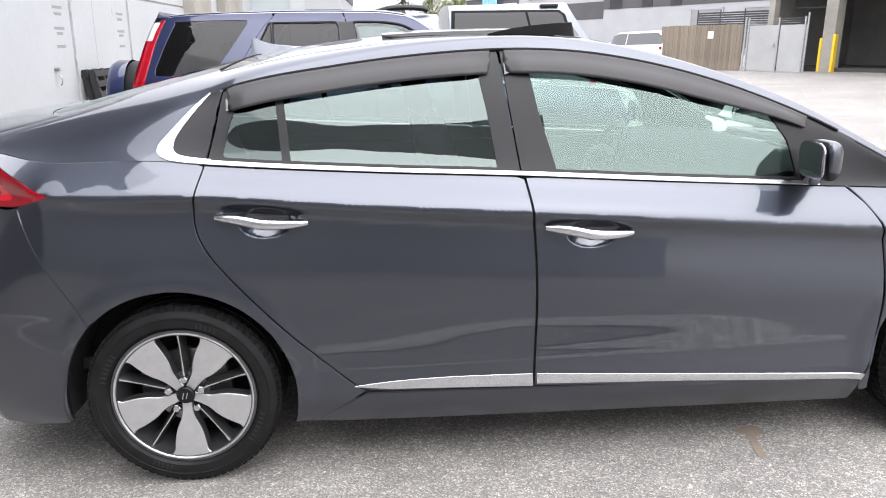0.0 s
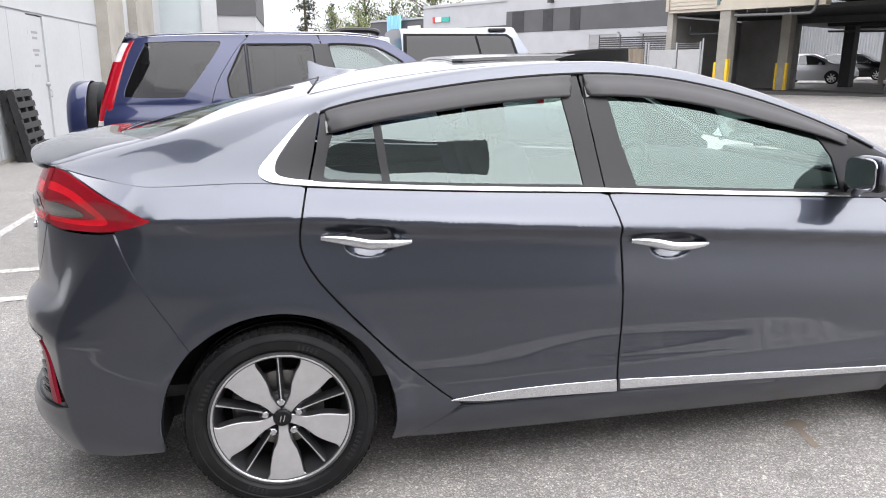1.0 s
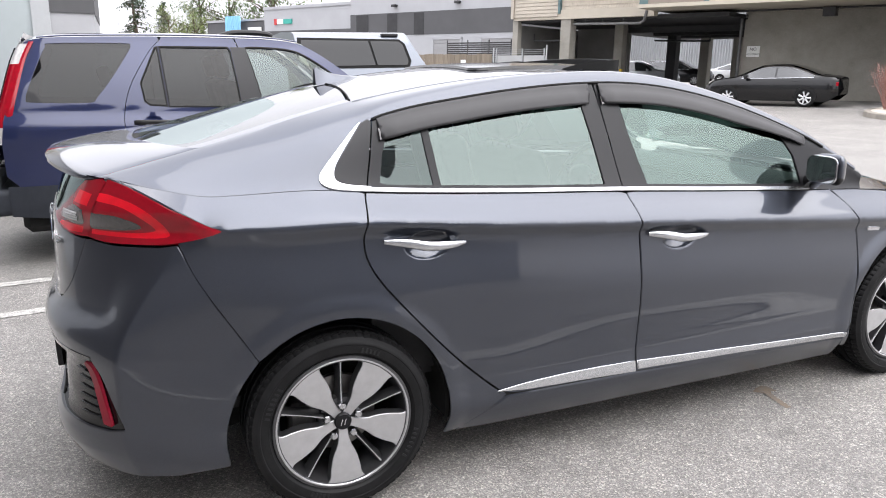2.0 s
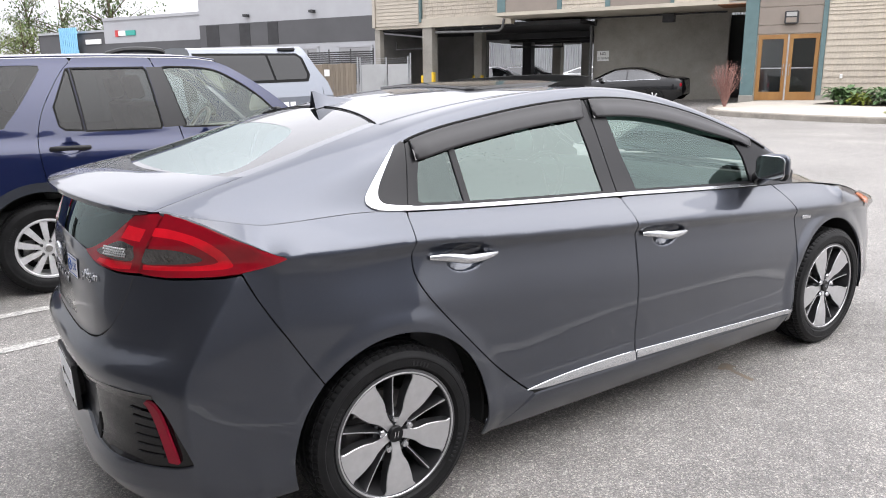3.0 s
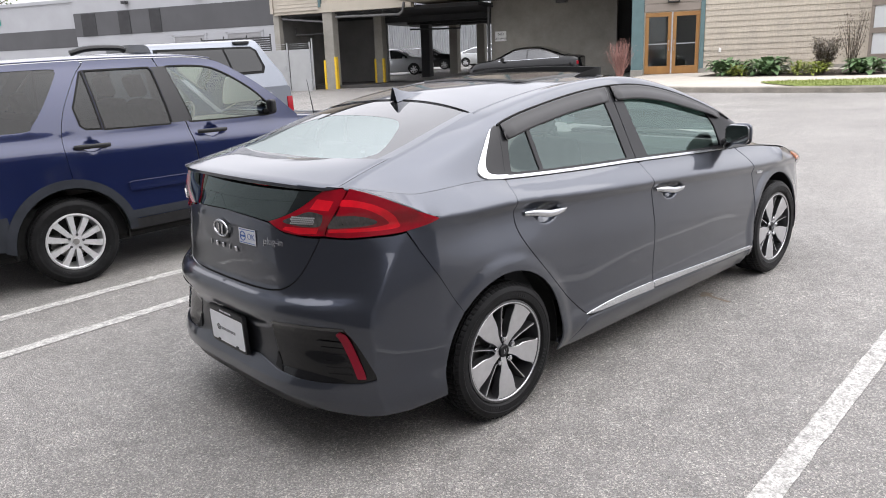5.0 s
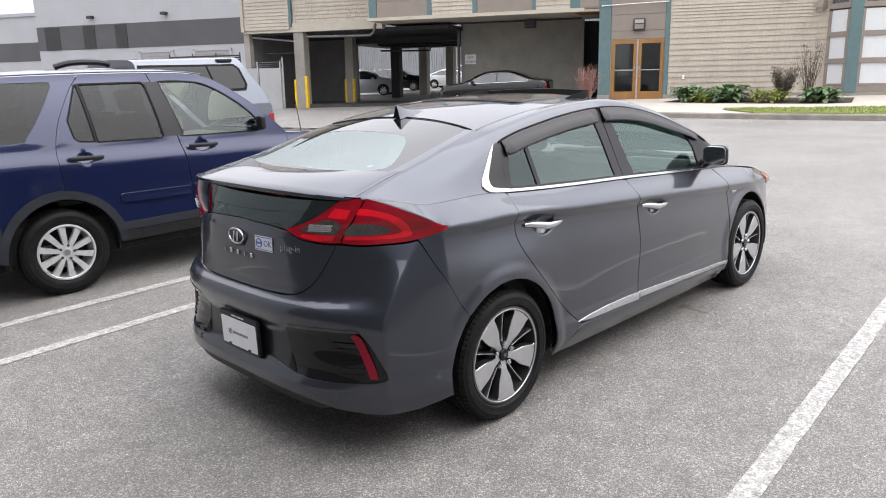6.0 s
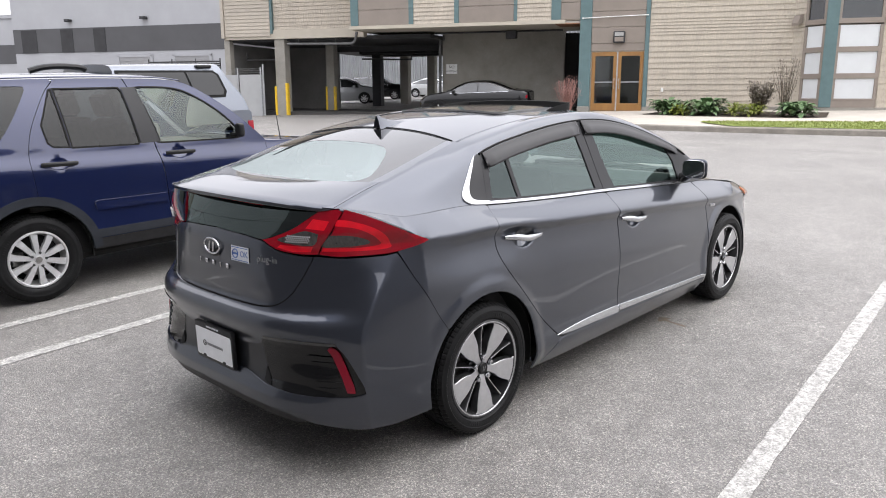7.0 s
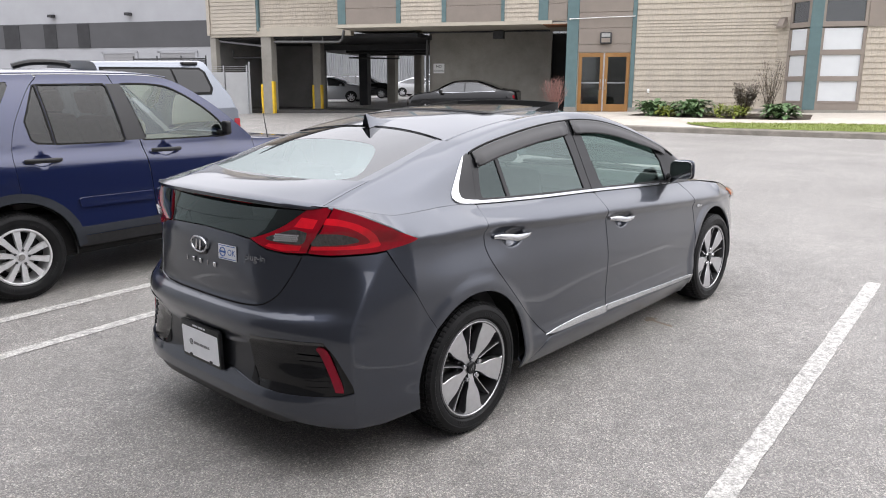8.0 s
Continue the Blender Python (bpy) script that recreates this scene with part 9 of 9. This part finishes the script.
# stack of plastic pallets leaning on the wall
for k in range(2):
    pal = thing("plastic_pallet", Matrix.Translation((-4.32 + 0.16 * k, 10.55 - 0.10 * k, 0.0)) @ pose(0, 0, 0, 0, -8, 3), "black plastic pallet leaning against the white wall", "pallet", "pallets by the wall")
    for i in range(7):
        bm = bmesh.new()
        box(bm, -0.02, 0.0, -0.5, 0.5, 0.02 + i * 0.172, 0.12 + i * 0.172, 0.005)
        part("deck_board", bm, M_PALLET, pal)
    for y in (-0.48, -0.06, 0.36):
        bm = bmesh.new()
        box(bm, -0.12, -0.02, y, y + 0.12, 0.0, 1.18, 0.005)
        part("bearer", bm, M_PALLET, pal)
    bm = bmesh.new()
    box(bm, -0.14, -0.12, -0.5, 0.5, 0.0, 0.12)
    box(bm, -0.14, -0.12, -0.5, 0.5, 0.53, 0.65)
    box(bm, -0.14, -0.12, -0.5, 0.5, 1.06, 1.18)
    part("base_board", bm, M_PALLET, pal)

# ---------------------------------------------------------------- dark building across the lot, which the car's windows mirror
M_OPPOSITE = material("gray_block_wall", (0.34, 0.34, 0.345), 0.85, var=0.12, scale=0.6, bump=0.003, bscale=15)
opp = thing("opposite_building", Matrix.Identity(4), "gray building across the lot", "building")
bm = bmesh.new()
box(bm, -45, 3.2, -20, -8.2, -1, 6.2)
box(bm, 3.2, 4.4, -20, -8.2, -1, 3.6)
part("wall", bm, M_OPPOSITE, opp)
# unseen wall, added and darkened to tone down what the car's tail mirrors
wslab("wall", M_BACKWALL, -4.6, 2.05, 0.0, 0.25, -0.4, 11.0, label="unseen dark gray wall added behind the parking bay")

# ---------------------------------------------------------------- plants
def leaf_quads(vs, fs, p, d, up, ln, wd, droop=0.3):
    """A bent leaf of four faces."""
    d = d.normalized()
    s = d.cross(up)
    if s.length < 1e-3:
        s = Vector((1, 0, 0))
    s.normalize()
    prof = ((0, 0.15), (0.35, 1.0), (0.7, 0.8), (1.0, 0.05))
    k = len(vs)
    for t, w in prof:
        c = p + d * ln * t - Vector((0, 0, 1)) * droop * ln * t * t
        vs.append(tuple(c - s * wd * w / 2 + Vector((0, 0, 0.12 * wd * w))))
        vs.append(tuple(c))
        vs.append(tuple(c + s * wd * w / 2 + Vector((0, 0, 0.12 * wd * w))))
    for i in range(3):
        a = k + 3 * i
        fs += [(a, a + 1, a + 4, a + 3), (a + 1, a + 2, a + 5, a + 4)]


def leafmat(name, c, c2):
    ma = material(name, c, 0.45, base2=c2, scale=14)
    return ma


M_HOSTA = leafmat("hosta_leaf", (0.125, 0.205, 0.085), (0.06, 0.115, 0.045))
M_LIME = leafmat("lime_leaf", (0.28, 0.30, 0.05), (0.12, 0.17, 0.03))
M_PURPLE = leafmat("dull_shrub_leaf", (0.17, 0.145, 0.115), (0.10, 0.085, 0.07))
M_REDTWIG = leafmat("red_twig", (0.36, 0.20, 0.17), (0.22, 0.11, 0.095))
M_CONIFER = leafmat("conifer_needles", (0.035, 0.06, 0.022), (0.018, 0.035, 0.015))
M_BROADLEAF = leafmat("broad_leaf", (0.10, 0.15, 0.04), (0.05, 0.085, 0.025))
M_PALELEAF = leafmat("pale_leaf", (0.20, 0.24, 0.075), (0.10, 0.14, 0.04))
M_WOOD = material("tree_bark", (0.10, 0.075, 0.055), 0.9, var=0.3, scale=6, bump=0.01, bscale=20)


def mesh_of(name, vs, fs, ma, parent, label=""):
    me = bpy.data.meshes.new(name)
    me.from_pydata(vs, [], fs)
    me.polygons.foreach_set("use_smooth", [True] * len(fs))
    return link(name, me, ma, parent, label)


def hosta(x, y, r, n, ma, label, wd=0.16):
    pl = thing("hosta_plant", LOT @ Matrix.Translation((x, y, 0.14)), label, "plant", "bedding plants")
    vs, fs = [], []
    for i in range(n):
        a = random.uniform(0, math.tau)
        el = random.uniform(0.15, 1.2)
        d = Vector((math.cos(a) * math.cos(el), math.sin(a) * math.cos(el), math.sin(el)))
        st = Vector((math.cos(a), math.sin(a), 0)) * random.uniform(0, r * 0.62) + Vector((0, 0, random.uniform(0.02, r * 0.5)))
        leaf_quads(vs, fs, st, d, Vector((0, 0, 1)), r * random.uniform(0.32, 0.55), wd * random.uniform(0.8, 1.25), 0.55)
    mesh_of("leaves", vs, fs, ma, pl)
    return pl


hosta(20.45, 8.45, 0.74, 190, M_HOSTA, "dark green hosta clump in the planting bed")
hosta(20.35, 7.15, 0.82, 230, M_HOSTA, "dark green hosta clump in the planting bed")
hosta(20.05, 7.80, 0.50, 110, M_LIME, "small pale green plant in the planting bed", 0.09)
hosta(20.55, 6.30, 0.62, 110, M_LIME, "yellow green plant behind the hostas", 0.07)
hosta(20.20, 5.65, 0.62, 170, M_LIME, "yellow variegated plant in the planting bed", 0.06)
hosta(20.40, 4.45, 0.68, 180, M_HOSTA, "dark green hosta clump beside the bay window")


def shrub(name, x, y, h, spread, stems, leaves, ma, wood, label, size=0.05, z0=0.14, lowest=0.3):
    pl = thing(name, LOT @ Matrix.Translation((x, y, z0)), label, "shrub")
    bm = bmesh.new()
    vs, fs = [], []
    for i in range(stems):
        a = random.uniform(0, math.tau)
        r = spread * random.uniform(0.15, 1.0)
        hh = h * random.uniform(0.7, 1.0)
        pts = [Vector((0.03 * math.cos(a), 0.03 * math.sin(a), 0))]
        for t in (0.35, 0.7, 1.0):
            pts.append(Vector((r * t * math.cos(a) + random.uniform(-0.04, 0.04), r * t * math.sin(a) + random.uniform(-0.04, 0.04), hh * t)))
        tube(bm, pts, [0.012, 0.009, 0.006, 0.003], 5)
        for k in range(leaves):
            t = random.uniform(lowest, 1.0)
            i0 = min(2, int(t * 3))
            p = pts[i0].lerp(pts[i0 + 1], t * 3 - i0) + Vector((random.gauss(0, 0.06), random.gauss(0, 0.06), random.gauss(0, 0.05)))
            d = Vector((random.gauss(0, 1), random.gauss(0, 1), random.gauss(0.2, 0.7)))
            leaf_quads(vs, fs, p, d, Vector((0, 0, 1)), size * random.uniform(0.7, 1.4), size * 0.6, 0.2)
    part("stem", bm, wood, pl)
    mesh_of("leaves", vs, fs, ma, pl)
    return pl


shrub("shrub", 20.75, 5.65, 1.05, 0.55, 34, 80, M_PURPLE, M_WOOD, "dull brown leafy shrub against the cedar wall", 0.055)
shrub("shrub", 20.85, 4.95, 1.75, 0.42, 16, 55, M_PURPLE, M_WOOD, "tall thin brown shrub beside the bay window", 0.05)
shrub("twig_shrub", 18.0, 10.7, 1.25, 0.45, 60, 26, M_REDTWIG, M_REDTWIG, "bare reddish twig shrub at the pavement corner", 0.035, lowest=0.45)
bm = bmesh.new()
bed = curve([(19.9, 9.1), (19.75, 7.5), (19.7, 6.0), (19.9, 4.2), (20.3, 3.6)], 4) + [(22.6, 4.2), (22.0, 9.3)]
bm.faces.new([bm.verts.new((x, y, 0.137)) for x, y in bed])
tagged(on_lot(part("planting_bed", bm, M_BARK)), "dark bark mulch planting bed along the wall", "planting bed", kind="structure")


def tree(x, y, h, kind, label, n=2600, seed=1):
    rng = random.Random(seed)
    tr = thing("tree", Matrix.Translation((x, y, -FALL)), label, "tree", "trees behind the lot")
    bm = bmesh.new()
    tube(bm, [(0, 0, 0), (0.05, 0, h * 0.4), (-0.05, 0.03, h * 0.75), (0, 0, h * 0.97)], [h * 0.022, h * 0.017, h * 0.009, 0.02], 8)
    vs, fs = [], []
    limbs = []
    if kind == "conifer":
        for i in range(70):
            t = rng.uniform(0.12, 0.98)
            a = rng.uniform(0, math.tau)
            r = h * 0.21 * (1 - t) ** 0.8 * rng.uniform(0.75, 1.1) + 0.15
            limbs.append((Vector((0, 0, h * t)), Vector((math.cos(a) * r, math.sin(a) * r, h * t - r * 0.25))))
    else:
        for i in range(34):
            t = rng.uniform(0.22, 0.9)
            a = rng.uniform(0, math.tau)
            r = h * 0.30 * math.sin(math.pi * min(0.97, max(0.12, (t - 0.12) / 0.88))) * rng.uniform(0.6, 1.15) + 0.3
            limbs.append((Vector((0, 0, h * (t - 0.10))), Vector((math.cos(a) * r, math.sin(a) * r, h * (t + rng.uniform(0.0, 0.12))))))
    for p, q in limbs:
        tube(bm, [p, p.lerp(q, 0.55) + Vector((0, 0, 0.1)), q], [h * 0.006, h * 0.004, 0.01], 5)
        for k in range(n // len(limbs)):
            t = rng.uniform(0.2, 1.08)
            s = h * (0.018 if kind == "conifer" else 0.04)
            c = p.lerp(q, t) + Vector((rng.gauss(0, s), rng.gauss(0, s), rng.gauss(0, s * 0.8)))
            d = Vector((rng.gauss(0, 1), rng.gauss(0, 1), rng.gauss(-0.2, 0.6)))
            leaf_quads(vs, fs, c, d, Vector((0, 0, 1)), h * 0.022 * rng.uniform(0.7, 1.5), h * 0.014, 0.2)
    part("trunk", bm, M_WOOD, tr)
    mesh_of("crown", vs, fs, {"conifer": M_CONIFER, "broad": M_BROADLEAF, "pale": M_PALELEAF}[kind], tr)
    return tr


def far_at(az, d):
    return -0.2 + 1.55 * d * math.cos(radians(az)), -3.1 + 1.55 * d * math.sin(radians(az))


for az, d, h, kind, lb in ((88.8, 84, 11.3, "conifer", "dark green conifer beyond the lot"), (86.9, 92, 8.4, "conifer", "dark green conifer beyond the lot"), (86.6, 80, 6.8, "pale", "pale green leafy tree beyond the lot"), (84.9, 84, 7.6, "pale", "pale green leafy tree beyond the lot"),
                           (84.4, 90, 10.6, "broad", "green leafy tree beyond the lot"), (82.4, 88, 10.8, "broad", "green leafy tree beyond the lot"), (79.4, 92, 14.5, "broad", "tall green leafy tree behind the industrial building"), (96.5, 130, 7.0, "broad", "small green tree in the distance")):
    x, y = far_at(az, d)
    tree(x, y, 1.55 * h, kind, lb, seed=int(az * 10))
